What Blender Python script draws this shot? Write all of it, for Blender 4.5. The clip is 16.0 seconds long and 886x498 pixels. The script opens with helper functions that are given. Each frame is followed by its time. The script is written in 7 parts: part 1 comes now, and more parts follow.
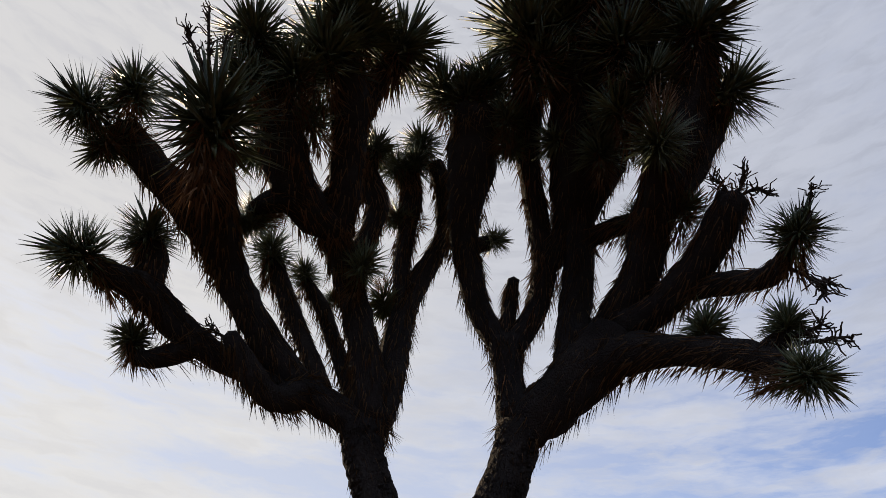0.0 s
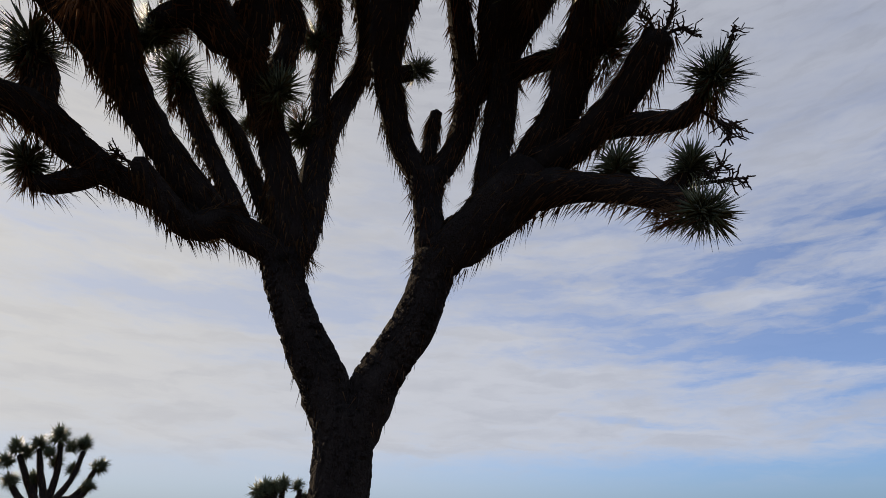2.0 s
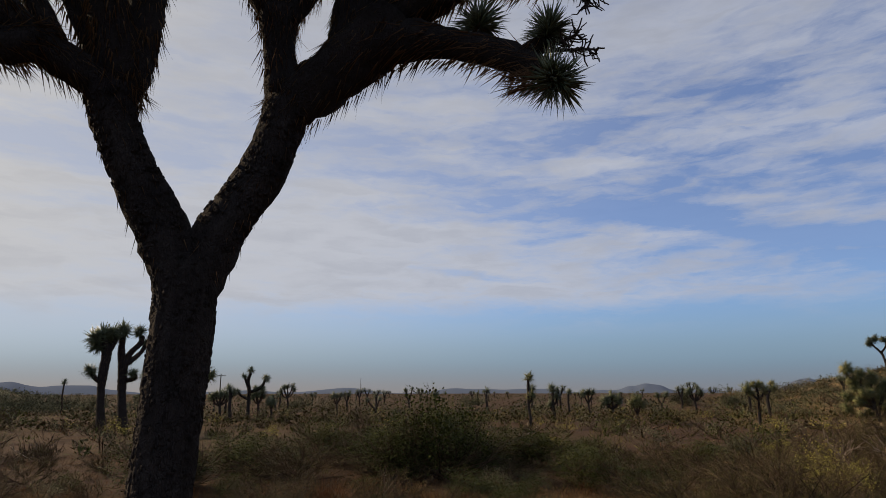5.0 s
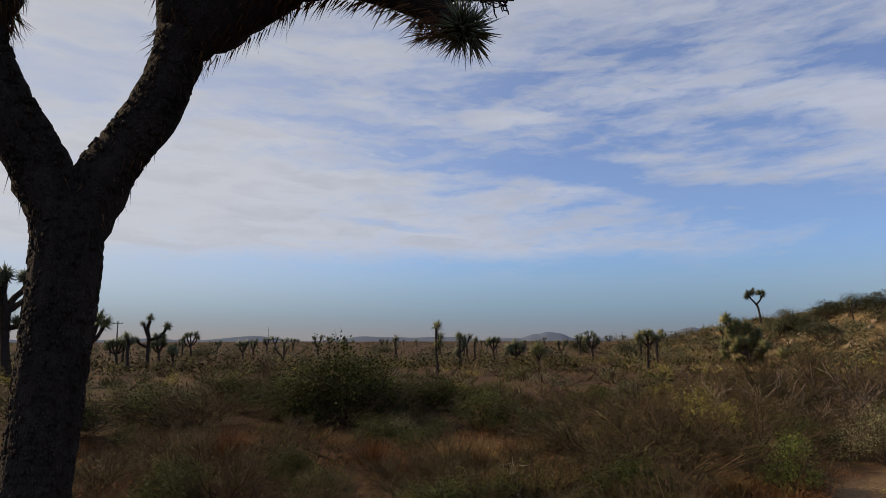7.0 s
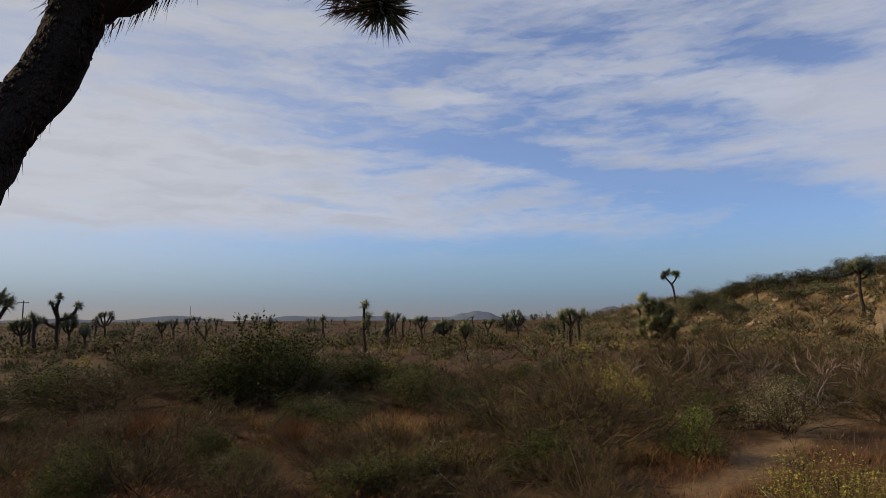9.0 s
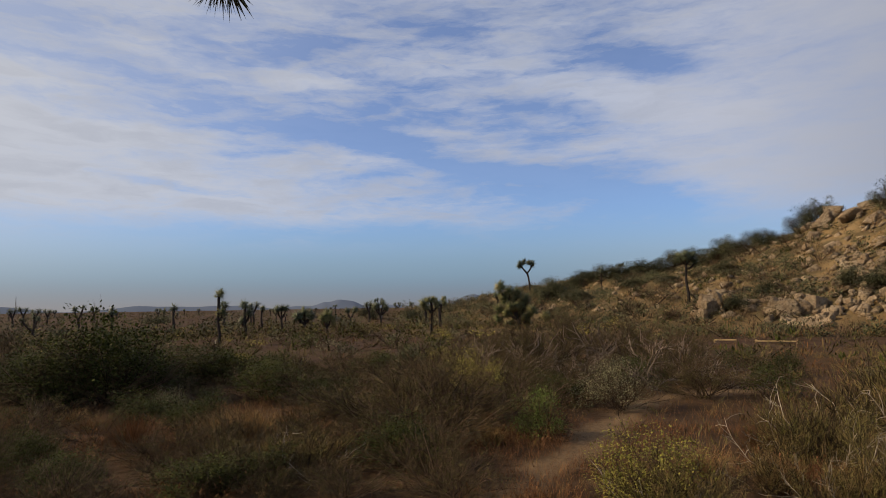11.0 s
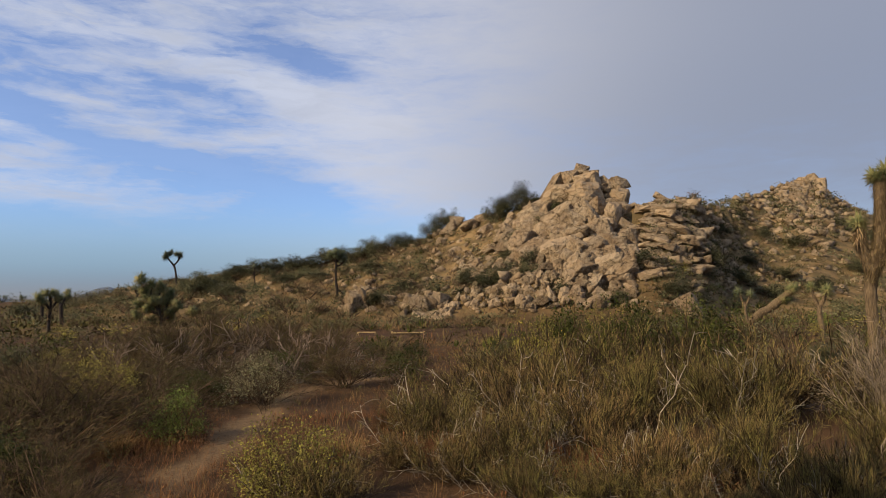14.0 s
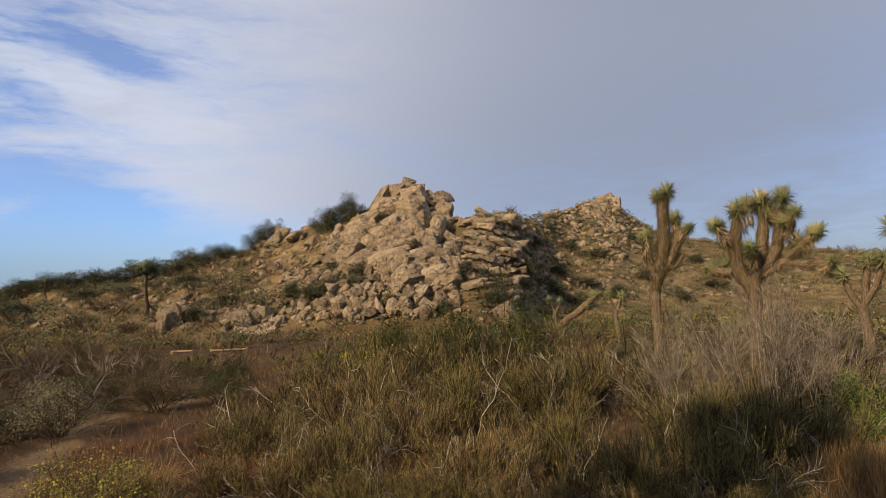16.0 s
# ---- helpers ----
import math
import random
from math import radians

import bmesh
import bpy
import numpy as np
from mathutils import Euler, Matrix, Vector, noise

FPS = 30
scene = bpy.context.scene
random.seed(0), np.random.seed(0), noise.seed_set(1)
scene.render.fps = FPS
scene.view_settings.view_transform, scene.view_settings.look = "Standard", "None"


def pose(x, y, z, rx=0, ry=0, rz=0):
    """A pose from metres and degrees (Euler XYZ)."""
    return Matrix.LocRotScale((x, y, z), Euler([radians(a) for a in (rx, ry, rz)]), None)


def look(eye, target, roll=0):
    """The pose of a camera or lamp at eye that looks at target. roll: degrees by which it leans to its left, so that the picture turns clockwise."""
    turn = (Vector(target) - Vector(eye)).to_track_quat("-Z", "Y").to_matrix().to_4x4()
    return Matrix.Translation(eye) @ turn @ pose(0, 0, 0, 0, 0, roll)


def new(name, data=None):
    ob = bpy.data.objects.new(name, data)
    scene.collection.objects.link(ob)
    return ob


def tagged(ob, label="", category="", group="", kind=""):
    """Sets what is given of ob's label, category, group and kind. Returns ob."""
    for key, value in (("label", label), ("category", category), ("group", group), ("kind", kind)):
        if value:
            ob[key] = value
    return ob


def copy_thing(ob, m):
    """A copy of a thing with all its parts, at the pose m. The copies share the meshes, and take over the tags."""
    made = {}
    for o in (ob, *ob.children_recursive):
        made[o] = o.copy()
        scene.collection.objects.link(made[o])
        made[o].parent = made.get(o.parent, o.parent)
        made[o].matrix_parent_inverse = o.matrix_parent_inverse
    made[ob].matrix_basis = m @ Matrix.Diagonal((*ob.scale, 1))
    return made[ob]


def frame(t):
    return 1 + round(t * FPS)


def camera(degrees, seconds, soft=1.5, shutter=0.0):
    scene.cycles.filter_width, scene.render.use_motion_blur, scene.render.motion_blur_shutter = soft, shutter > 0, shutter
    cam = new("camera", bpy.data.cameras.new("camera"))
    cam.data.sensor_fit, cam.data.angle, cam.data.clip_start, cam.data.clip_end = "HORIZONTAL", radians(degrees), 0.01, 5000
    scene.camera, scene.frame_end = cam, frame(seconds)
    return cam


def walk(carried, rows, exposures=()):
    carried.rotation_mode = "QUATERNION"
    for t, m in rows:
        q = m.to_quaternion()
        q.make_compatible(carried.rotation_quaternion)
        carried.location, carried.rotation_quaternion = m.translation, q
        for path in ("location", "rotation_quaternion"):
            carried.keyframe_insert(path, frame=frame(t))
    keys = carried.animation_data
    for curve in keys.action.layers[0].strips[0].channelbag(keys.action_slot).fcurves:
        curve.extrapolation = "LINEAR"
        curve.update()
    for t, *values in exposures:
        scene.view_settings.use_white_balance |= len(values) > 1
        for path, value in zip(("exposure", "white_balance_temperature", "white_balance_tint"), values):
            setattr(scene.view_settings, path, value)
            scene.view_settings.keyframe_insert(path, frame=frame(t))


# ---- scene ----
# ---- camera and walk ----
LENS = 70.35
EYE_Z = 1.6
cam = camera(LENS, 16.0, soft=0.85)
# seconds, sideways drift, heading to the right of +y, tilt up, roll
WALK = [
    (0.0, 0.000, -31.68, 40.68, 5.44), (0.5, 0.000, -29.54, 37.29, 4.23),
    (1.0, 0.000, -26.89, 34.49, 3.45), (1.5, 0.000, -24.04, 30.23, 2.50),
    (2.0, 0.000, -22.04, 25.97, 1.58), (2.5, 0.000, -19.61, 22.57, 0.94),
    (3.0, 0.000, -16.93, 19.83, 0.54), (3.5, 0.005, -14.65, 17.61, 0.20),
    (4.0, 0.010, -12.47, 15.63, 0.15), (4.5, 0.015, -10.23, 14.28, 0.00),
    (7.0, 0.060, 0.00, 8.33, -0.17), (7.5, 0.075, 2.01, 7.99, -0.27),
    (8.0, 0.090, 3.65, 7.53, -0.47), (10.3, 0.170, 11.18, 5.54, -0.72),
    (10.5, 0.180, 12.39, 5.62, -0.95), (11.0, 0.200, 18.76, 5.24, -0.90),
    (11.5, 0.208, 25.36, 5.21, -0.70), (12.0, 0.215, 30.33, 4.77, -0.95),
    (12.5, 0.222, 35.38, 4.73, -0.87), (13.0, 0.230, 39.84, 4.80, -0.80),
    (13.5, 0.235, 44.57, 4.36, -0.65), (14.0, 0.240, 49.53, 4.37, -0.60),
    (14.5, 0.243, 52.96, 4.27, -1.00), (15.0, 0.245, 55.99, 4.39, -1.25),
    (15.5, 0.248, 59.97, 5.24, -1.20), (16.0, 0.250, 65.17, 5.10, -1.90),
]


def eye_row(t, side, heading, tilt, roll):
    a, b = radians(heading), radians(tilt)
    eye = Vector((side, 0, EYE_Z))
    ahead = Vector((math.sin(a) * math.cos(b), math.cos(a) * math.cos(b), math.sin(b)))
    return t, look(eye, eye + ahead, roll)


walk(cam, [eye_row(*row) for row in WALK], exposures=[(0.0, 0.22), (1.0, 0.10), (2.0, -0.06), (3.0, -0.25), (4.5, -0.24), (7.0, -0.10), (8.2, -0.14), (11.0, -0.12), (12.0, -0.04), (13.5, 0.12), (16.0, 0.26)])

# ---- world and sun ----
SUN_AZ, SUN_EL = -72.0, 31.0
world = bpy.data.worlds.new("sky")
scene.world = world
world.use_nodes = True
wt = world.node_tree
wt.nodes.clear()


def wmath(op, a, b=None, c=None, clamp=False):
    n = wt.nodes.new("ShaderNodeMath")
    n.operation, n.use_clamp = op, clamp
    for k, v in enumerate((a, b, c)):
        if v is None:
            continue
        if isinstance(v, (int, float)):
            n.inputs[k].default_value = v
        else:
            wt.links.new(v, n.inputs[k])
    return n.outputs[0]


def wrange(v, lo, hi, a=0.0, b=1.0):
    n = wt.nodes.new("ShaderNodeMapRange")
    n.interpolation_type = "SMOOTHSTEP"
    wt.links.new(v, n.inputs["Value"])
    for key, value in (("From Min", lo), ("From Max", hi), ("To Min", a), ("To Max", b)):
        n.inputs[key].default_value = value
    return n.outputs["Result"]


def wmix(f, a, b):
    n = wt.nodes.new("ShaderNodeMix")
    n.data_type = "RGBA"
    if isinstance(f, (int, float)):
        n.inputs[0].default_value = f
    else:
        wt.links.new(f, n.inputs[0])
    for k, v in ((6, a), (7, b)):
        if isinstance(v, tuple):
            n.inputs[k].default_value = (*v, 1)
        else:
            wt.links.new(v, n.inputs[k])
    return n.outputs[2]


def wnoise(vector, scale, detail, rough, distort=0.0, stretch=(1, 1, 1), turn=0.0, shift=(0, 0, 0)):
    m = wt.nodes.new("ShaderNodeMapping")
    m.inputs["Scale"].default_value = stretch
    m.inputs["Rotation"].default_value = (0, 0, radians(turn))
    m.inputs["Location"].default_value = shift
    wt.links.new(vector, m.inputs["Vector"])
    n = wt.nodes.new("ShaderNodeTexNoise")
    n.inputs["Scale"].default_value, n.inputs["Detail"].default_value = scale, detail
    n.inputs["Roughness"].default_value, n.inputs["Distortion"].default_value = rough, distort
    wt.links.new(m.outputs[0], n.inputs["Vector"])
    return n.outputs[0]


coord = wt.nodes.new("ShaderNodeTexCoord").outputs["Generated"]
split = wt.nodes.new("ShaderNodeSeparateXYZ")
wt.links.new(coord, split.inputs[0])
dx, dy, dz = split.outputs
nishita = wt.nodes.new("ShaderNodeTexSky")
nishita.sky_type, nishita.sun_disc = "NISHITA", False
nishita.sun_elevation, nishita.sun_rotation = radians(SUN_EL), radians(SUN_AZ)
nishita.air_density, nishita.dust_density, nishita.ozone_density = 1.0, 0.4, 3.0
wt.links.new(coord, nishita.inputs[0])
clear = wt.nodes.new("ShaderNodeVectorMath")
clear.operation = "MULTIPLY"
wt.links.new(nishita.outputs[0], clear.inputs[0])
clear.inputs[1].default_value = (0.100, 0.111, 0.142)

# cloud layer: bearing and height in degrees, drawn out along the horizon
bearing = wmath("MULTIPLY", wmath("ARCTAN2", dx, dy), 57.2958)
height = wmath("MULTIPLY", wmath("ARCSINE", dz), 57.2958)
flat = wt.nodes.new("ShaderNodeCombineXYZ")
wt.links.new(bearing, flat.inputs[0])
wt.links.new(height, flat.inputs[1])
deck = flat.outputs[0]
flatways = wmath("ADD", wmath("MULTIPLY", dx, math.sin(radians(SUN_AZ))), wmath("MULTIPLY", dy, math.cos(radians(SUN_AZ))))
toward = wmath("ADD", wmath("MULTIPLY", flatways, math.cos(radians(SUN_EL))), wmath("MULTIPLY", dz, math.sin(radians(SUN_EL))))


def drift(scale, reach, shift):
    """The cloud layer's coordinates pushed about by noise."""
    m = wt.nodes.new("ShaderNodeMapping")
    m.inputs["Scale"].default_value, m.inputs["Location"].default_value = scale, shift
    wt.links.new(deck, m.inputs["Vector"])
    n = wt.nodes.new("ShaderNodeTexNoise")
    n.inputs["Scale"].default_value, n.inputs["Detail"].default_value, n.inputs["Roughness"].default_value = 1.0, 5, 0.6
    wt.links.new(m.outputs[0], n.inputs["Vector"])
    push = wt.nodes.new("ShaderNodeVectorMath")
    push.operation = "MULTIPLY_ADD"
    push.inputs[1].default_value = (2 * reach[0], 2 * reach[1], 0)
    wt.links.new(n.outputs["Color"], push.inputs[0])
    rest = wt.nodes.new("ShaderNodeVectorMath")
    rest.operation = "SUBTRACT"
    rest.inputs[1].default_value = (reach[0], reach[1], 0)
    wt.links.new(deck, rest.inputs[0])
    wt.links.new(rest.outputs[0], push.inputs[2])
    return push.outputs[0]


def bank_of(vector, az, el, half_w, half_h, tilt, amount):
    """A soft oval of cloud, or of clear sky."""
    m = wt.nodes.new("ShaderNodeMapping")
    m.vector_type = "TEXTURE"
    m.inputs["Location"].default_value = (az, el, 0)
    m.inputs["Rotation"].default_value = (0, 0, radians(tilt))
    m.inputs["Scale"].default_value = (half_w, half_h, 1)
    wt.links.new(vector, m.inputs["Vector"])
    r = wt.nodes.new("ShaderNodeVectorMath")
    r.operation = "LENGTH"
    wt.links.new(m.outputs[0], r.inputs[0])
    return wrange(r.outputs["Value"], 0.0, 1.45, 0.72 * amount, 0.0)


# bearing, height, half-width, half-height, tilt, amount
BANKS = [(-45, 12.0, 40, 6.5, 0, 0.42), (-4, 10.9, 31, 3.4, -4, 0.29), (-15, 14.6, 19, 3.0, -6, 0.22), (12, 13.4, 9, 0.9, -11, 0.30), (-6.5, 25.6, 6, 1.9, -5, 0.28),
         (7, 20.0, 6, 1.2, -8, 0.34), (17.5, 15.8, 5, 0.6, -3, 0.28), (40, 16.4, 13, 3.0, -8, 0.34), (32, 14.0, 3, 0.4, -5, 0.22), (80, 22, 40, 22, 0, 0.62),
         (-15, 18.0, 5, 0.7, -3, 0.22), (50, 10.5, 12, 3.4, 0, 0.26), (23, 21.0, 13, 3.4, -6, 0.26), (-6.5, 12.0, 3.5, 0.6, -22, 0.22), (-47, 21.6, 6, 1.1, 0, 0.22), (16, 29, 18, 4, -6, 0.20)]
GAPS = [(-48, 19.2, 11, 1.5, 0, 0.36), (-31, 21.8, 9, 2.4, 6, 0.34), (-14, 21.3, 10, 1.9, -12, 0.32), (-3, 18.4, 8, 1.1, -6, 0.30), (8, 15.4, 9, 1.4, -8, 0.34),
        (20, 12.9, 9, 1.4, -14, 0.36), (31, 10.6, 9, 2.4, -10, 0.34), (-4.5, 10.4, 5.5, 0.42, -5, 0.55), (36.5, 20.9, 5, 1.6, -16, 0.46), (19, 24.0, 5, 1.1, -4, 0.30),
        (33, 7.0, 15, 2.6, 0, 0.30), (27, 18.0, 8, 1.1, -8, 0.28), (-29, 33, 8, 5, 0, 0.24), (2, 6.2, 60, 1.2, 0, 0.30)]
loose = drift((0.085, 0.26, 1), (5.5, 1.6), (2.3, 0.7, 0))
torn = drift((0.24, 0.75, 1), (1.8, 0.65), (5.1, 3.3, 0))


def swing(v, gain):
    return wmath("MULTIPLY", wmath("SUBTRACT", v, 0.5), gain)


sheets = wnoise(loose, 1.0, 5, 0.55, 0.4, (0.055, 0.30, 1), -6, (3.1, 1.7, 0))
shreds = wnoise(torn, 1.0, 6, 0.58, 0.4, (0.15, 0.72, 1), -6, (0.4, 5.2, 0))
wisp = wnoise(torn, 1.0, 6, 0.62, 0.4, (0.40, 1.7, 1), -7, (7.0, 2.0, 0))
broken = wmath("MULTIPLY", wmath("ADD", wmath("ADD", swing(sheets, 1.15), swing(shreds, 0.95)), swing(wisp, 0.36)), wmath("MULTIPLY", wrange(dx, 0.48, 0.82, 1.0, 0.22), wrange(dz, 0.36, 0.62, 1.0, 0.35)))
cover = wmath("ADD", broken, 0.69)
for oval in BANKS:
    cover = wmath("ADD", cover, bank_of(loose if oval[3] > 2.0 else torn, *oval))
for oval in GAPS:
    cover = wmath("SUBTRACT", cover, bank_of(loose if oval[3] > 2.0 else torn, *oval))
# thicker overhead and towards the sun
over = wmath("ADD", wrange(dz, 0.39, 0.64, 0.0, 0.30), wrange(toward, 0.2, 0.9, 0.0, 0.12))
cover = wmath("ADD", cover, over)
body = wrange(cover, 0.34, 1.10)
body = wmath("MULTIPLY", body, wmath("MAXIMUM", wrange(dz, 0.075, 0.150), wrange(dx, 0.66, 0.90)))
body = wmath("MAXIMUM", body, wrange(dz, 0.10, 0.22, 0.0, 0.18))
thick = wmath("ADD", wmath("MULTIPLY", wrange(dx, 0.60, 0.99), 0.97), wmath("ADD", wrange(dz, 0.34, 0.66, 0.0, 0.34), wmath("MULTIPLY", wrange(shreds, 0.40, 0.70, 0.0, 0.26), wrange(dx, 0.5, 0.8, 1.0, 0.0))))
glow = wmath("ADD", wrange(toward, -0.1, 0.95, 0.0, 0.55), wrange(toward, 0.72, 1.0, 0.0, 0.45))
lit = wmix(glow, wmix(wrange(dx, 0.45, 0.85), (0.53, 0.57, 0.685), (0.61, 0.61, 0.66)), (0.70, 0.68, 0.65))
shade = wmix(glow, (0.240, 0.265, 0.335), (0.46, 0.46, 0.50))
cloud = wmix(thick, lit, shade)
air = wmix(wrange(dz, 0.02, 0.16, 0.92, 0.0), clear.outputs[0], wmix(glow, wmix(wrange(dx, 0.35, 0.75), (0.20, 0.30, 0.41), (0.29, 0.365, 0.45)), (0.36, 0.40, 0.43)))
air = wmix(wrange(dz, -0.01, 0.055, 0.95, 0.0), air, wmix(glow, (0.235, 0.238, 0.262), (0.52, 0.43, 0.36)))
air = wmix(wmath("MULTIPLY", wrange(toward, 0.2, 0.95, 0.0, 0.75), wrange(dz, 0.0, 0.12)), air, (0.53, 0.535, 0.55))
total = wmix(wmath("MULTIPLY", body, 0.93), air, cloud)
back = wt.nodes.new("ShaderNodeBackground")
back.inputs["Strength"].default_value = 1.0
wt.links.new(total, back.inputs["Color"])
out = wt.nodes.new("ShaderNodeOutputWorld")
wt.links.new(back.outputs[0], out.inputs[0])

sun = new("sun", bpy.data.lights.new("sun", "SUN"))
sun.data.energy, sun.data.angle, sun.data.color = 5.6, radians(0.6), (1.0, 0.765, 0.49)
sun_way = Vector((math.sin(radians(SUN_AZ)) * math.cos(radians(SUN_EL)), math.cos(radians(SUN_AZ)) * math.cos(radians(SUN_EL)), math.sin(radians(SUN_EL))))
sun.matrix_world = look(sun_way * 50, (0, 0, 0))

# ---- materials ----
def nt_mix(t, f, a, b, blend="MIX"):
    n = t.nodes.new("ShaderNodeMix")
    n.data_type, n.blend_type = "RGBA", blend
    if isinstance(f, (int, float)):
        n.inputs[0].default_value = f
    else:
        t.links.new(f, n.inputs[0])
    for k, v in ((6, a), (7, b)):
        if isinstance(v, tuple):
            n.inputs[k].default_value = (*v, 1)
        else:
            t.links.new(v, n.inputs[k])
    return n.outputs[2]


def nt_range(t, v, lo, hi, a=0.0, b=1.0):
    n = t.nodes.new("ShaderNodeMapRange")
    t.links.new(v, n.inputs["Value"])
    for key, value in (("From Min", lo), ("From Max", hi), ("To Min", a), ("To Max", b)):
        n.inputs[key].default_value = value
    return n.outputs["Result"]


def nt_noise(t, vector, scale, detail=5, rough=0.6, distort=0.0):
    n = t.nodes.new("ShaderNodeTexNoise")
    n.inputs["Scale"].default_value, n.inputs["Detail"].default_value = scale, detail
    n.inputs["Roughness"].default_value, n.inputs["Distortion"].default_value = rough, distort
    t.links.new(vector, n.inputs["Vector"])
    return n.outputs[0]


def nt_bump(t, bsdf, height, strength, distance):
    n = t.nodes.new("ShaderNodeBump")
    n.inputs["Strength"].default_value, n.inputs["Distance"].default_value = strength, distance
    t.links.new(height, n.inputs["Height"])
    t.links.new(n.outputs[0], bsdf.inputs["Normal"])


def material(name, rough=0.85, spec=0.25):
    m = bpy.data.materials.new(name)
    m.use_nodes = True
    t = m.node_tree
    b = t.nodes["Principled BSDF"]
    b.inputs["Roughness"].default_value = rough
    b.inputs["Specular IOR Level"].default_value = spec
    return m, t, b


def blade_material(name, first, second, third=None, rough=0.6, spec=0.1, through_light=0.0, scale=3.0, skew=0.0, hue_swing=0.008):
    """Leaves, stems and straws: each strand takes its own tone, each plant a slight one of its own."""
    m, t, b = material(name, rough, spec)
    geo = t.nodes.new("ShaderNodeNewGeometry")
    info = t.nodes.new("ShaderNodeObjectInfo")
    tex = t.nodes.new("ShaderNodeTexCoord")
    col = nt_mix(t, nt_range(t, geo.outputs["Random Per Island"], skew, 1.0), first, second)
    if third:
        patch = nt_range(t, nt_noise(t, tex.outputs["Object"], scale, 3), 0.42, 0.58)
        col = nt_mix(t, patch, col, third)
    tone = nt_range(t, info.outputs["Random"], 0.0, 1.0, 0.75, 1.2)
    hsv = t.nodes.new("ShaderNodeHueSaturation")
    t.links.new(tone, hsv.inputs["Value"])
    t.links.new(nt_range(t, info.outputs["Random"], 0.0, 1.0, 0.5 + hue_swing, 0.5 - hue_swing), hsv.inputs["Hue"])
    t.links.new(col, hsv.inputs["Color"])
    t.links.new(hsv.outputs[0], b.inputs["Base Color"])
    if through_light:
        tr = t.nodes.new("ShaderNodeBsdfTranslucent")
        t.links.new(hsv.outputs[0], tr.inputs["Color"])
        mixer = t.nodes.new("ShaderNodeMixShader")
        mixer.inputs[0].default_value = through_light
        t.links.new(b.outputs[0], mixer.inputs[1])
        t.links.new(tr.outputs[0], mixer.inputs[2])
        t.links.new(mixer.outputs[0], t.nodes["Material Output"].inputs["Surface"])
    return m


def bark_material(name, dark, light, plate=46.0, depth=0.022):
    m, t, b = material(name, 0.95, 0.1)
    tex = t.nodes.new("ShaderNodeTexCoord").outputs["Object"]
    mp = t.nodes.new("ShaderNodeMapping")
    mp.inputs["Scale"].default_value = (1, 1, 0.55)
    t.links.new(tex, mp.inputs[0])
    vor = t.nodes.new("ShaderNodeTexVoronoi")
    vor.feature = "DISTANCE_TO_EDGE"
    vor.inputs["Scale"].default_value = plate
    bent = t.nodes.new("ShaderNodeTexNoise")
    bent.inputs["Scale"].default_value = 18.0
    t.links.new(mp.outputs[0], bent.inputs["Vector"])
    shift = t.nodes.new("ShaderNodeVectorMath")
    shift.operation = "MULTIPLY_ADD"
    shift.inputs[1].default_value = (0.05, 0.05, 0.05)
    t.links.new(bent.outputs["Color"], shift.inputs[0])
    t.links.new(mp.outputs[0], shift.inputs[2])
    t.links.new(shift.outputs[0], vor.inputs["Vector"])
    crack = nt_range(t, vor.outputs["Distance"], 0.0, 0.30, 0.55, 1.0)
    fine = nt_noise(t, tex, 60, 6, 0.7)
    broad = nt_noise(t, tex, 5, 4, 0.6)
    col = nt_mix(t, nt_range(t, broad, 0.35, 0.65), dark, light)
    col = nt_mix(t, nt_range(t, fine, 0.3, 0.75), tuple(0.6 * c for c in dark), col)
    col = nt_mix(t, crack, tuple(0.8 * c for c in dark), col)
    t.links.new(col, b.inputs["Base Color"])
    s = t.nodes.new("ShaderNodeMath")
    s.operation = "MULTIPLY_ADD"
    t.links.new(fine, s.inputs[0])
    s.inputs[1].default_value = 0.5
    t.links.new(crack, s.inputs[2])
    nt_bump(t, b, s.outputs[0], 1.0, depth)
    return m


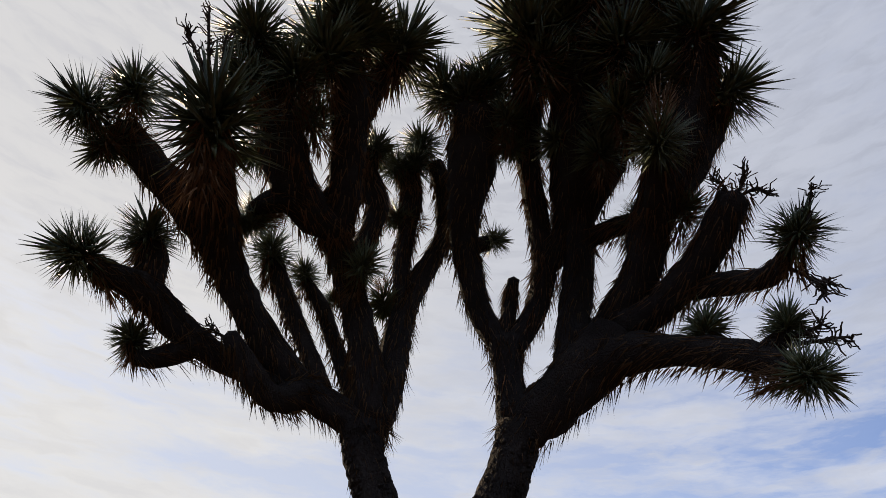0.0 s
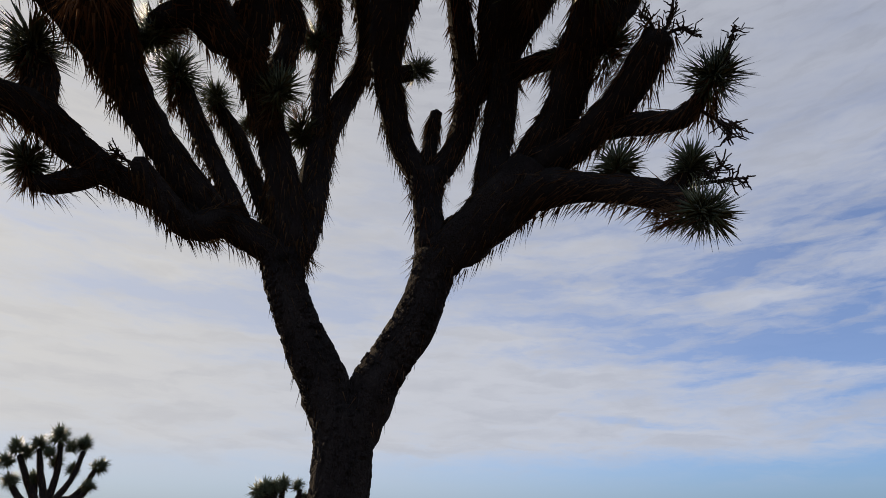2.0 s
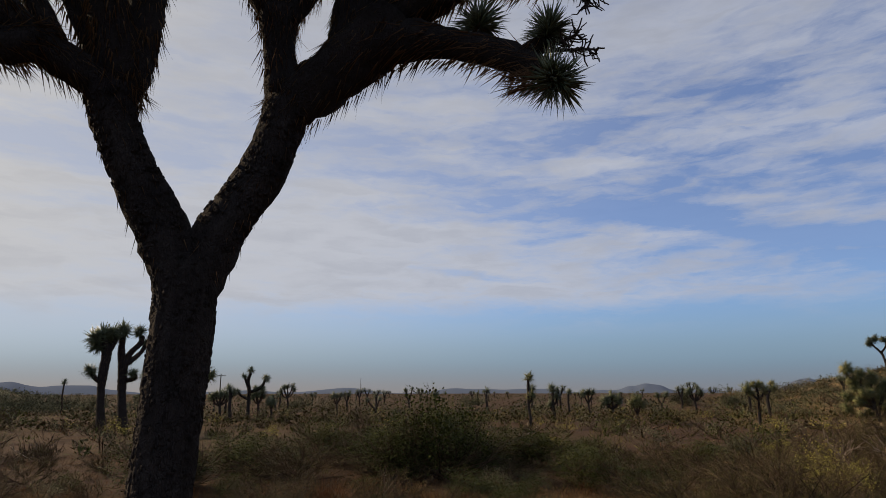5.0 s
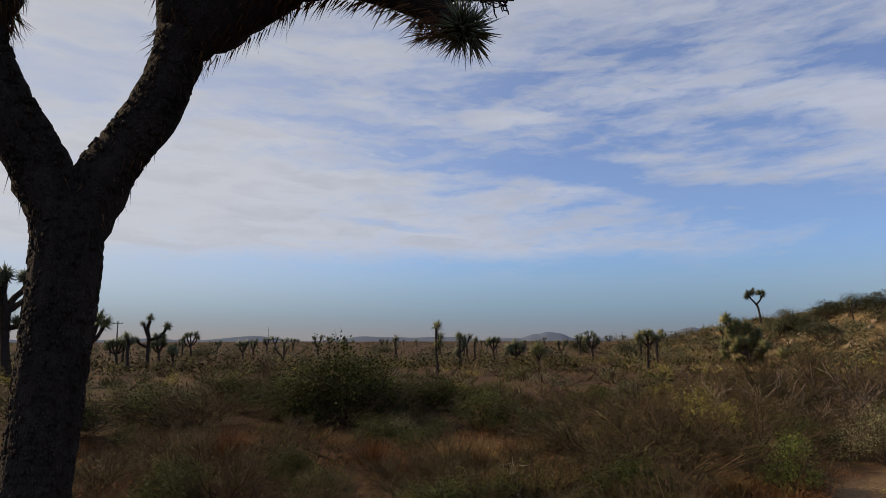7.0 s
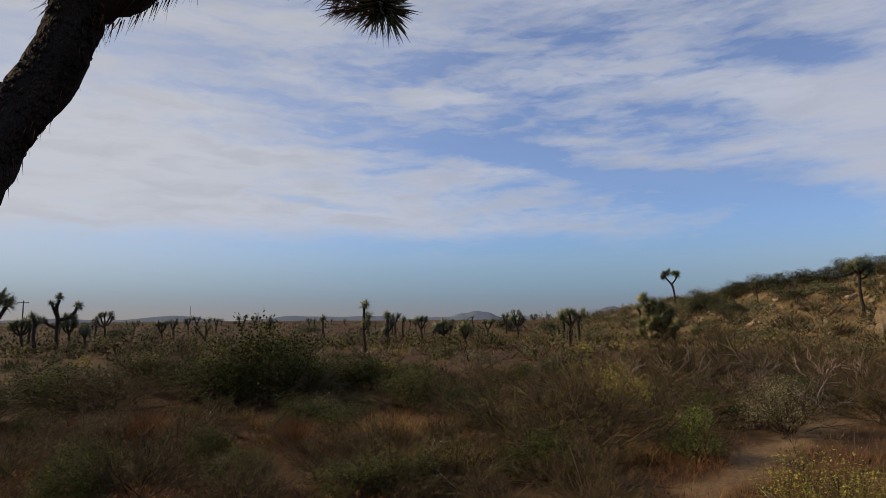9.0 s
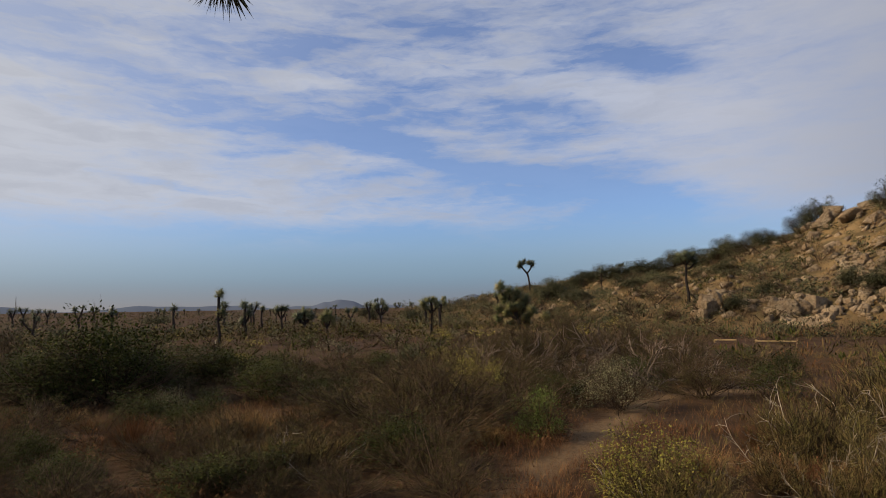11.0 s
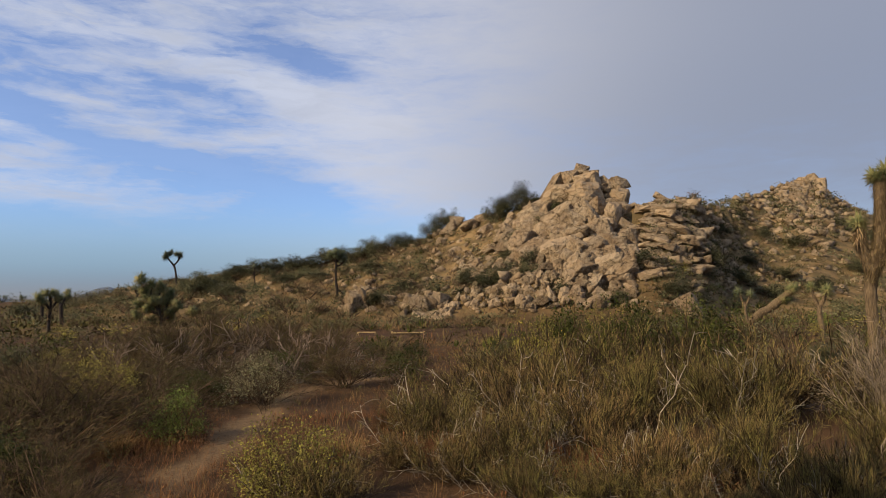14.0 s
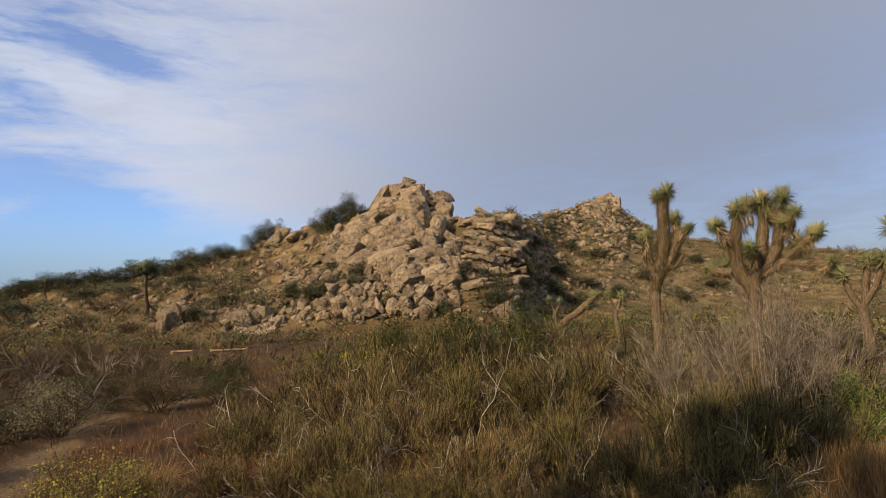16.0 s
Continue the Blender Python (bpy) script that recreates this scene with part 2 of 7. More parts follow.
def rock_material(name, pale, brown, dark, scale=1.0):
    m, t, b = material(name, 0.9, 0.2)
    tex = t.nodes.new("ShaderNodeTexCoord").outputs["Object"]
    info = t.nodes.new("ShaderNodeObjectInfo")
    piece = t.nodes.new("ShaderNodeNewGeometry").outputs["Random Per Island"]
    add = t.nodes.new("ShaderNodeVectorMath")
    add.operation = "ADD"
    sep = t.nodes.new("ShaderNodeCombineXYZ")
    mul = t.nodes.new("ShaderNodeMath")
    mul.operation, mul.inputs[1].default_value = "MULTIPLY", 37.0
    t.links.new(info.outputs["Random"], mul.inputs[0])
    for k in range(3):
        t.links.new(mul.outputs[0], sep.inputs[k])
    t.links.new(tex, add.inputs[0])
    t.links.new(sep.outputs[0], add.inputs[1])
    p = add.outputs[0]
    broad = nt_noise(t, p, 0.9 * scale, 5, 0.6, 0.4)
    mid = nt_noise(t, p, 4 * scale, 6, 0.65)
    fine = nt_noise(t, p, 30 * scale, 5, 0.7)
    seam = nt_noise(t, p, 1.7 * scale, 7, 0.75, 1.2)
    crack = nt_range(t, seam, 0.34, 0.40)
    col = nt_mix(t, nt_range(t, broad, 0.38, 0.62), pale, brown)
    col = nt_mix(t, nt_range(t, mid, 0.46, 0.76), col, dark)
    col = nt_mix(t, nt_range(t, fine, 0.35, 0.7, 0.0, 0.35), col, dark)
    col = nt_mix(t, crack, tuple(0.7 * c for c in dark), col)
    warp = t.nodes.new("ShaderNodeTexNoise")
    warp.inputs["Scale"].default_value, warp.inputs["Detail"].default_value = 1.3, 4
    t.links.new(p, warp.inputs["Vector"])
    bent = t.nodes.new("ShaderNodeVectorMath")
    bent.operation = "MULTIPLY_ADD"
    bent.inputs[1].default_value = (1.1, 1.1, 0.6)
    t.links.new(warp.outputs["Color"], bent.inputs[0])
    t.links.new(p, bent.inputs[2])
    joint = t.nodes.new("ShaderNodeTexVoronoi")
    joint.feature = "DISTANCE_TO_EDGE"
    joint.inputs["Scale"].default_value = 1.15 * scale
    t.links.new(bent.outputs[0], joint.inputs["Vector"])
    seam_line = nt_range(t, joint.outputs["Distance"], 0.0, 0.026)
    col = nt_mix(t, nt_range(t, seam, 0.42, 0.47), nt_mix(t, seam_line, tuple(0.5 * c for c in brown), col), col)
    col = nt_mix(t, nt_range(t, piece, 0.55, 1.0, 0.0, 0.6), col, nt_mix(t, nt_range(t, mid, 0.4, 0.6), brown, pale))
    tone = nt_range(t, piece, 0.0, 0.8, 0.70, 1.18)
    hsv = t.nodes.new("ShaderNodeHueSaturation")
    t.links.new(tone, hsv.inputs["Value"])
    t.links.new(col, hsv.inputs["Color"])
    t.links.new(hsv.outputs[0], b.inputs["Base Color"])
    s0 = t.nodes.new("ShaderNodeMath")
    s0.operation = "MULTIPLY_ADD"
    t.links.new(seam_line, s0.inputs[0])
    s0.inputs[1].default_value = 0.5
    t.links.new(mid, s0.inputs[2])
    s = t.nodes.new("ShaderNodeMath")
    s.operation = "ADD"
    t.links.new(s0.outputs[0], s.inputs[0])
    t.links.new(crack, s.inputs[1])
    nt_bump(t, b, s.outputs[0], 1.0, 0.38)
    return m


# bark tones lowered so the backlit, silhouetted look is part of the colour
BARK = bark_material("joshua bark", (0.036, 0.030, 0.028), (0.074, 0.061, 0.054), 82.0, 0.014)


def fibre_material(name, first, second):
    """Pale bark hidden under matted dead leaves: long fine fibres."""
    m, t, b = material(name, 0.95, 0.1)
    tex = t.nodes.new("ShaderNodeTexCoord").outputs["Object"]
    mp = t.nodes.new("ShaderNodeMapping")
    mp.inputs["Scale"].default_value = (1, 1, 0.12)
    t.links.new(tex, mp.inputs[0])
    fibre = nt_noise(t, mp.outputs[0], 55, 5, 0.7)
    patch = nt_noise(t, tex, 4, 4, 0.6)
    col = nt_mix(t, nt_range(t, fibre, 0.35, 0.65), first, second)
    col = nt_mix(t, nt_range(t, patch, 0.45, 0.7, 0.0, 0.5), col, tuple(0.5 * c for c in first))
    t.links.new(col, b.inputs["Base Color"])
    nt_bump(t, b, fibre, 1.0, 0.03)
    return m


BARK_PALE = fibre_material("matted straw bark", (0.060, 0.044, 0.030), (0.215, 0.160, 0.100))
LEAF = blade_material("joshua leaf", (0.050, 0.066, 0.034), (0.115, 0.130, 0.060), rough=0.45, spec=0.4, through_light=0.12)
# lit copy of the joshua leaf: sunshine on the heads put in as paler tones
LEAF_SUN = blade_material("sunlit joshua leaf", (0.045, 0.062, 0.030), (0.135, 0.145, 0.062), (0.19, 0.178, 0.078), rough=0.5, scale=0.9)
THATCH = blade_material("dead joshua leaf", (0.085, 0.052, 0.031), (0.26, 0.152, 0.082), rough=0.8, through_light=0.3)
# straw dead leaves, paler than THATCH with the sun put into the colour
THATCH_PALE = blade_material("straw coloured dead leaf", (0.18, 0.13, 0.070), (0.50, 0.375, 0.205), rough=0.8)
DEAD_WOOD = blade_material("grey dead wood", (0.090, 0.068, 0.055), (0.23, 0.185, 0.150), rough=0.9)
STALK = blade_material("dark dry stalk", (0.04, 0.03, 0.025), (0.08, 0.06, 0.05), rough=0.9)
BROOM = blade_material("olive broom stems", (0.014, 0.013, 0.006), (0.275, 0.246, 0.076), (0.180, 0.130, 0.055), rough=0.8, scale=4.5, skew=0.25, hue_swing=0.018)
PALE_TWIG = blade_material("pale grey twigs", (0.055, 0.045, 0.035), (0.30, 0.245, 0.185), rough=0.85, skew=0.1)
# brown stems taken near black: the shade inside the shrub is in the colour
BROOM_STEM = blade_material("shaded brown broom stems", (0.012, 0.009, 0.006), (0.062, 0.044, 0.025), rough=0.8)
BROOM_DRY = blade_material("dry pale sticks", (0.07, 0.058, 0.046), (0.38, 0.33, 0.265), rough=0.85, skew=0.1)
TWIG = blade_material("brown twigs", (0.018, 0.013, 0.009), (0.145, 0.098, 0.064), rough=0.85, skew=0.15)
GREEN = blade_material("small dark green leaves", (0.016, 0.021, 0.006), (0.066, 0.075, 0.018), rough=0.75, through_light=0.15)
FRESH = blade_material("fresh green leaves", (0.048, 0.072, 0.015), (0.145, 0.190, 0.042), rough=0.7, through_light=0.2)
YELLOW = blade_material("yellow green leaves", (0.105, 0.098, 0.020), (0.36, 0.32, 0.068), rough=0.7, through_light=0.15)
OAK = blade_material("grey green hill leaves", (0.034, 0.037, 0.020), (0.112, 0.114, 0.062), rough=0.8)
GREY_LEAF = blade_material("grey green leaves", (0.095, 0.091, 0.050), (0.24, 0.226, 0.130), rough=0.85)
OLIVE = blade_material("olive scrub leaves", (0.030, 0.030, 0.011), (0.125, 0.116, 0.038), (0.092, 0.064, 0.032), rough=0.85)
RUSSET = blade_material("russet dry grass", (0.045, 0.022, 0.010), (0.175, 0.090, 0.040), rough=0.85, through_light=0.15)
BROME = blade_material("orange brown brome grass", (0.055, 0.028, 0.013), (0.205, 0.104, 0.046), rough=0.85, through_light=0.2)
STRAW = blade_material("straw grass", (0.09, 0.056, 0.024), (0.29, 0.19, 0.080), rough=0.85, through_light=0.15)
SLOPE_LEAF = blade_material("dry olive hill leaves", (0.055, 0.050, 0.022), (0.185, 0.160, 0.075), rough=0.85)
GRANITE = rock_material("weathered granite", (0.385, 0.312, 0.218), (0.290, 0.208, 0.126), (0.085, 0.060, 0.042), 1.0)
# the haze of distance is painted into the ridges' base colour as blue-grey
FAR_HAZE = material("hazy far ridge", 1.0, 0.0)[0]
FAR_HAZE.node_tree.nodes["Principled BSDF"].inputs["Base Color"].default_value = (0.098, 0.122, 0.175, 1)
RAIL = material("weathered rail timber", 0.8, 0.2)[0]


def timber(m, first, second):
    t = m.node_tree
    b = t.nodes["Principled BSDF"]
    tex = t.nodes.new("ShaderNodeTexCoord").outputs["Object"]
    mp = t.nodes.new("ShaderNodeMapping")
    mp.inputs["Scale"].default_value = (1, 12, 12)
    t.links.new(tex, mp.inputs[0])
    grain = nt_noise(t, mp.outputs[0], 2.5, 6, 0.7)
    t.links.new(nt_mix(t, nt_range(t, grain, 0.3, 0.7), first, second), b.inputs["Base Color"])
    nt_bump(t, b, grain, 0.5, 0.01)


timber(RAIL, (0.28, 0.20, 0.10), (0.40, 0.30, 0.16))
POLE = material("tarred pole timber", 0.9, 0.1)[0]
timber(POLE, (0.06, 0.05, 0.04), (0.12, 0.10, 0.08))


def ground_material():
    """Dry desert soil; two painted masks on the mesh: trodden sand and bare rock."""
    m, t, b = material("desert soil", 0.95, 0.1)
    tex = t.nodes.new("ShaderNodeTexCoord").outputs["Object"]
    trail = t.nodes.new("ShaderNodeAttribute")
    trail.attribute_name = "trail"
    stony = t.nodes.new("ShaderNodeAttribute")
    stony.attribute_name = "stony"
    broad = nt_noise(t, tex, 0.12, 5, 0.6)
    mid = nt_noise(t, tex, 1.1, 6, 0.65)
    fine = nt_noise(t, tex, 24, 5, 0.7)
    soil = nt_mix(t, nt_range(t, mid, 0.35, 0.65), (0.030, 0.016, 0.010), (0.070, 0.040, 0.023))
    dry = nt_mix(t, nt_range(t, mid, 0.3, 0.7), (0.034, 0.021, 0.011), (0.074, 0.046, 0.023))
    col = nt_mix(t, nt_range(t, broad, 0.42, 0.60), soil, dry)
    sand = nt_mix(t, nt_range(t, fine, 0.3, 0.7), (0.085, 0.056, 0.032), (0.185, 0.126, 0.072))
    rocky = nt_mix(t, nt_range(t, mid, 0.35, 0.65), (0.145, 0.098, 0.047), (0.285, 0.200, 0.102))
    tuft = nt_noise(t, tex, 0.55, 6, 0.7)
    rocky = nt_mix(t, nt_range(t, tuft, 0.40, 0.56), rocky, (0.085, 0.064, 0.033))
    col = nt_mix(t, stony.outputs["Fac"], col, rocky)
    col = nt_mix(t, trail.outputs["Fac"], col, sand)
    col = nt_mix(t, nt_range(t, fine, 0.55, 0.8, 0.0, 0.5), col, (0.075, 0.048, 0.029))
    t.links.new(col, b.inputs["Base Color"])
    clod = nt_noise(t, tex, 9, 5, 0.65)
    part_sum = t.nodes.new("ShaderNodeMath")
    part_sum.operation = "MULTIPLY_ADD"
    t.links.new(clod, part_sum.inputs[0])
    part_sum.inputs[1].default_value = 0.6
    t.links.new(mid, part_sum.inputs[2])
    s = t.nodes.new("ShaderNodeMath")
    s.operation = "MULTIPLY_ADD"
    t.links.new(fine, s.inputs[0])
    s.inputs[1].default_value = 0.25
    t.links.new(part_sum.outputs[0], s.inputs[2])
    nt_bump(t, b, s.outputs[0], 0.8, 0.08)
    return m


SOIL = ground_material()

# ---- mesh tools ----
def mesh_from(name, verts, faces, mat, smooth=False):
    """A mesh from arrays of vertices and of faces (triangles or quads, or a list of such arrays)."""
    groups = faces if isinstance(faces, list) else [faces]
    groups = [np.asarray(g, np.int32) for g in groups if len(g)]
    me = bpy.data.meshes.new(name)
    verts = np.asarray(verts, np.float32)
    loops = np.concatenate([g.ravel() for g in groups])
    sizes = np.concatenate([np.full(len(g), g.shape[1], np.int32) for g in groups])
    starts = np.concatenate([[0], np.cumsum(sizes)[:-1]]).astype(np.int32)
    me.vertices.add(len(verts))
    me.vertices.foreach_set("co", verts.ravel())
    me.loops.add(len(loops))
    me.loops.foreach_set("vertex_index", loops.astype(np.int32))
    me.polygons.add(len(sizes))
    me.polygons.foreach_set("loop_start", starts)
    me.update(calc_edges=True)
    me.validate()
    if smooth:
        me.polygons.foreach_set("use_smooth", np.ones(len(me.polygons), bool))
    me.materials.append(mat)
    return me


def part(name, data, parent, label=""):
    ob = new(name, data)
    ob.parent = parent
    if label:
        ob["label"] = label
    return ob


def unit(v):
    return v / np.maximum(np.linalg.norm(v, axis=-1, keepdims=True), 1e-9)


def sides_of(d):
    """Two directions square to each row of d."""
    ref = np.where(np.abs(d[..., 2:3]) > 0.9, np.array([1.0, 0, 0]), np.array([0, 0, 1.0]))
    a = unit(np.cross(d, ref))
    return a, np.cross(d, a)


def rods(paths, radii, k=3, first=0):
    """Prisms of k sides along paths (n, m, 3) with radii (n, m): vertices and quads."""
    n, m, _ = paths.shape
    d = unit(np.gradient(paths, axis=1))
    lean = np.abs(d).max(axis=1)
    ref = np.eye(3)[np.argmin(lean, axis=1)][:, None]
    a = unit(np.cross(d, ref))
    b = np.cross(d, a)
    ang = np.arange(k) * 2 * np.pi / k
    ring = paths[:, :, None] + radii[:, :, None, None] * (np.cos(ang)[:, None] * a[:, :, None] + np.sin(ang)[:, None] * b[:, :, None])
    idx = first + np.arange(n * m * k).reshape(n, m, k)
    nxt = np.roll(idx, -1, axis=2)
    quads = np.stack([idx[:, :-1], nxt[:, :-1], nxt[:, 1:], idx[:, 1:]], -1).reshape(-1, 4)
    return ring.reshape(-1, 3), quads


def blades(at, way, length, width, first=0, bend=None):
    """Stiff pointed leaves: three-edged, widest a third of the way out. Vertices and triangles."""
    n = len(at)
    a, b = sides_of(way)
    ang = np.array([0, 2.3, 3.98])
    L, W = length[:, None, None], width[:, None, None]
    spoke = np.cos(ang)[:, None] * a[:, None] + np.sin(ang)[:, None] * 0.45 * b[:, None]
    low = at[:, None] + W * 0.55 * spoke
    mid = at[:, None] + L * 0.35 * way[:, None] + W * spoke
    tip = at[:, None] + L * way[:, None]
    if bend is not None:
        mid = mid + 0.2 * bend[:, None]
        tip = tip + bend[:, None]
    v = np.concatenate([low, mid, tip], 1).reshape(-1, 3)
    base = first + 7 * np.arange(n)[:, None, None]
    tri = np.array([(0, 1, 4), (0, 4, 3), (1, 2, 5), (1, 5, 4), (2, 0, 3), (2, 3, 5), (3, 4, 6), (4, 5, 6), (5, 3, 6)])
    return v, (base + tri[None]).reshape(-1, 3)


def spikes(at, way, length, width, bend=None):
    """Slender pointed leaves of three faces each."""
    n = len(at)
    a, b = sides_of(way)
    ang = np.array([0, 2.3, 3.98])
    spoke = np.cos(ang)[:, None] * a[:, None] + np.sin(ang)[:, None] * 0.45 * b[:, None]
    low = at[:, None] + 0.12 * length[:, None, None] * way[:, None] + 0.9 * width[:, None, None] * spoke
    tip = (at + length[:, None] * way + (0 if bend is None else bend))[:, None]
    v = np.concatenate([low, tip], 1).reshape(-1, 3)
    tri = np.array([(0, 1, 3), (1, 2, 3), (2, 0, 3)])
    return v, (4 * np.arange(n)[:, None, None] + tri[None]).reshape(-1, 3)


def flecks(at, way, length, width, first=0):
    """Small flat leaves, folded along the midrib: four triangles' worth in two quads."""
    n = len(at)
    a, b = sides_of(way)
    L, W = length[:, None], width[:, None]
    v = np.stack([at, at + 0.5 * L * way + W * a + 0.3 * W * b, at + L * way, at + 0.5 * L * way - W * a + 0.3 * W * b], 1).reshape(-1, 3)
    base = first + 4 * np.arange(n)[:, None, None]
    return v, (base + np.array([(0, 1, 2), (0, 2, 3)])[None]).reshape(-1, 3)


def spline(points, step):
    """A smooth run through rows of x, y, z, radius."""
    p = np.asarray(points, float)
    p = np.vstack([2 * p[0] - p[1], p, 2 * p[-1] - p[-2]])
    out_rows = []
    for k in range(1, len(p) - 2):
        n = max(2, int(np.linalg.norm(p[k + 1, :3] - p[k, :3]) / step))
        for u in np.linspace(0, 1, n, endpoint=False):
            a, b, c, d = p[k - 1:k + 3]
            out_rows.append(0.5 * (2 * b + (c - a) * u + (2 * a - 5 * b + 4 * c - d) * u * u + (3 * b - a - 3 * c + d) * u ** 3))
    return np.array(out_rows + [p[-2]])


def bark_tube(run, k, rng, rough=0.12):
    """A lumpy limb along rows of x, y, z, radius, closed at the far end."""
    path, rad = run[:, :3], np.maximum(run[:, 3], 0.012)
    v, q = rods(path[None], rad[None], k)
    m = len(path)
    v = v.reshape(m, k, 3)
    lump = 1 + rough * (rng.random((m, k, 1)) - 0.5) * 2 + rough * 0.6 * np.sin(np.arange(k) * 2.0 + rng.random() * 6)[None, :, None]
    v = path[:, None] + (v - path[:, None]) * lump
    end = path[-1] + unit(path[-1] - path[-2]) * rad[-1] * 0.5
    v = np.vstack([v.reshape(-1, 3), end])
    last = (m - 1) * k
    cap = np.array([(last + j, last + (j + 1) % k, m * k) for j in range(k)])
    return v, [q, cap]


def rosette_mesh(name, rng, count, reach, mat, droop=125, thick=0.075, slim=True):
    """A head of dagger leaves about +z; reach is the leaf's length."""
    cosines = rng.uniform(math.cos(radians(droop)), 1.0, count)
    turn = rng.random(count) * 2 * np.pi
    s = np.sqrt(1 - cosines ** 2)
    way = np.stack([s * np.cos(turn), s * np.sin(turn), cosines], 1)
    way = unit(way + rng.normal(0, 0.10, way.shape))
    at = way * (0.10 * reach) + np.array([0, 0, 1.0]) * (rng.random((count, 1)) * 0.5 - 0.35) * reach
    length = reach * rng.uniform(0.72, 1.02, count)
    bend = np.zeros_like(way)
    bend[:, 2] = -0.06 * reach * rng.random(count)
    width = np.full(count, thick * reach) * rng.uniform(0.8, 1.2, count) * 0.5
    v, f = spikes(at, way, length, width, bend) if slim else blades(at, way, length, width, 0, bend)
    return mesh_from(name, v, f, mat)


def thatch_mesh(name, run, rng, per_metre, reach, mat, flare=0.35, start=0.0):
    """Dead leaves folded back along a limb."""
    seg = np.linalg.norm(np.diff(run[:, :3], axis=0), axis=1)
    total = seg.sum()
    n = max(6, int(total * per_metre))
    u = start + (1 - start) * rng.random(n)
    cum = np.concatenate([[0], np.cumsum(seg)]) / total
    at = np.stack([np.interp(u, cum, run[:, k]) for k in range(4)], 1)
    ahead = unit(np.stack([np.interp(np.minimum(u + 0.03, 1), cum, run[:, k]) - np.interp(np.maximum(u - 0.03, 0), cum, run[:, k]) for k in range(3)], 1))
    a, b = sides_of(ahead)
    turn = rng.random((n, 1)) * 2 * np.pi
    outward = np.cos(turn) * a + np.sin(turn) * b
    way = unit(-0.75 * ahead + flare * outward * rng.uniform(0.3, 1.6, (n, 1)) + np.array([0, 0, -0.55]) + rng.normal(0, 0.16, (n, 3)))
    root = at[:, :3] + outward * at[:, 3:4] * 0.97
    length = reach * rng.uniform(0.45, 1.1, n)
    v, f = spikes(root, way, length, rng.uniform(0.005, 0.010, n) * (reach / 0.2))
    return mesh_from(name, v, f, mat)


def axis_pose(at, axis, scale, spin):
    turn = Vector(axis).to_track_quat("Z", "Y").to_matrix().to_4x4()
    return Matrix.Translation(at) @ turn @ pose(0, 0, 0, 0, 0, spin) @ Matrix.Diagonal((scale, scale, scale, 1))


def polar(az, d, z=0.0):
    return d * math.sin(radians(az)), d * math.cos(radians(az)), z

# ---- the land ----
# bearing, distance of the hill's foot, distance of its crest, height of the crest
HILL = np.array([
    (8, 70, 110, 0.6), (14, 55, 95, 1.0), (20, 48, 85, 1.8), (26, 44, 75, 3.6), (33, 38, 70, 4.5),
    (38, 34, 65, 4.9), (43, 32, 62, 6.1), (48, 32, 58, 7.0), (52, 33, 54, 8.0), (56, 33, 52, 8.7),
    (60, 33, 50, 9.6), (62.3, 33, 49, 10.4), (64.6, 33, 50, 9.4), (67, 33, 46, 7.4), (69.5, 33, 46.5, 8.0), (71.5, 34, 50, 8.2), (73, 35.5, 60, 9.4), (75, 37, 80, 12.2),
    (77.6, 38, 103, 16.6), (79.4, 39, 109, 18.6), (80.8, 39, 110, 18.4), (81.5, 40, 111, 16.4), (82.7, 40, 112, 14.8), (86, 42, 116, 11.8), (92, 44, 122, 9.8),
])
HILL_END = np.array([(100, 46, 130, 8.2), (112, 50, 140, 6.0), (135, 60, 150, 1.0)])
HILL = np.vstack([HILL, HILL_END])


def smooth01(u):
    u = np.clip(u, 0, 1)
    return u * u * (3 - 2 * u)


def wave(x, y, size, seed):
    """Cheap smooth unevenness from a few crossing waves, about -1 to 1."""
    r = np.random.default_rng(seed)
    total = 0
    for k in range(5):
        a, ph = r.random() * 6.28, r.random() * 6.28
        f = (0.6 + 1.3 * r.random()) * 2 * np.pi / size
        total = total + np.sin(f * (x * np.cos(a) + y * np.sin(a)) + ph + 0.8 * np.sin(0.6 * f * (y * np.cos(a) - x * np.sin(a))))
    return total / 3.2


def land(x, y):
    """Height of the ground."""
    x, y = np.asarray(x, float), np.asarray(y, float)
    d = np.hypot(x, y)
    az = np.degrees(np.arctan2(x, y))
    foot, crest, top = (np.interp(az, HILL[:, 0], HILL[:, k], left=v, right=v) for k, v in ((1, 70.0), (2, 120.0), (3, 0.0)))
    top = np.where(az < -150, 0, top)
    u = (d - foot) / (crest - foot)
    steep = np.interp(az, [40, 50, 58, 66, 72, 80], [1.25, 1.2, 1.05, 1.05, 1.25, 1.3])
    up = np.clip(u, 0, 1) ** steep * smooth01(np.clip(u, 0, 1) * 3)
    down = 1 - smooth01((d - crest) / 90.0)
    h = top * np.where(u < 1, up, down)
    lumps = smooth01(u * 2) * (0.35 * wave(x, y, 9, 3) + 0.15 * wave(x, y, 4, 4)) * np.clip(top / 6, 0, 1)
    calm = 0.05 * wave(x, y, 5, 1) * smooth01((d - 2) / 6) + 0.25 * wave(x, y, 30, 2) * smooth01((d - 14) / 40)
    left_rise = 8.2 * np.exp(-((az + 51) / 7.0) ** 2) * smooth01((d - 128) / 26) * (1 - smooth01((d - 190) / 80))
    return h + lumps * np.clip(down, 0, 1) + calm + left_rise


def land_at(x, y):
    return float(land(x, y))


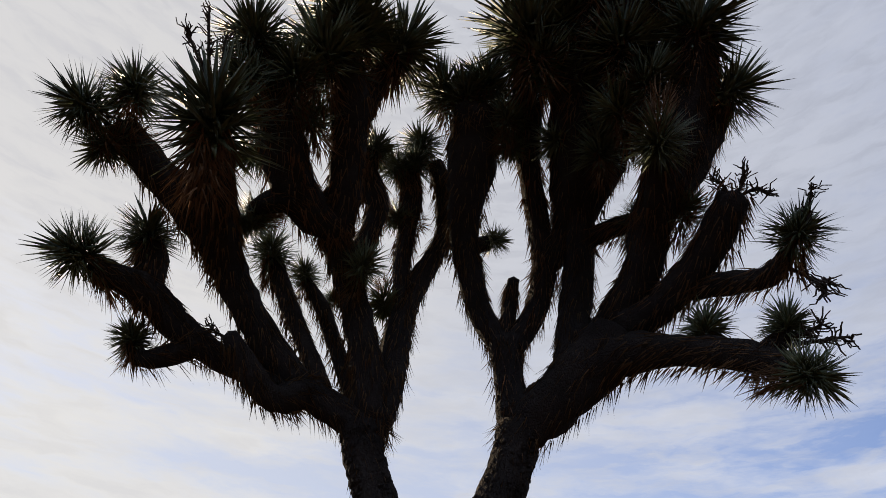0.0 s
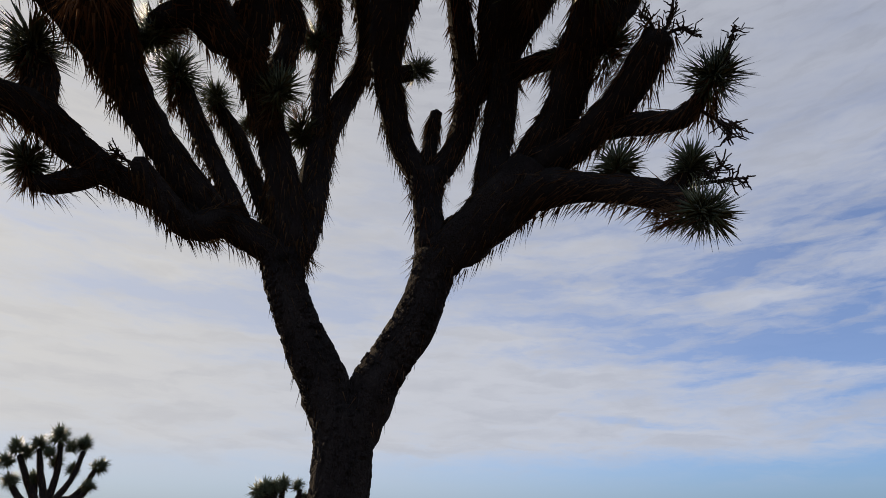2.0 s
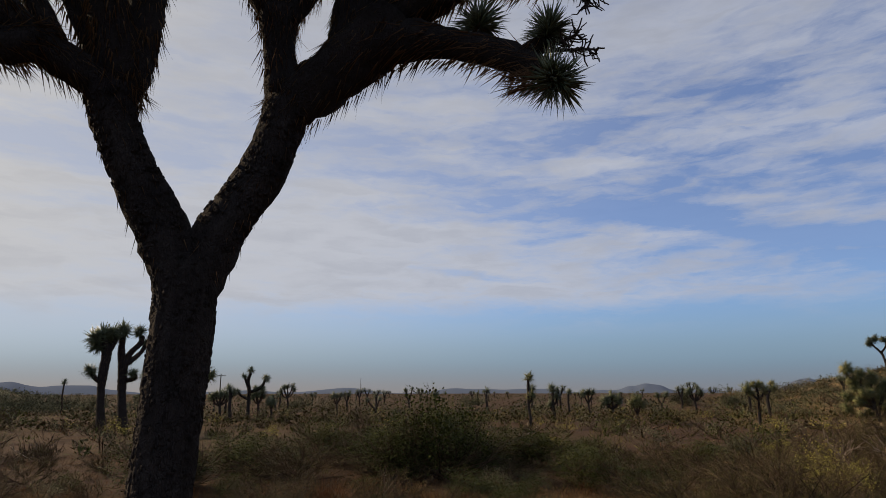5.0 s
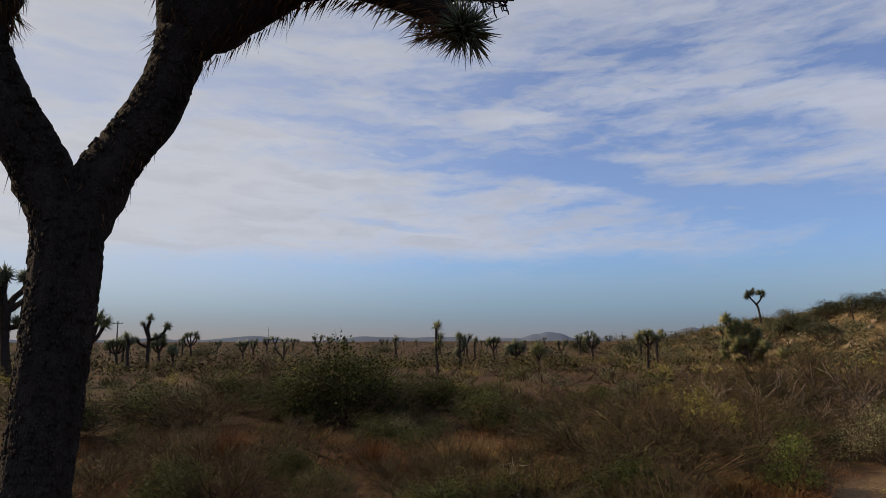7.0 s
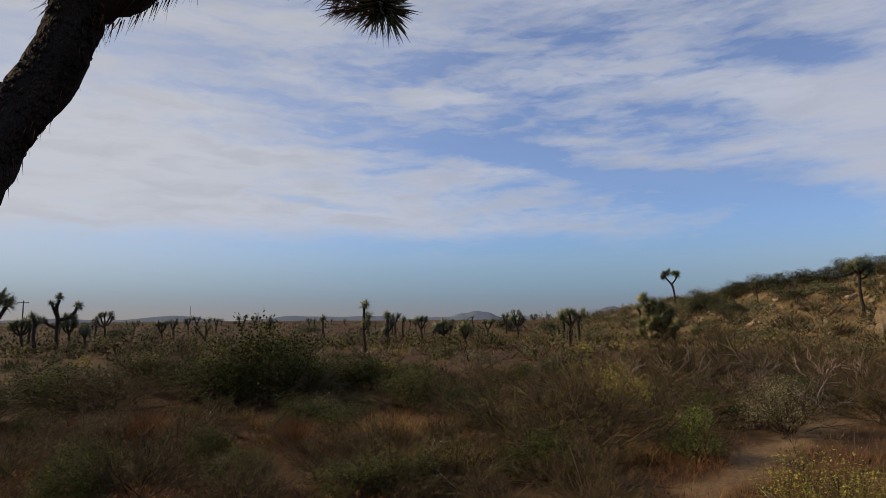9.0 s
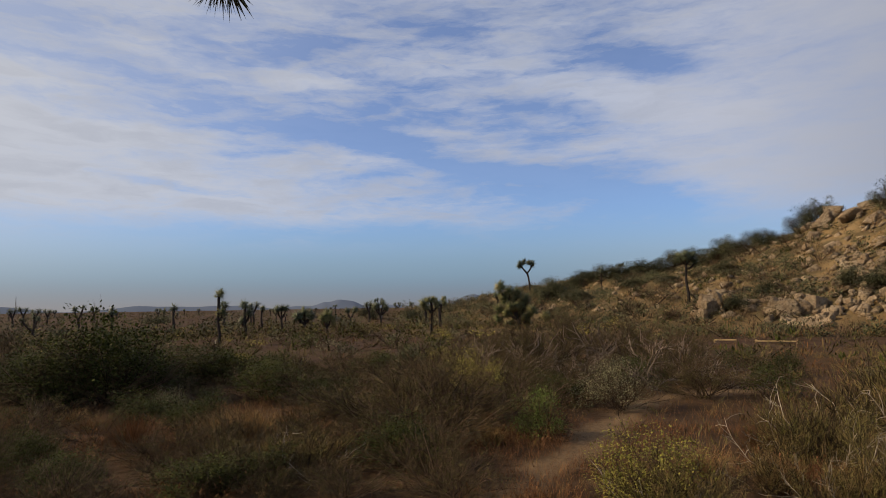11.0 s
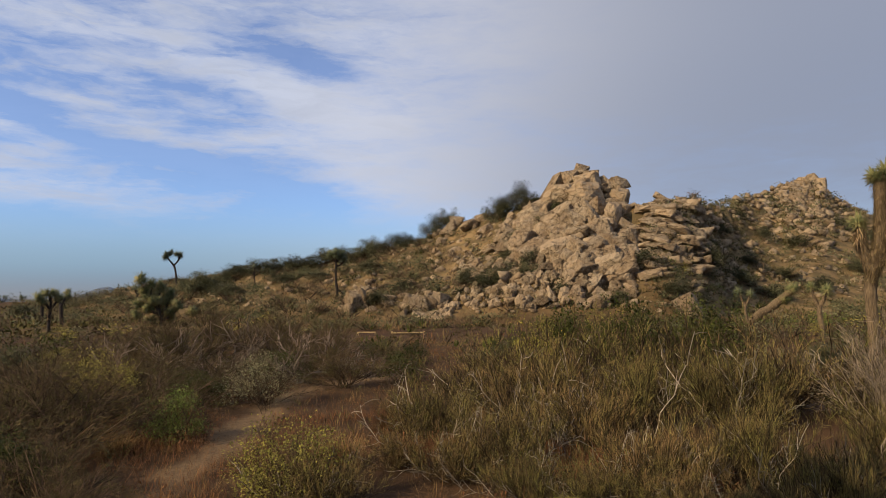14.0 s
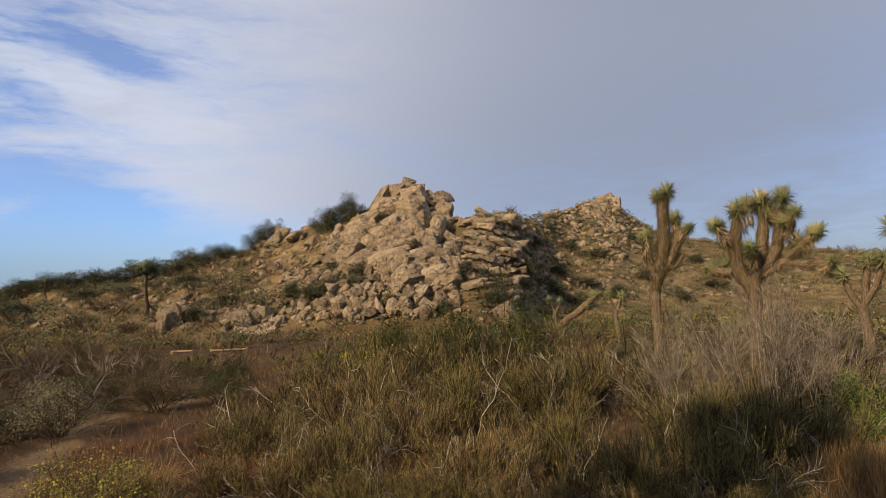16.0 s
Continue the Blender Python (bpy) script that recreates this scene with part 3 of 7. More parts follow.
TRAIL = np.array([(0.3, 1.5), (1.3, 3.6), (2.45, 5.0), (3.4, 5.9), (4.5, 6.9), (6.85, 8.9), (8.4, 9.2), (9.6, 9.4)])
TRAIL_SIDE = np.array([(4.5, 6.9), (3.0, 8.6), (1.2, 10.0), (-1.0, 10.6)])


def trail_mask(x, y):
    best = np.full(np.shape(x), 99.0)
    for run, half in ((TRAIL, 0.20), (TRAIL_SIDE, 0.13)):
        for (ax, ay), (bx, by) in zip(run[:-1], run[1:]):
            ux, uy = bx - ax, by - ay
            t = np.clip(((x - ax) * ux + (y - ay) * uy) / (ux * ux + uy * uy), 0, 1)
            best = np.minimum(best, np.hypot(x - ax - t * ux, y - ay - t * uy) - half)
    return best + 0.18 * wave(x, y, 1.6, 9)


def build_ground():
    az = np.radians(np.concatenate([np.arange(-75, 110, 0.8), np.arange(110, 285, 5.0)]))
    rad = np.concatenate([np.linspace(0.4, 14, 110), np.geomspace(14.4, 150, 130), np.geomspace(156, 4200, 40)])
    A, D = np.meshgrid(az, rad, indexing="ij")
    x, y = D * np.sin(A), D * np.cos(A)
    z = land(x, y)
    n, m = A.shape
    v = np.stack([x, y, z], -1).reshape(-1, 3)
    v = np.vstack([v, (0, 0, float(land(0.0, 0.0)))])
    idx = np.arange(n * m).reshape(n, m)
    nxt = np.roll(idx, -1, axis=0)
    quads = np.stack([idx[:, :-1], idx[:, 1:], nxt[:, 1:], nxt[:, :-1]], -1).reshape(-1, 4)[:, ::-1]
    fan = np.stack([nxt[:, 0], idx[:, 0], np.full(n, n * m)], 1)[:, ::-1]
    me = mesh_from("ground", v, [quads, fan], SOIL, True)
    mask = np.append((1 - smooth01((trail_mask(x, y) + 0.10) / 0.3)).ravel(), 0)
    a = np.degrees(A)
    stony = smooth01((a - 12) / 14) * smooth01((D - 33) / 6) * (1 - smooth01((D - 200) / 60)) * (a < 140)
    for name, values in (("trail", mask), ("stony", np.append(stony.ravel(), 0))):
        att = me.attributes.new(name, "FLOAT", "POINT")
        att.data.foreach_set("value", values.astype(np.float32))
    return tagged(new("ground", me), "dry russet desert soil with a sandy footpath", "ground", kind="structure")


build_ground()


def far_ridge(label, peaks, d, depth, seed):
    """A range of hills on the skyline; peaks: bearing, half-width in degrees, height in degrees."""
    lo = min(p[0] - 2.6 * p[1] for p in peaks)
    hi = max(p[0] + 2.6 * p[1] for p in peaks)
    az = np.linspace(lo, hi, 220)
    rng = np.random.default_rng(seed)
    up = np.zeros_like(az)
    for a, w, e in peaks:
        up = up + (e * np.exp(-((az - a) / w) ** 2)) ** 2
    up = np.sqrt(up)
    rug = np.convolve(np.interp(np.linspace(0, 30, len(az)), np.arange(31), rng.random(31)), np.ones(7) / 7, "same")
    up = up * (0.70 + 0.45 * rug)
    rows = []
    for f, g in ((-0.7, 0.0), (-0.3, 0.5), (0, 1.0), (0.5, 0.6), (1, 0.0)):
        r = d + f * depth
        h = d * np.tan(np.radians(up)) * g - 12 * (g == 0)
        rows.append(np.stack([r * np.sin(np.radians(az)), r * np.cos(np.radians(az)), h], 1))
    v = np.concatenate(rows)
    n = len(az)
    idx = np.arange(5 * n).reshape(5, n)
    q = np.stack([idx[:-1, :-1], idx[:-1, 1:], idx[1:, 1:], idx[1:, :-1]], -1).reshape(-1, 4)
    tagged(new("backdrop", mesh_from("backdrop", v, q, FAR_HAZE, True)), label, "mountains", kind="structure")


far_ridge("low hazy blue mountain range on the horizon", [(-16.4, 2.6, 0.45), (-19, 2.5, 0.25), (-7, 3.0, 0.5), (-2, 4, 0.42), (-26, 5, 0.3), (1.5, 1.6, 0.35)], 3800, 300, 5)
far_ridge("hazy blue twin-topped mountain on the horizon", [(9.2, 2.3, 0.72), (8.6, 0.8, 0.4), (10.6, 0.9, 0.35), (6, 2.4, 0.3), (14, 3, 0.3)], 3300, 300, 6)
far_ridge("hazy dusky rounded hill far behind the scrub", [(21.2, 1.5, 1.35), (23.5, 1.4, 1.1)], 1500, 150, 7)
far_ridge("hazy grey-blue mountain slope behind the dark hill", [(-44, 4.0, 1.15), (-38, 4, 0.7)], 2600, 300, 8)

# ---- the great forked joshua tree ----
TREE_AT = (-1.60, 2.767, 0.0)
great_tree = new("joshua_tree")
great_tree.location = (TREE_AT[0], TREE_AT[1], land_at(*TREE_AT[:2]))
tagged(great_tree, "tall dark joshua tree with a forked trunk and shaggy spiky heads", "tree")
tree_rng = np.random.default_rng(11)
trunk_run = spline([(-0.085, -0.04, -0.15, 0.215), (-0.08, -0.04, 0.12, 0.168), (-0.07, -0.035, 0.6, 0.138), (-0.035, -0.015, 1.30, 0.134), (-0.01, -0.01, 1.84, 0.139),
                    (-0.01, -0.01, 2.08, 0.142), (-0.02, -0.01, 2.17, 0.150), (-0.02, -0.01, 2.24, 0.120)], 0.035)
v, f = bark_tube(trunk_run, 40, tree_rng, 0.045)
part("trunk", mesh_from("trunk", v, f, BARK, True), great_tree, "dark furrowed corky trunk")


def limb(points, shag=420, reach=0.145, fat=0.89):
    a, b = np.array(points[0]), np.array(points[1])
    into = a[:3] - unit(b[:3] - a[:3]) * 1.1 * a[3]
    run = spline([(*into, 0.45 * a[3]), *points], 0.05)
    run[:, 3] *= 0.9 * fat
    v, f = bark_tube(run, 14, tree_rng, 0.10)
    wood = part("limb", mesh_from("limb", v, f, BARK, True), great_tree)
    if shag:
        tagged(part("dead_leaf_skirt", thatch_mesh("dead_leaf_skirt", run, tree_rng, shag, reach, THATCH), wood, "brown dead leaves hanging along the limb"), kind="stuff")


limb([(-0.01, -0.01, 2.02, 0.095), (-0.06, -0.035, 2.20, 0.128), (-0.135, -0.075, 2.40, 0.128), (-0.18, -0.11, 2.50, 0.121), (-0.26, -0.16, 2.67, 0.112), (-0.33, -0.21, 2.87, 0.111), (-0.36, -0.24, 3.04, 0.128)], fat=1.02, shag=120, reach=0.10)
limb([(0.0, 0.0, 2.02, 0.095), (0.05, 0.03, 2.20, 0.128), (0.11, 0.06, 2.39, 0.130), (0.17, 0.09, 2.51, 0.123), (0.27, 0.14, 2.72, 0.121), (0.33, 0.17, 2.92, 0.121), (0.37, 0.18, 3.11, 0.127)], fat=1.02, shag=120, reach=0.10)
limb([(-0.36, -0.24, 3.05, 0.128), (-0.49, -0.34, 3.11, 0.109), (-0.63, -0.50, 3.21, 0.104), (-0.75, -0.68, 3.38, 0.106), (-0.85, -0.86, 3.59, 0.116), (-0.93, -1.07, 3.81, 0.128), (-0.95, -1.37, 3.93, 0.127), (-1.00, -1.59, 4.02, 0.118), (-1.03, -1.82, 4.11, 0.098)], fat=0.86)
limb([(-0.61, -0.48, 3.18, 0.107), (-0.65, -0.63, 3.06, 0.087), (-0.72, -0.79, 3.17, 0.080), (-0.77, -0.93, 3.30, 0.052)])
limb([(-0.69, -0.54, 3.14, 0.090), (-0.87, -0.66, 3.26, 0.089), (-1.02, -0.76, 3.32, 0.093), (-1.15, -0.95, 3.41, 0.105), (-1.22, -1.15, 3.52, 0.114), (-1.24, -1.30, 3.52, 0.099), (-1.32, -1.46, 3.53, 0.073)])
limb([(-1.23, -1.17, 3.53, 0.092), (-1.26, -1.22, 3.74, 0.105), (-1.28, -1.27, 3.85, 0.089)])
limb([(-1.10, -0.87, 3.35, 0.080), (-1.21, -0.95, 3.25, 0.070), (-1.31, -1.01, 3.23, 0.057), (-1.35, -1.07, 3.31, 0.040)])
limb([(-0.92, -1.00, 3.76, 0.121), (-0.72, -1.31, 3.84, 0.126), (-0.52, -1.56, 3.85, 0.123), (-0.37, -1.74, 3.87, 0.079)])
limb([(-0.58, -0.36, 3.24, 0.078), (-0.78, -0.41, 3.59, 0.081), (-0.92, -0.49, 3.87, 0.089), (-1.04, -0.58, 4.14, 0.089)], fat=0.74)
limb([(-0.43, -0.23, 3.17, 0.075), (-0.67, -0.24, 3.62, 0.073), (-0.80, -0.29, 3.90, 0.077), (-0.93, -0.35, 4.11, 0.053)], fat=0.74)
limb([(-0.33, -0.22, 3.09, 0.137), (-0.36, -0.30, 3.40, 0.128), (-0.43, -0.43, 3.77, 0.118), (-0.43, -0.63, 3.97, 0.121), (-0.41, -0.79, 4.07, 0.129)], fat=0.82)
limb([(-0.41, -0.78, 4.06, 0.126), (-0.46, -0.94, 4.07, 0.143), (-0.46, -1.14, 4.16, 0.156), (-0.41, -1.32, 4.29, 0.151), (-0.37, -1.52, 4.43, 0.124), (-0.37, -1.68, 4.58, 0.093)], fat=0.95)
limb([(-0.48, -1.07, 4.05, 0.095), (-0.62, -1.11, 4.03, 0.080), (-0.71, -1.09, 4.01, 0.058)])
limb([(-0.39, -0.77, 4.06, 0.116), (-0.26, -0.90, 4.26, 0.116), (-0.17, -1.06, 4.45, 0.122), (-0.09, -1.20, 4.61, 0.138), (-0.09, -1.39, 4.74, 0.114)], fat=0.95)
limb([(-0.14, -1.09, 4.51, 0.109), (-0.06, -1.09, 4.78, 0.099), (0.06, -1.08, 5.06, 0.078)])
limb([(-0.41, -0.53, 3.99, 0.089), (-0.33, -0.52, 4.20, 0.084), (-0.28, -0.56, 4.40, 0.094), (-0.31, -0.69, 4.54, 0.098), (-0.26, -0.75, 4.68, 0.066)])
limb([(-0.30, -0.19, 3.10, 0.128), (-0.30, -0.13, 3.45, 0.125), (-0.31, -0.08, 3.84, 0.110), (-0.23, -0.05, 4.15, 0.101), (-0.07, -0.07, 4.43, 0.088), (-0.03, -0.16, 4.72, 0.102), (-0.07, -0.27, 4.97, 0.088)], fat=0.78)
limb([(-0.30, -0.07, 3.84, 0.093), (-0.32, -0.15, 4.20, 0.086), (-0.26, -0.23, 4.47, 0.096), (-0.20, -0.33, 4.68, 0.108), (-0.19, -0.43, 4.83, 0.078)], fat=0.76)
limb([(0.36, 0.18, 3.16, 0.141), (0.32, 0.17, 3.33, 0.111), (0.30, 0.16, 3.51, 0.115), (0.29, 0.15, 3.65, 0.135)])
limb([(0.30, 0.16, 3.70, 0.058), (0.32, 0.16, 3.92, 0.053), (0.37, 0.10, 4.06, 0.046)])
limb([(0.26, 0.14, 3.64, 0.101), (0.15, 0.09, 3.85, 0.098), (0.13, -0.02, 4.06, 0.107), (0.14, -0.17, 4.28, 0.119), (0.23, -0.32, 4.45, 0.158), (0.34, -0.48, 4.67, 0.211), (0.43, -0.63, 4.88, 0.197)], fat=0.86)
limb([(0.15, -0.12, 4.22, 0.072), (0.24, -0.04, 4.29, 0.062)])
limb([(0.34, 0.17, 3.62, 0.097), (0.47, 0.22, 3.88, 0.101), (0.57, 0.13, 4.13, 0.106), (0.59, -0.00, 4.34, 0.096), (0.62, -0.20, 4.56, 0.096), (0.67, -0.38, 4.77, 0.118), (0.78, -0.59, 4.98, 0.124), (0.86, -0.75, 5.09, 0.104)], fat=0.8)
limb([(0.58, 0.13, 4.13, 0.099), (0.74, 0.07, 4.30, 0.113), (0.87, -0.13, 4.46, 0.180), (0.99, -0.35, 4.64, 0.221), (1.09, -0.52, 4.88, 0.239), (1.21, -0.67, 5.14, 0.206), (1.29, -0.84, 5.48, 0.158)], fat=0.88)
limb([(0.40, 0.20, 3.12, 0.158), (0.60, 0.22, 3.27, 0.178), (0.77, 0.22, 3.41, 0.189), (0.94, 0.21, 3.58, 0.175)], fat=0.97)
limb([(0.67, 0.24, 3.48, 0.127), (0.70, 0.25, 3.79, 0.121), (0.78, 0.15, 4.08, 0.114), (0.85, 0.02, 4.32, 0.115), (1.04, -0.14, 4.53, 0.165), (1.26, -0.34, 4.73, 0.202), (1.39, -0.57, 4.97, 0.199), (1.51, -0.79, 5.23, 0.165), (1.59, -0.90, 5.59, 0.120)], fat=0.92)
limb([(0.88, 0.09, 4.22, 0.079), (1.03, 0.06, 4.21, 0.074), (1.20, -0.02, 4.15, 0.071)])
limb([(0.93, 0.21, 3.66, 0.133), (1.13, 0.09, 3.84, 0.132), (1.25, -0.07, 4.00, 0.142), (1.36, -0.27, 4.11, 0.126), (1.42, -0.45, 4.19, 0.088)])
limb([(1.34, -0.18, 4.08, 0.116), (1.52, -0.20, 4.25, 0.123), (1.66, -0.23, 4.43, 0.112), (1.77, -0.25, 4.59, 0.079)], fat=0.85)
limb([(1.40, -0.22, 4.15, 0.122), (1.55, -0.35, 4.40, 0.138), (1.67, -0.47, 4.63, 0.148), (1.77, -0.58, 4.86, 0.125)])
limb([(0.97, 0.22, 3.62, 0.151), (1.19, 0.15, 3.65, 0.128), (1.41, 0.03, 3.74, 0.124), (1.58, -0.10, 3.85, 0.129), (1.70, -0.23, 3.93, 0.107)], fat=0.8)
limb([(1.32, 0.11, 3.72, 0.093), (1.56, 0.03, 3.62, 0.085), (1.74, -0.05, 3.55, 0.072), (1.85, -0.11, 3.62, 0.053)], fat=0.8)
limb([(0.76, 0.22, 3.38, 0.160), (0.99, 0.17, 3.42, 0.135), (1.26, 0.06, 3.31, 0.091), (1.51, -0.07, 3.16, 0.086), (1.67, -0.17, 3.02, 0.072), (1.74, -0.22, 2.95, 0.051)], fat=0.95)
limb([(1.61, -0.12, 3.09, 0.060), (1.69, -0.15, 3.14, 0.053), (1.73, -0.17, 3.17, 0.041)])


def bark_plates(runs, count):
    """Corky plates standing proud of the trunk and its fork."""
    rng = np.random.default_rng(15)
    at, way, up = [], [], []
    for run, share in runs:
        k = rng.integers(1, len(run) - 1, int(count * share))
        axis = unit(run[k + 1, :3] - run[k - 1, :3])
        out_way = unit(np.cross(axis, rng.normal(0, 1, axis.shape)))
        at.append(run[k, :3] + axis * rng.uniform(-0.02, 0.02, (len(k), 1)) + out_way * run[k, 3:4] * 0.985)
        way.append(out_way)
        up.append(axis)
    at, way, up = np.vstack(at), np.vstack(way), np.vstack(up)
    side = np.cross(up, way)
    n = len(at)
    w, h, proud = rng.uniform(0.005, 0.011, (n, 1)), rng.uniform(0.007, 0.016, (n, 1)), rng.uniform(0.002, 0.010, (n, 1))
    corners = [(-1, -1), (1, -1), (1, 1), (-1, 1)]
    low = [at + i * w * side + j * h * up - 0.006 * way for i, j in corners]
    top = [at + 0.72 * i * w * side + (0.72 * j - 0.2) * h * up + proud * way for i, j in corners]
    v = np.stack(low + top, 1).reshape(-1, 3)
    faces = np.array([(4, 5, 6, 7), (0, 1, 5, 4), (1, 2, 6, 5), (2, 3, 7, 6), (3, 0, 4, 7)])
    q = (np.arange(n)[:, None, None] * 8 + faces[None]).reshape(-1, 4)
    ob = part("bark", mesh_from("bark", v, q, BARK), great_tree, "dark corky bark plates")
    ob["kind"] = "stuff"


def fork_run(points):
    run = spline(points, 0.05)
    run[:, 3] *= 0.92
    return run


bark_plates([(trunk_run, 0.62),
             (fork_run([(-0.06, -0.035, 2.20, 0.128), (-0.135, -0.075, 2.40, 0.128), (-0.18, -0.11, 2.50, 0.121), (-0.26, -0.16, 2.67, 0.112), (-0.33, -0.21, 2.87, 0.111), (-0.36, -0.24, 3.04, 0.128)]), 0.19),
             (fork_run([(0.05, 0.03, 2.20, 0.128), (0.11, 0.06, 2.39, 0.130), (0.17, 0.09, 2.51, 0.123), (0.27, 0.14, 2.72, 0.121), (0.33, 0.17, 2.92, 0.121), (0.37, 0.18, 3.11, 0.127)]), 0.19)], 5200)

HEADS = [rosette_mesh("leaf_rosette", tree_rng, 250, 1.05, LEAF, 128, 0.088, slim=False) for k in range(5)]


def beard_mesh(rng, count=170, mat=THATCH):
    """Dead leaves hanging in a collar below a head, about -z."""
    turn = rng.random(count) * 2 * np.pi
    down = rng.uniform(-1.3, 0.0, count)
    out_way = np.stack([np.cos(turn), np.sin(turn), np.zeros(count)], 1)
    at = out_way * 0.2 + np.array([0, 0, 1.0]) * down[:, None]
    way = unit(out_way * rng.uniform(0.15, 0.9, (count, 1)) + np.array([0, 0, -1.0]) + rng.normal(0, 0.2, (count, 3)))
    v, f = spikes(at, way, rng.uniform(0.4, 0.85, count), np.full(count, 0.030))
    return mesh_from("dead_leaf_beard", v, f, mat)


BEARDS = [beard_mesh(tree_rng) for k in range(3)]


def head(x, y, z, reach, ax, ay, az_):
    k = tree_rng.integers(5)
    ob = part("leaf_rosette", HEADS[k], great_tree)
    ob.matrix_local = axis_pose((x, y, z), (ax, ay, az_), reach * 1.06, tree_rng.random() * 360)
    if reach > 0.125:
        old = part("dead_leaf_beard", BEARDS[k % 3], great_tree)
        old.matrix_local = axis_pose((x, y, z), (0.7 * ax, 0.7 * ay, az_ + 0.5), reach * 0.95, tree_rng.random() * 360)
        old["kind"] = "stuff"


head(-1.09, -2.00, 4.11, 0.21, -0.24, -0.97, 0.00)
head(-0.94, -1.89, 4.29, 0.20, 0.30, -0.54, 0.79)
head(-1.10, -1.81, 4.00, 0.17, -0.59, -0.29, -0.75)
head(-1.36, -1.55, 3.57, 0.22, -0.35, -0.92, -0.20)
head(-1.29, -1.29, 3.89, 0.20, 0.14, -0.45, 0.88)
head(-1.35, -1.08, 3.33, 0.13, -0.21, -0.37, 0.91)
head(-0.31, -1.77, 3.86, 0.32, 0.21, -0.57, 0.79)
head(-1.03, -0.63, 4.19, 0.19, 0.09, -0.65, 0.76)
head(-0.94, -0.38, 4.16, 0.14, 0.10, -0.62, 0.78)
head(-0.79, -0.21, 4.02, 0.09, 0.03, -0.34, 0.94)
head(-0.37, -1.74, 4.64, 0.25, -0.01, -0.74, 0.67)
head(-0.64, -1.27, 4.27, 0.16, -0.68, -0.54, -0.49)
head(-0.71, -1.07, 3.99, 0.15, -0.69, -0.25, -0.68)
head(-0.10, -1.47, 4.69, 0.29, 0.03, -0.57, 0.82)
head(-0.02, -1.51, 5.03, 0.27, 0.19, -0.32, 0.93)
head(0.12, -1.09, 5.17, 0.31, 0.52, -0.00, 0.86)
head(-0.23, -0.74, 4.71, 0.17, 0.33, -0.33, 0.88)
head(-0.13, -0.39, 5.09, 0.18, -0.16, -0.62, 0.77)
head(-0.25, -0.47, 4.82, 0.18, -0.54, -0.75, 0.39)
head(-0.14, -0.41, 4.86, 0.16, 0.29, -0.37, 0.88)
head(-0.32, -0.30, 4.51, 0.15, -0.84, -0.44, -0.33)
head(0.25, -0.75, 5.04, 0.23, -0.22, -0.59, 0.78)
head(0.52, -0.67, 5.04, 0.24, 0.39, -0.23, 0.89)
head(0.39, -0.70, 4.96, 0.22, 0.14, -0.39, 0.91)
head(0.30, -0.03, 4.31, 0.12, 0.93, 0.35, 0.07)
head(0.86, -0.84, 5.15, 0.36, -0.21, -0.43, 0.88)
head(0.92, -0.73, 4.95, 0.27, 0.09, 0.44, -0.89)
head(1.43, -0.55, 4.12, 0.19, -0.24, 0.46, -0.86)
head(1.30, -0.82, 5.43, 0.38, -0.06, -0.30, 0.95)
head(1.59, -0.90, 5.59, 0.38, 0.31, -0.25, 0.92)
head(1.66, -0.69, 5.28, 0.30, 0.79, -0.25, 0.55)
head(1.78, -0.61, 4.90, 0.29, 0.51, -0.38, 0.77)
head(1.83, -0.29, 4.65, 0.26, 0.92, -0.26, 0.28)
head(1.69, -0.56, 4.96, 0.19, -0.36, -0.35, 0.86)
head(1.45, -0.10, 4.07, 0.16, 0.76, -0.31, 0.57)
head(1.20, -0.02, 4.15, 0.14, 0.56, -0.37, 0.74)
head(1.91, -0.16, 3.68, 0.17, 0.63, -0.47, 0.62)
head(1.41, 0.03, 3.40, 0.14, 0.31, 0.02, 0.95)
head(1.74, -0.17, 3.21, 0.12, 0.31, -0.02, 0.95)
head(1.76, -0.27, 2.90, 0.15, 0.85, -0.07, -0.52)
head(-0.41, -0.15, 3.91, 0.14, 0.11, 0.08, -0.99)
head(-0.75, -1.08, 3.95, 0.13, -0.71, -0.38, -0.59)
head(-0.31, -0.55, 3.90, 0.17, 0.53, -0.22, 0.82)
head(0.92, 0.26, 3.73, 0.10, -0.44, -0.30, 0.85)
head(1.10, -0.77, 5.33, 0.35, 0.04, -0.32, 0.95)
head(1.05, -0.61, 4.91, 0.26, 0.02, -0.40, 0.92)
head(1.38, -0.68, 4.93, 0.29, 0.34, -0.32, 0.88)
head(1.47, -0.55, 4.66, 0.23, 0.62, -0.31, 0.72)
head(-0.23, -1.52, 4.52, 0.23, 0.03, -0.63, 0.78)
head(-0.25, -1.31, 4.38, 0.18, -0.38, -0.84, 0.39)
head(0.01, -1.35, 5.00, 0.26, 0.20, -0.31, 0.93)
head(-0.37, -1.69, 4.33, 0.19, -0.30, -0.91, 0.28)
head(1.26, -0.53, 4.55, 0.21, -0.28, -0.46, 0.84)
head(0.62, -0.56, 4.79, 0.18, 0.37, -0.30, 0.88)
head(0.58, -0.42, 4.65, 0.14, 0.71, 0.55, -0.43)
head(1.11, -0.36, 4.46, 0.19, 0.22, -0.43, 0.87)
head(0.87, -0.42, 4.58, 0.17, -0.93, -0.11, -0.35)


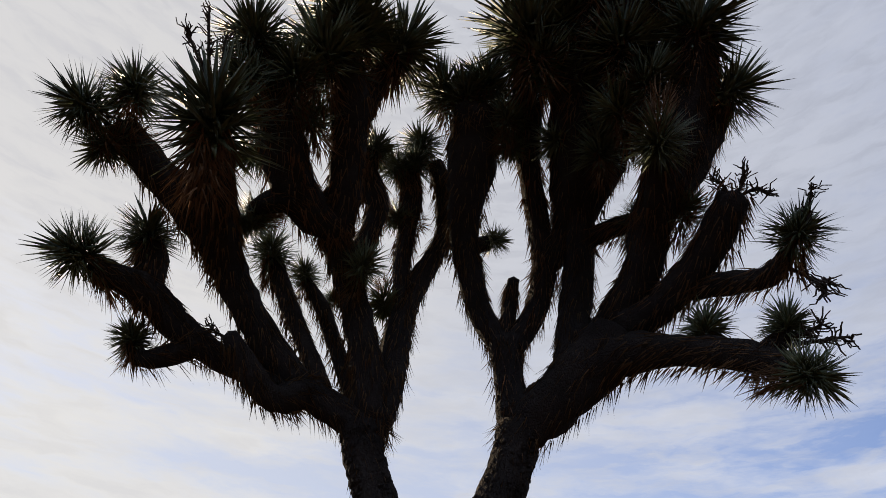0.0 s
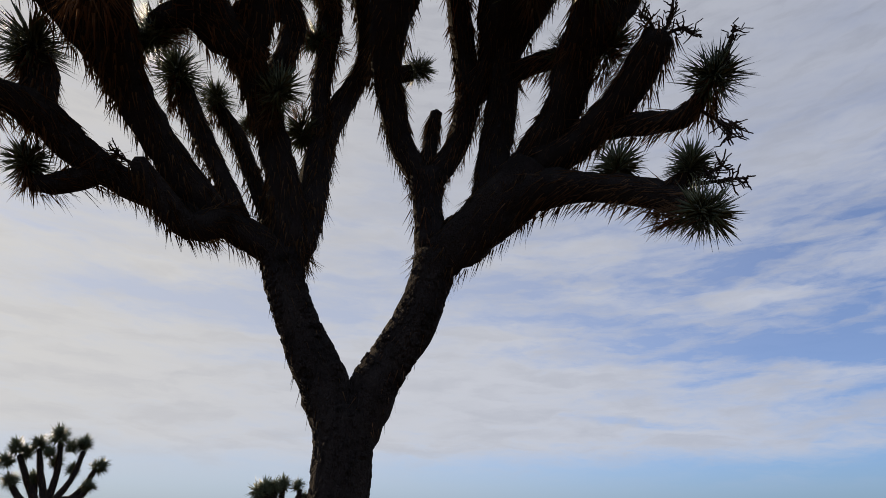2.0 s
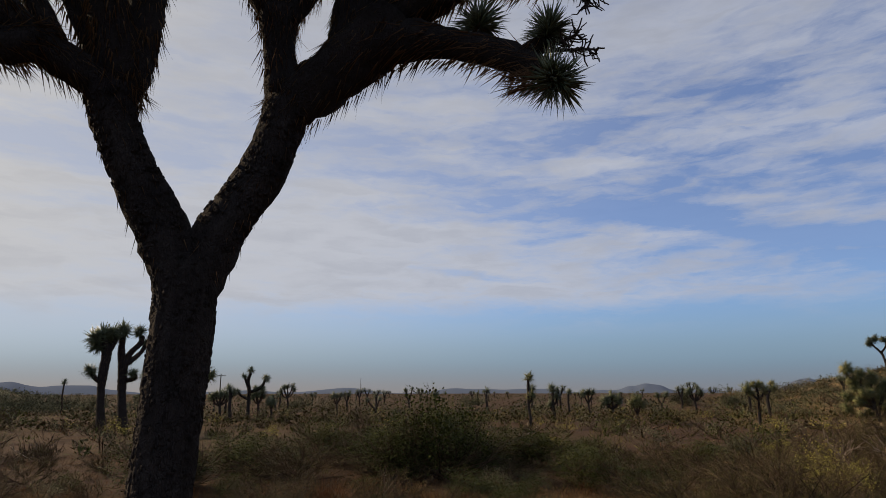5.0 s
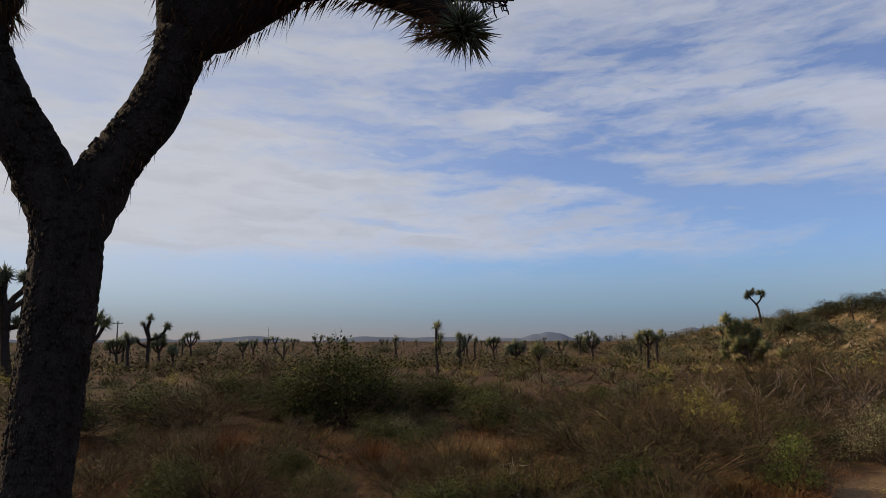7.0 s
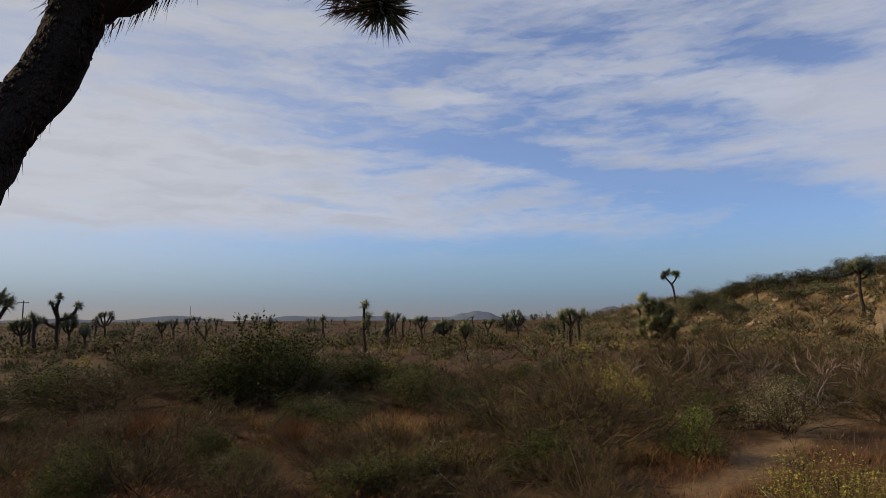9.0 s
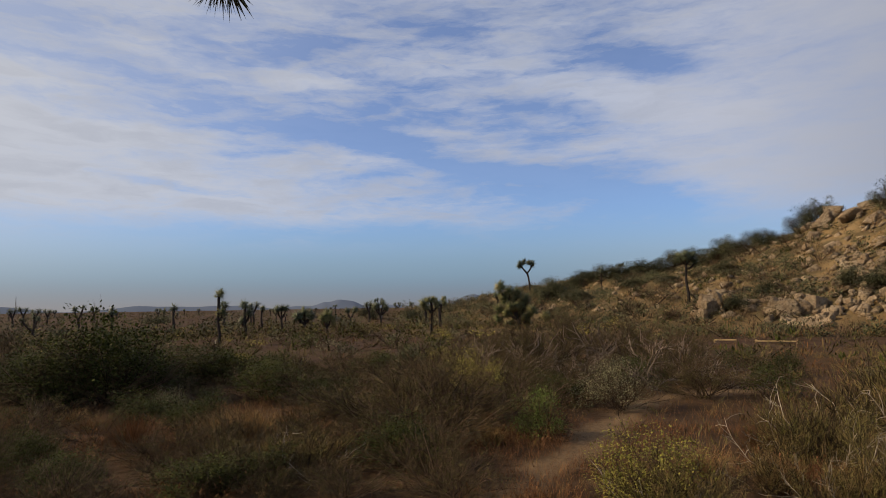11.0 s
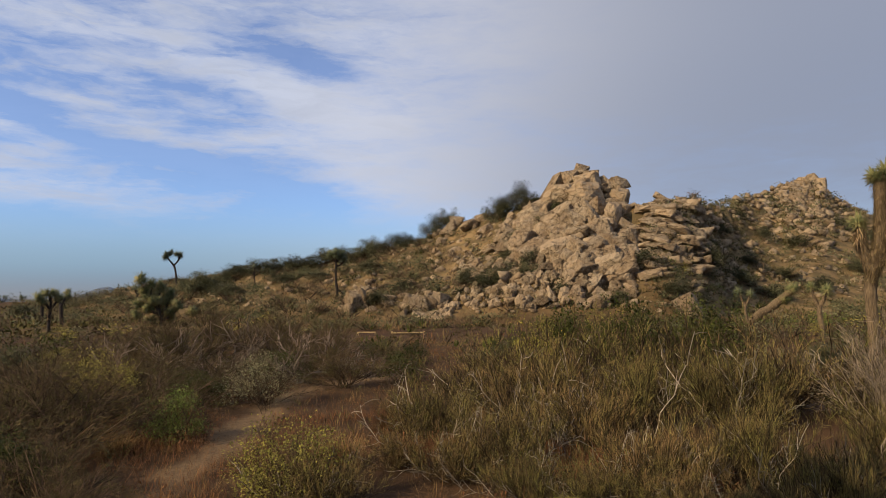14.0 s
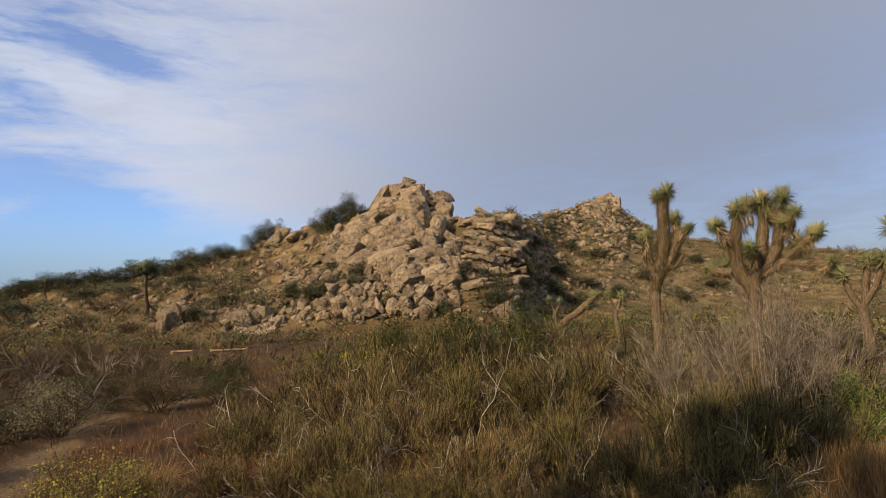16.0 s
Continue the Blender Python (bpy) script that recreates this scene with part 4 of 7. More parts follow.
def stalk(points):
    """A dry flower stalk with short knobby side twigs."""
    run = spline([(*p, 0.012) for p in points], 0.03)
    n = len(run)
    v, q = rods(run[None, :, :3], np.linspace(0.011, 0.005, n)[None], 5)
    count = 26
    at = run[tree_rng.integers(n // 3, n, count), :3]
    way = unit(tree_rng.normal(0, 1, (count, 3)) + 1.2 * unit(run[-1, :3] - run[0, :3]))
    tw = at[:, None] + way[:, None] * np.linspace(0, 1, 4)[None, :, None] * tree_rng.uniform(0.03, 0.09, (count, 1, 1))
    v2, q2 = rods(tw + tree_rng.normal(0, 0.006, tw.shape), np.tile(np.linspace(0.0045, 0.0028, 4), (count, 1)), 4, len(v))
    part("dry_flower_stalk", mesh_from("dry_flower_stalk", np.vstack([v, v2]), [q, q2], STALK), great_tree, "bare dark flower stalk")


stalk([(1.71, -0.17, 3.10), (1.81, -0.20, 3.08), (1.93, -0.24, 3.05)])
stalk([(1.93, -0.14, 3.65), (1.97, -0.20, 3.73), (2.01, -0.26, 3.82)])
stalk([(1.81, -0.08, 3.57), (1.89, -0.10, 3.46), (1.95, -0.13, 3.39)])
stalk([(1.88, -0.10, 3.47), (1.91, -0.13, 3.39), (1.92, -0.14, 3.33)])
stalk([(1.70, -0.23, 3.93), (1.75, -0.26, 3.98), (1.77, -0.30, 4.04)])
stalk([(1.71, -0.22, 3.93), (1.79, -0.24, 3.94), (1.84, -0.22, 3.90)])
stalk([(1.67, -0.23, 3.94), (1.66, -0.27, 4.01), (1.63, -0.29, 4.03)])
stalk([(-0.33, -1.85, 4.02), (-0.29, -1.96, 4.17), (-0.26, -2.05, 4.31)])
stalk([(-0.33, -1.87, 4.03), (-0.33, -1.98, 4.11), (-0.33, -2.05, 4.16)])
stalk([(-0.30, -1.84, 4.06), (-0.26, -1.88, 4.16), (-0.24, -1.93, 4.24)])
stalk([(-1.01, -0.75, 3.44), (-1.05, -0.80, 3.46), (-1.08, -0.85, 3.49)])
stalk([(1.71, -0.17, 3.14), (1.79, -0.19, 3.13), (1.85, -0.22, 3.14)])


def ragged_head(points):
    """A dead head: a thick mop of hanging leaves at a limb's end."""
    run = spline(points, 0.04)
    mop = part("dead_leaf_mop", thatch_mesh("dead_leaf_mop", run, tree_rng, 450, 0.13, THATCH, 0.7), great_tree, "ragged mop of dead leaves")
    mop["kind"] = "stuff"


ragged_head([(1.52, -0.05, 3.80, 0.12), (1.62, -0.15, 3.90, 0.12), (1.70, -0.23, 3.98, 0.09), (1.73, -0.27, 4.04, 0.03)])

# ---- other joshua trees ----
tree_meshes = {}
straw_beards = [beard_mesh(np.random.default_rng(79 + k), 150, THATCH_PALE) for k in range(2)]


def joshua(az, d, height, spec, seed, wood=BARK_PALE, leaf=LEAF_SUN, dead=THATCH_PALE, label="", name="joshua_tree", group="", girth=0.11, reach=0.26, count=110, shag=110, z=None, spin=0.0):
    """A smaller joshua tree. spec: limbs as (bearing turn, spread, start share, length share, bend) with their heads at the ends."""
    rng = np.random.default_rng(seed)
    girth = girth * (0.62 if leaf is LEAF else 0.8)
    x, y, _ = polar(az, d)
    root = new(name)
    root.location = (x, y, land_at(x, y) if z is None else z)
    root.rotation_euler = (0, 0, radians(spin - az))
    wv, wf, n0 = [], [], 0
    runs, ends = [], []
    stem = [(0, 0, -0.12, girth * 1.5), (0.02 * height, 0, 0.15 * height, girth * 1.05), (-0.01 * height, 0.01, 0.45 * height, girth * 0.95), (0.0, 0, spec[0] * height, girth * 0.85)]
    runs.append(spline(stem, 0.12))
    for side, lean, start, share, bend in spec[1]:
        p0 = runs[0][int(start * (len(runs[0]) - 1)), :3]
        L = share * height
        s = np.array([math.cos(radians(side)), math.sin(radians(side)), 0])
        a0, a1 = radians(lean), radians(lean - bend)
        p1 = p0 + L * 0.45 * (s * math.sin(a0) + np.array([0, 0, math.cos(a0)]))
        p2 = p1 + L * 0.55 * (s * math.sin(a1) + np.array([0, 0, math.cos(a1)]))
        runs.append(spline([(*p0, girth * 0.7), (*p1, girth * 0.72), (*p2, girth * 0.62)], 0.12))
        ends.append((p2, unit(p2 - p1)))
    if not spec[1]:
        ends.append((runs[0][-1, :3], np.array([0, 0, 1.0])))
    for r in runs:
        v, f = bark_tube(r, 8, rng, 0.12)
        wv.append(v)
        wf += [g + n0 for g in f]
        n0 += len(v)
    quads = [g for g in wf if g.shape[1] == 4]
    tris = [g for g in wf if g.shape[1] == 3]
    part("trunk", mesh_from("trunk", np.vstack(wv), [np.vstack(quads), np.vstack(tris)], wood, True), root)
    key = (leaf.name, count)
    if key not in tree_meshes:
        r2 = np.random.default_rng(77)
        tree_meshes[key] = [rosette_mesh("leaf_rosette", r2, count, 1.0, leaf, 128, 0.17) for k in range(3)]
    for at, axis in ends:
        ob = part("leaf_rosette", tree_meshes[key][rng.integers(3)], root)
        ob.matrix_local = axis_pose(at, axis, reach * rng.uniform(0.95, 1.3), rng.random() * 360)
    if shag:
        for r in runs[1:] if spec[1] else runs:
            tagged(part("dead_leaf_skirt", thatch_mesh("dead_leaf_skirt", r, rng, shag, reach * 0.5, dead, 0.2, 0.25), root), kind="stuff")
    return tagged(root, label, "tree", group)


def shaped_joshua(az, d, limbs, heads, label, seed, wood=BARK, leaf=LEAF, dead=THATCH, group="", shag=160, reach=0.2, count=150, sides=8, flare=0.3, girth=0.85, swell=1.0):
    """A joshua tree from its own limbs (x, y, height, radius) and heads (x, y, height, reach, lean sideways, lean up)."""
    rng = np.random.default_rng(seed)
    x, y, _ = polar(az, d)
    ground = land_at(x, y)
    root = new("joshua_tree")
    root.location = (x, y, ground)
    root.rotation_euler = (0, 0, radians(-az))
    for k, rows in enumerate(limbs):
        rows = [(a, b, c - ground, r * girth) for a, b, c, r in rows]
        if k == 0:
            a, b, c, r = rows[0]
            rows = [(a, b, -0.15, r * 1.35)] + ([(a, b, 0.25, r * 1.1)] if c > 0.5 else []) + [q for q in rows if q[2] > 0.1]
        run = spline(rows, 0.1)
        v, f = bark_tube(run, sides, rng, 0.10)
        piece = part("trunk" if k == 0 else "limb", mesh_from("limb", v, f, wood, True), root)
        if shag:
            tagged(part("dead_leaf_skirt", thatch_mesh("dead_leaf_skirt", run, rng, shag, reach, dead, flare, 0.5 if k == 0 else 0.0), piece), kind="stuff")
    key = (leaf.name, count)
    if key not in tree_meshes:
        r2 = np.random.default_rng(78)
        tree_meshes[key] = [rosette_mesh("leaf_rosette", r2, count, 1.0, leaf, 135, 0.15) for k in range(3)]
    if swell > 1.05 and leaf is LEAF_SUN:
        heads = heads + [(hx + rng.normal(0, 1.2 * hr), hy + rng.normal(0, 1.2 * hr), hz - abs(rng.normal(0, 1.2 * hr)), 0.85 * hr, lx + rng.normal(0, 0.4), lz) for hx, hy, hz, hr, lx, lz in heads]
    for hx, hy, hz, hr, lx, lz in heads:
        ob = part("leaf_rosette", tree_meshes[key][rng.integers(3)], root)
        lean = rng.normal(-0.15, 0.25)
        ob.matrix_local = axis_pose((hx, hy, hz - ground), (lx, lean, lz), swell * hr * (1.35 if shag > 300 else 1.4), rng.random() * 360)
        if shag > 300:
            old = part("dead_leaf_beard", straw_beards[rng.integers(2)], root, "straw-coloured dead leaves")
            old.matrix_local = axis_pose((hx, hy, hz - ground), (0.7 * lx, 0.7 * lean, lz + 0.4), hr * 1.7, rng.random() * 360)
            old["kind"] = "stuff"
    return tagged(root, label, "tree", group)


NO_LIMBS = []
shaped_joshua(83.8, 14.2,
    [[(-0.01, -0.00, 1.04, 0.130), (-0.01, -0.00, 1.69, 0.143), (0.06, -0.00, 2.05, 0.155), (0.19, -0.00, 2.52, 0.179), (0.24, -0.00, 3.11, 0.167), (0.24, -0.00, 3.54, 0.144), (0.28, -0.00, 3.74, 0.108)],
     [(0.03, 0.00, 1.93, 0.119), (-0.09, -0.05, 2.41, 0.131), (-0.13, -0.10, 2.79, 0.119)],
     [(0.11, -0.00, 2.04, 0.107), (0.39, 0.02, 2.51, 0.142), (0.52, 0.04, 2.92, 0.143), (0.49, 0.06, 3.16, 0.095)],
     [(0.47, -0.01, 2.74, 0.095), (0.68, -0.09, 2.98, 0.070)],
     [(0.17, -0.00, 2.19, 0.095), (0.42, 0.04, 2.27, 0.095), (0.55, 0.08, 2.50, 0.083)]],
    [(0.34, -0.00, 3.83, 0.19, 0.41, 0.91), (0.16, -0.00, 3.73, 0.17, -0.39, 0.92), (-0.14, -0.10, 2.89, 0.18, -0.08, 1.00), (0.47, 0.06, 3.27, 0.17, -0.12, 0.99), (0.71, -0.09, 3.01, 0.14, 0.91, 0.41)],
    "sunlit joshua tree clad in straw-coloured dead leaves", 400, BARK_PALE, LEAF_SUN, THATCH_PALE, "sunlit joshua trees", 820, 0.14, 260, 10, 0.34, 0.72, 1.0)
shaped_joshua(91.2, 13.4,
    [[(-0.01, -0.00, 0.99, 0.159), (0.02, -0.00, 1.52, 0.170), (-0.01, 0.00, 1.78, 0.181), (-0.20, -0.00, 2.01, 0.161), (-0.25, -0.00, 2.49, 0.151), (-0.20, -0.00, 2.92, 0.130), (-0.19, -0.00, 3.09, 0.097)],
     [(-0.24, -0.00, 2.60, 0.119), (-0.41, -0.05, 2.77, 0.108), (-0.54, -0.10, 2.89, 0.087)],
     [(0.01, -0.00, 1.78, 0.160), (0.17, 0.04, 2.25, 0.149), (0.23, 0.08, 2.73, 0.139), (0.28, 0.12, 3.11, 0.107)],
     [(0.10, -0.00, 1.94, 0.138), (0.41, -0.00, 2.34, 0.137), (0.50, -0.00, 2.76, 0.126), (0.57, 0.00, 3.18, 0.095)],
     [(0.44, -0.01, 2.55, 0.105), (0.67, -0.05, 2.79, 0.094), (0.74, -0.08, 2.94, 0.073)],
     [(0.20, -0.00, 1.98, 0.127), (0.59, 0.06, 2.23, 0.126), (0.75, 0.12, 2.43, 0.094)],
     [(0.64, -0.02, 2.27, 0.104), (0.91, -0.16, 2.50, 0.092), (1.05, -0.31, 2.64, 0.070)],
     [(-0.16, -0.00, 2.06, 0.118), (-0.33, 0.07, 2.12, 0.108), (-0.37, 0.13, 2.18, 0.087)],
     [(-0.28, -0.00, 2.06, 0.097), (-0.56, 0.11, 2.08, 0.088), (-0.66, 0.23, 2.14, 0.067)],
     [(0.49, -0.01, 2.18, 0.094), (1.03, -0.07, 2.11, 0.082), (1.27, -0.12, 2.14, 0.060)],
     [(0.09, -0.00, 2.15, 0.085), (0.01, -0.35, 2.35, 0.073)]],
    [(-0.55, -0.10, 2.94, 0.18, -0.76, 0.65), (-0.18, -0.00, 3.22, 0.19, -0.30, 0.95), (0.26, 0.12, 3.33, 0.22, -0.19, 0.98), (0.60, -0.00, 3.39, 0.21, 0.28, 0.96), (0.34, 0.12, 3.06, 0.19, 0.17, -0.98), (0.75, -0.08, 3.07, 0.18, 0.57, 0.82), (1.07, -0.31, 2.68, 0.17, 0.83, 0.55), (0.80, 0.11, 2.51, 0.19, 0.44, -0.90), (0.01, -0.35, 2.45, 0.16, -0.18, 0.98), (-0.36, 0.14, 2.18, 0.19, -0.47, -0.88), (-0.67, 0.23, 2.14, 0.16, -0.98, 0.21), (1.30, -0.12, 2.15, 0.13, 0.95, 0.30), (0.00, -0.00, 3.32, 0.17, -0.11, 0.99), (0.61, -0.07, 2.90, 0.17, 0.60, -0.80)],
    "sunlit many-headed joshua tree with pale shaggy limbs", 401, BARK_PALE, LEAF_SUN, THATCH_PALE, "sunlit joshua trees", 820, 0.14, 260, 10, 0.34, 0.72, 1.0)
shaped_joshua(-35.7, 31.0,
    [[(0.02, -0.00, -0.18, 0.195), (-0.17, -0.00, 1.44, 0.185), (-0.17, -0.00, 2.63, 0.225), (-0.13, -0.00, 3.48, 0.227), (-0.37, -0.00, 3.97, 0.177)],
     [(-0.15, -0.00, 2.03, 0.124), (-0.50, 0.04, 2.29, 0.112), (-0.64, 0.07, 2.51, 0.100)],
     [(-0.15, -0.00, 3.24, 0.164), (0.12, 0.03, 3.86, 0.153), (0.02, 0.05, 4.11, 0.115)]],
    [(-0.65, -0.01, 3.96, 0.38, -0.68, 0.73), (-0.34, -0.00, 4.09, 0.41, -0.12, 0.99), (0.01, 0.05, 4.16, 0.36, 0.08, 1.00), (-0.67, 0.07, 2.58, 0.27, -0.65, 0.76), (-0.51, -0.00, 3.55, 0.30, -0.98, -0.18)],
    "dark joshua tree with a broad crown of spiky heads", 402, BARK, LEAF, THATCH, girth=0.80, count=190, swell=1.08)
shaped_joshua(-34.2, 31.3,
    [[(0.02, -0.00, -0.21, 0.198), (-0.19, -0.00, 1.68, 0.202), (-0.25, -0.00, 2.70, 0.230), (-0.39, -0.00, 3.52, 0.167), (-0.36, -0.00, 4.15, 0.129)],
     [(-0.21, -0.00, 2.77, 0.179), (-0.03, 0.02, 3.35, 0.142), (0.32, 0.04, 3.79, 0.130), (0.41, 0.06, 4.12, 0.105)],
     [(-0.08, -0.00, 2.90, 0.141), (0.36, 0.11, 3.36, 0.117), (0.57, 0.22, 3.73, 0.105)],
     [(-0.14, -0.00, 2.16, 0.127), (0.27, -0.14, 2.29, 0.114), (0.15, -0.27, 2.52, 0.101)]],
    [(-0.39, -0.00, 4.40, 0.39, -0.11, 0.99), (0.26, 0.06, 4.32, 0.37, 0.18, 0.98), (0.61, 0.22, 3.83, 0.31, 0.95, 0.31), (-0.60, -0.01, 4.14, 0.34, -0.51, 0.86), (0.16, -0.27, 2.48, 0.25, 0.43, 0.90)],
    "dark joshua tree with curving arms and spiky heads", 403, BARK, LEAF, THATCH, girth=0.84, count=190, swell=0.86)
shaped_joshua(-50.9, 25.0,
    [[(0.12, -0.00, 0.41, 0.207), (-0.21, -0.00, 1.65, 0.212), (-0.33, -0.00, 2.30, 0.214), (-0.47, -0.00, 2.95, 0.180)],
     [(-0.32, -0.00, 2.13, 0.160), (-0.92, -0.00, 2.60, 0.142), (-1.48, -0.01, 3.22, 0.107)],
     [(-0.35, -0.00, 2.38, 0.161), (-0.91, 0.13, 3.10, 0.135), (-1.52, 0.24, 4.18, 0.101)],
     [(-0.43, -0.00, 2.79, 0.144), (-0.77, -0.11, 3.61, 0.118), (-1.00, -0.21, 4.36, 0.091)],
     [(-0.41, -0.00, 2.71, 0.144), (-0.34, -0.04, 3.64, 0.119), (-0.45, -0.09, 4.60, 0.093)],
     [(-0.36, -0.00, 2.62, 0.144), (0.11, -0.03, 3.50, 0.111), (0.26, -0.06, 4.40, 0.094)],
     [(-0.28, -0.00, 2.46, 0.143), (0.44, -0.01, 3.18, 0.102), (0.76, -0.03, 3.91, 0.094)],
     [(-0.14, -0.00, 2.89, 0.109), (0.48, -0.12, 3.00, 0.092), (0.65, -0.25, 3.27, 0.083)],
     [(-0.74, -0.01, 2.77, 0.107), (-0.87, 0.18, 3.36, 0.091)],
     [(-0.33, -0.00, 3.13, 0.100), (-0.36, 0.20, 3.75, 0.083)]],
    [(-1.55, -0.02, 3.39, 0.28, -0.84, 0.54), (-1.67, 0.23, 4.43, 0.29, -0.43, 0.90), (-1.05, -0.21, 4.53, 0.29, -0.26, 0.97), (-0.55, -0.09, 4.86, 0.32, -0.16, 0.99), (0.23, -0.06, 4.67, 0.28, 0.06, 1.00), (0.87, -0.03, 4.01, 0.28, 0.78, 0.62), (0.65, -0.25, 3.35, 0.24, 0.95, -0.31), (-0.95, 0.18, 3.53, 0.24, -0.51, 0.86), (-0.45, 0.20, 4.10, 0.24, -0.10, 0.99), (-0.11, -0.08, 4.55, 0.26, -0.02, 1.00), (-1.34, 0.25, 4.29, 0.24, -0.53, 0.85), (-0.70, -0.20, 4.30, 0.22, -0.25, 0.97), (-1.85, 0.22, 3.98, 0.25, -0.86, 0.50), (0.10, 0.20, 3.88, 0.23, 0.12, 0.99)],
    "many-headed dark joshua tree on the rise", 404, BARK, LEAF, THATCH, girth=0.85, count=260, swell=0.95)
shaped_joshua(-24.8, 45.0,
    [[(0.01, 0.00, -0.24, 0.124), (-0.04, -0.00, 1.06, 0.125), (-0.01, -0.00, 1.73, 0.143), (-0.12, -0.00, 2.48, 0.125), (0.01, 0.00, 2.94, 0.108)],
     [(0.02, 0.00, 1.73, 0.125), (0.52, -0.00, 1.87, 0.126), (0.83, -0.01, 2.16, 0.108), (0.97, -0.01, 2.52, 0.091)],
     [(-0.05, -0.00, 1.24, 0.107), (-0.47, -0.07, 1.45, 0.089), (-0.70, -0.14, 1.67, 0.088)],
     [(-0.06, -0.00, 1.95, 0.107), (-0.28, -0.08, 2.48, 0.089), (-0.36, -0.16, 2.72, 0.071)]],
    [(-0.00, -0.00, 3.16, 0.25, -0.01, 1.00), (1.03, -0.02, 2.63, 0.29, 0.44, 0.90), (-0.74, -0.14, 1.74, 0.25, -0.19, 0.98), (-0.39, -0.16, 2.76, 0.21, -0.69, 0.72), (0.78, -0.01, 1.94, 0.25, 0.69, -0.72), (0.39, -0.01, 1.95, 0.25, -0.06, 1.00)],
    "twisted dark joshua tree with a raised arm", 405, BARK, LEAF, THATCH)
shaped_joshua(25.8, 40.1,
    [[(-0.01, -0.00, -0.33, 0.139), (-0.02, -0.00, 0.25, 0.139), (-0.13, -0.00, 0.77, 0.139), (-0.45, -0.00, 1.47, 0.122), (-1.06, -0.02, 2.35, 0.105)],
     [(-0.04, -0.00, 0.43, 0.122), (0.23, 0.17, 1.29, 0.105), (0.42, 0.35, 1.80, 0.088)],
     [(-0.10, -0.00, 0.70, 0.104), (-0.20, 0.12, 1.64, 0.105), (-0.08, 0.25, 2.23, 0.088)],
     [(-0.01, -0.00, 0.32, 0.104), (0.54, -0.10, 0.77, 0.104), (0.79, -0.20, 1.11, 0.086)],
     [(-0.17, -0.00, 0.77, 0.104), (-0.81, 0.16, 1.06, 0.105), (-1.18, 0.31, 1.27, 0.088)],
     [(-0.29, -0.00, 1.12, 0.105), (-0.60, -0.04, 1.82, 0.087), (-0.58, -0.07, 2.34, 0.070)]],
    [(-1.15, -0.02, 2.81, 0.32, -0.33, 0.94), (-0.58, -0.07, 2.52, 0.31, 0.04, 1.00), (-0.07, 0.25, 2.41, 0.32, 0.04, 1.00), (0.43, 0.35, 2.01, 0.32, 0.47, 0.88), (0.83, -0.20, 1.28, 0.31, 0.81, 0.59), (-1.25, 0.31, 1.41, 0.32, -0.88, 0.47), (-0.81, -0.08, 1.82, 0.28, -0.41, 0.91), (-0.27, 0.25, 1.64, 0.28, 0.04, 1.00), (0.27, 0.35, 1.39, 0.28, 0.57, 0.82), (-0.64, 0.33, 1.12, 0.28, -0.57, -0.82), (-0.12, 0.35, 1.04, 0.28, -0.04, -1.00), (0.45, -0.20, 0.91, 0.28, 0.94, -0.34), (-0.93, -0.01, 2.18, 0.28, -0.57, 0.82)],
    "dense many-armed joshua tree on the slope", 406, BARK, LEAF_SUN, THATCH, girth=0.72, swell=1.18)
shaped_joshua(26.7, 71.1,
    [[(-0.01, -0.00, 3.92, 0.155), (-0.15, -0.00, 4.85, 0.155), (-0.32, -0.00, 5.23, 0.155), (-0.72, -0.01, 5.74, 0.124), (-0.95, -0.01, 6.06, 0.124)],
     [(-0.26, -0.00, 5.17, 0.124), (0.12, -0.16, 5.64, 0.124), (0.25, -0.32, 6.00, 0.123)]],
    [(-1.00, -0.01, 6.31, 0.37, -0.33, 0.95), (-0.57, -0.00, 6.48, 0.37, 0.04, 1.00), (0.32, -0.32, 6.24, 0.37, 0.47, 0.88), (-0.03, -0.32, 6.38, 0.31, 0.04, 1.00), (-1.14, -0.01, 5.94, 0.31, -0.96, 0.28)],
    "y-shaped joshua tree on the ridge line", 407, BARK, LEAF, THATCH, girth=0.65, swell=1.02, shag=60)
shaped_joshua(17.9, 37.1,
    [[(-0.00, -0.00, -0.17, 0.082), (-0.01, -0.00, 0.74, 0.082), (0.04, 0.00, 1.33, 0.099)],
     [(0.03, 0.00, 1.23, 0.082), (-0.28, -0.16, 1.56, 0.082), (-0.41, -0.32, 1.73, 0.065)],
     [(0.03, 0.00, 1.23, 0.082), (0.30, 0.01, 1.55, 0.066), (0.54, 0.01, 1.71, 0.066)],
     [(0.04, 0.00, 1.29, 0.082), (0.01, -0.04, 1.72, 0.082), (-0.01, -0.09, 1.89, 0.066)]],
    [(-0.47, -0.32, 1.79, 0.26, -0.58, 0.81), (-0.14, -0.09, 2.02, 0.26, -0.17, 0.99), (0.12, -0.09, 2.01, 0.26, 0.03, 1.00), (0.38, 0.01, 1.78, 0.26, 0.47, 0.88), (0.77, 0.01, 1.84, 0.23, 0.81, 0.58), (-0.28, -0.32, 1.56, 0.23, -0.84, -0.54)],
    "flat-topped joshua tree in evening light", 408, BARK, LEAF_SUN, THATCH_PALE, swell=0.9)
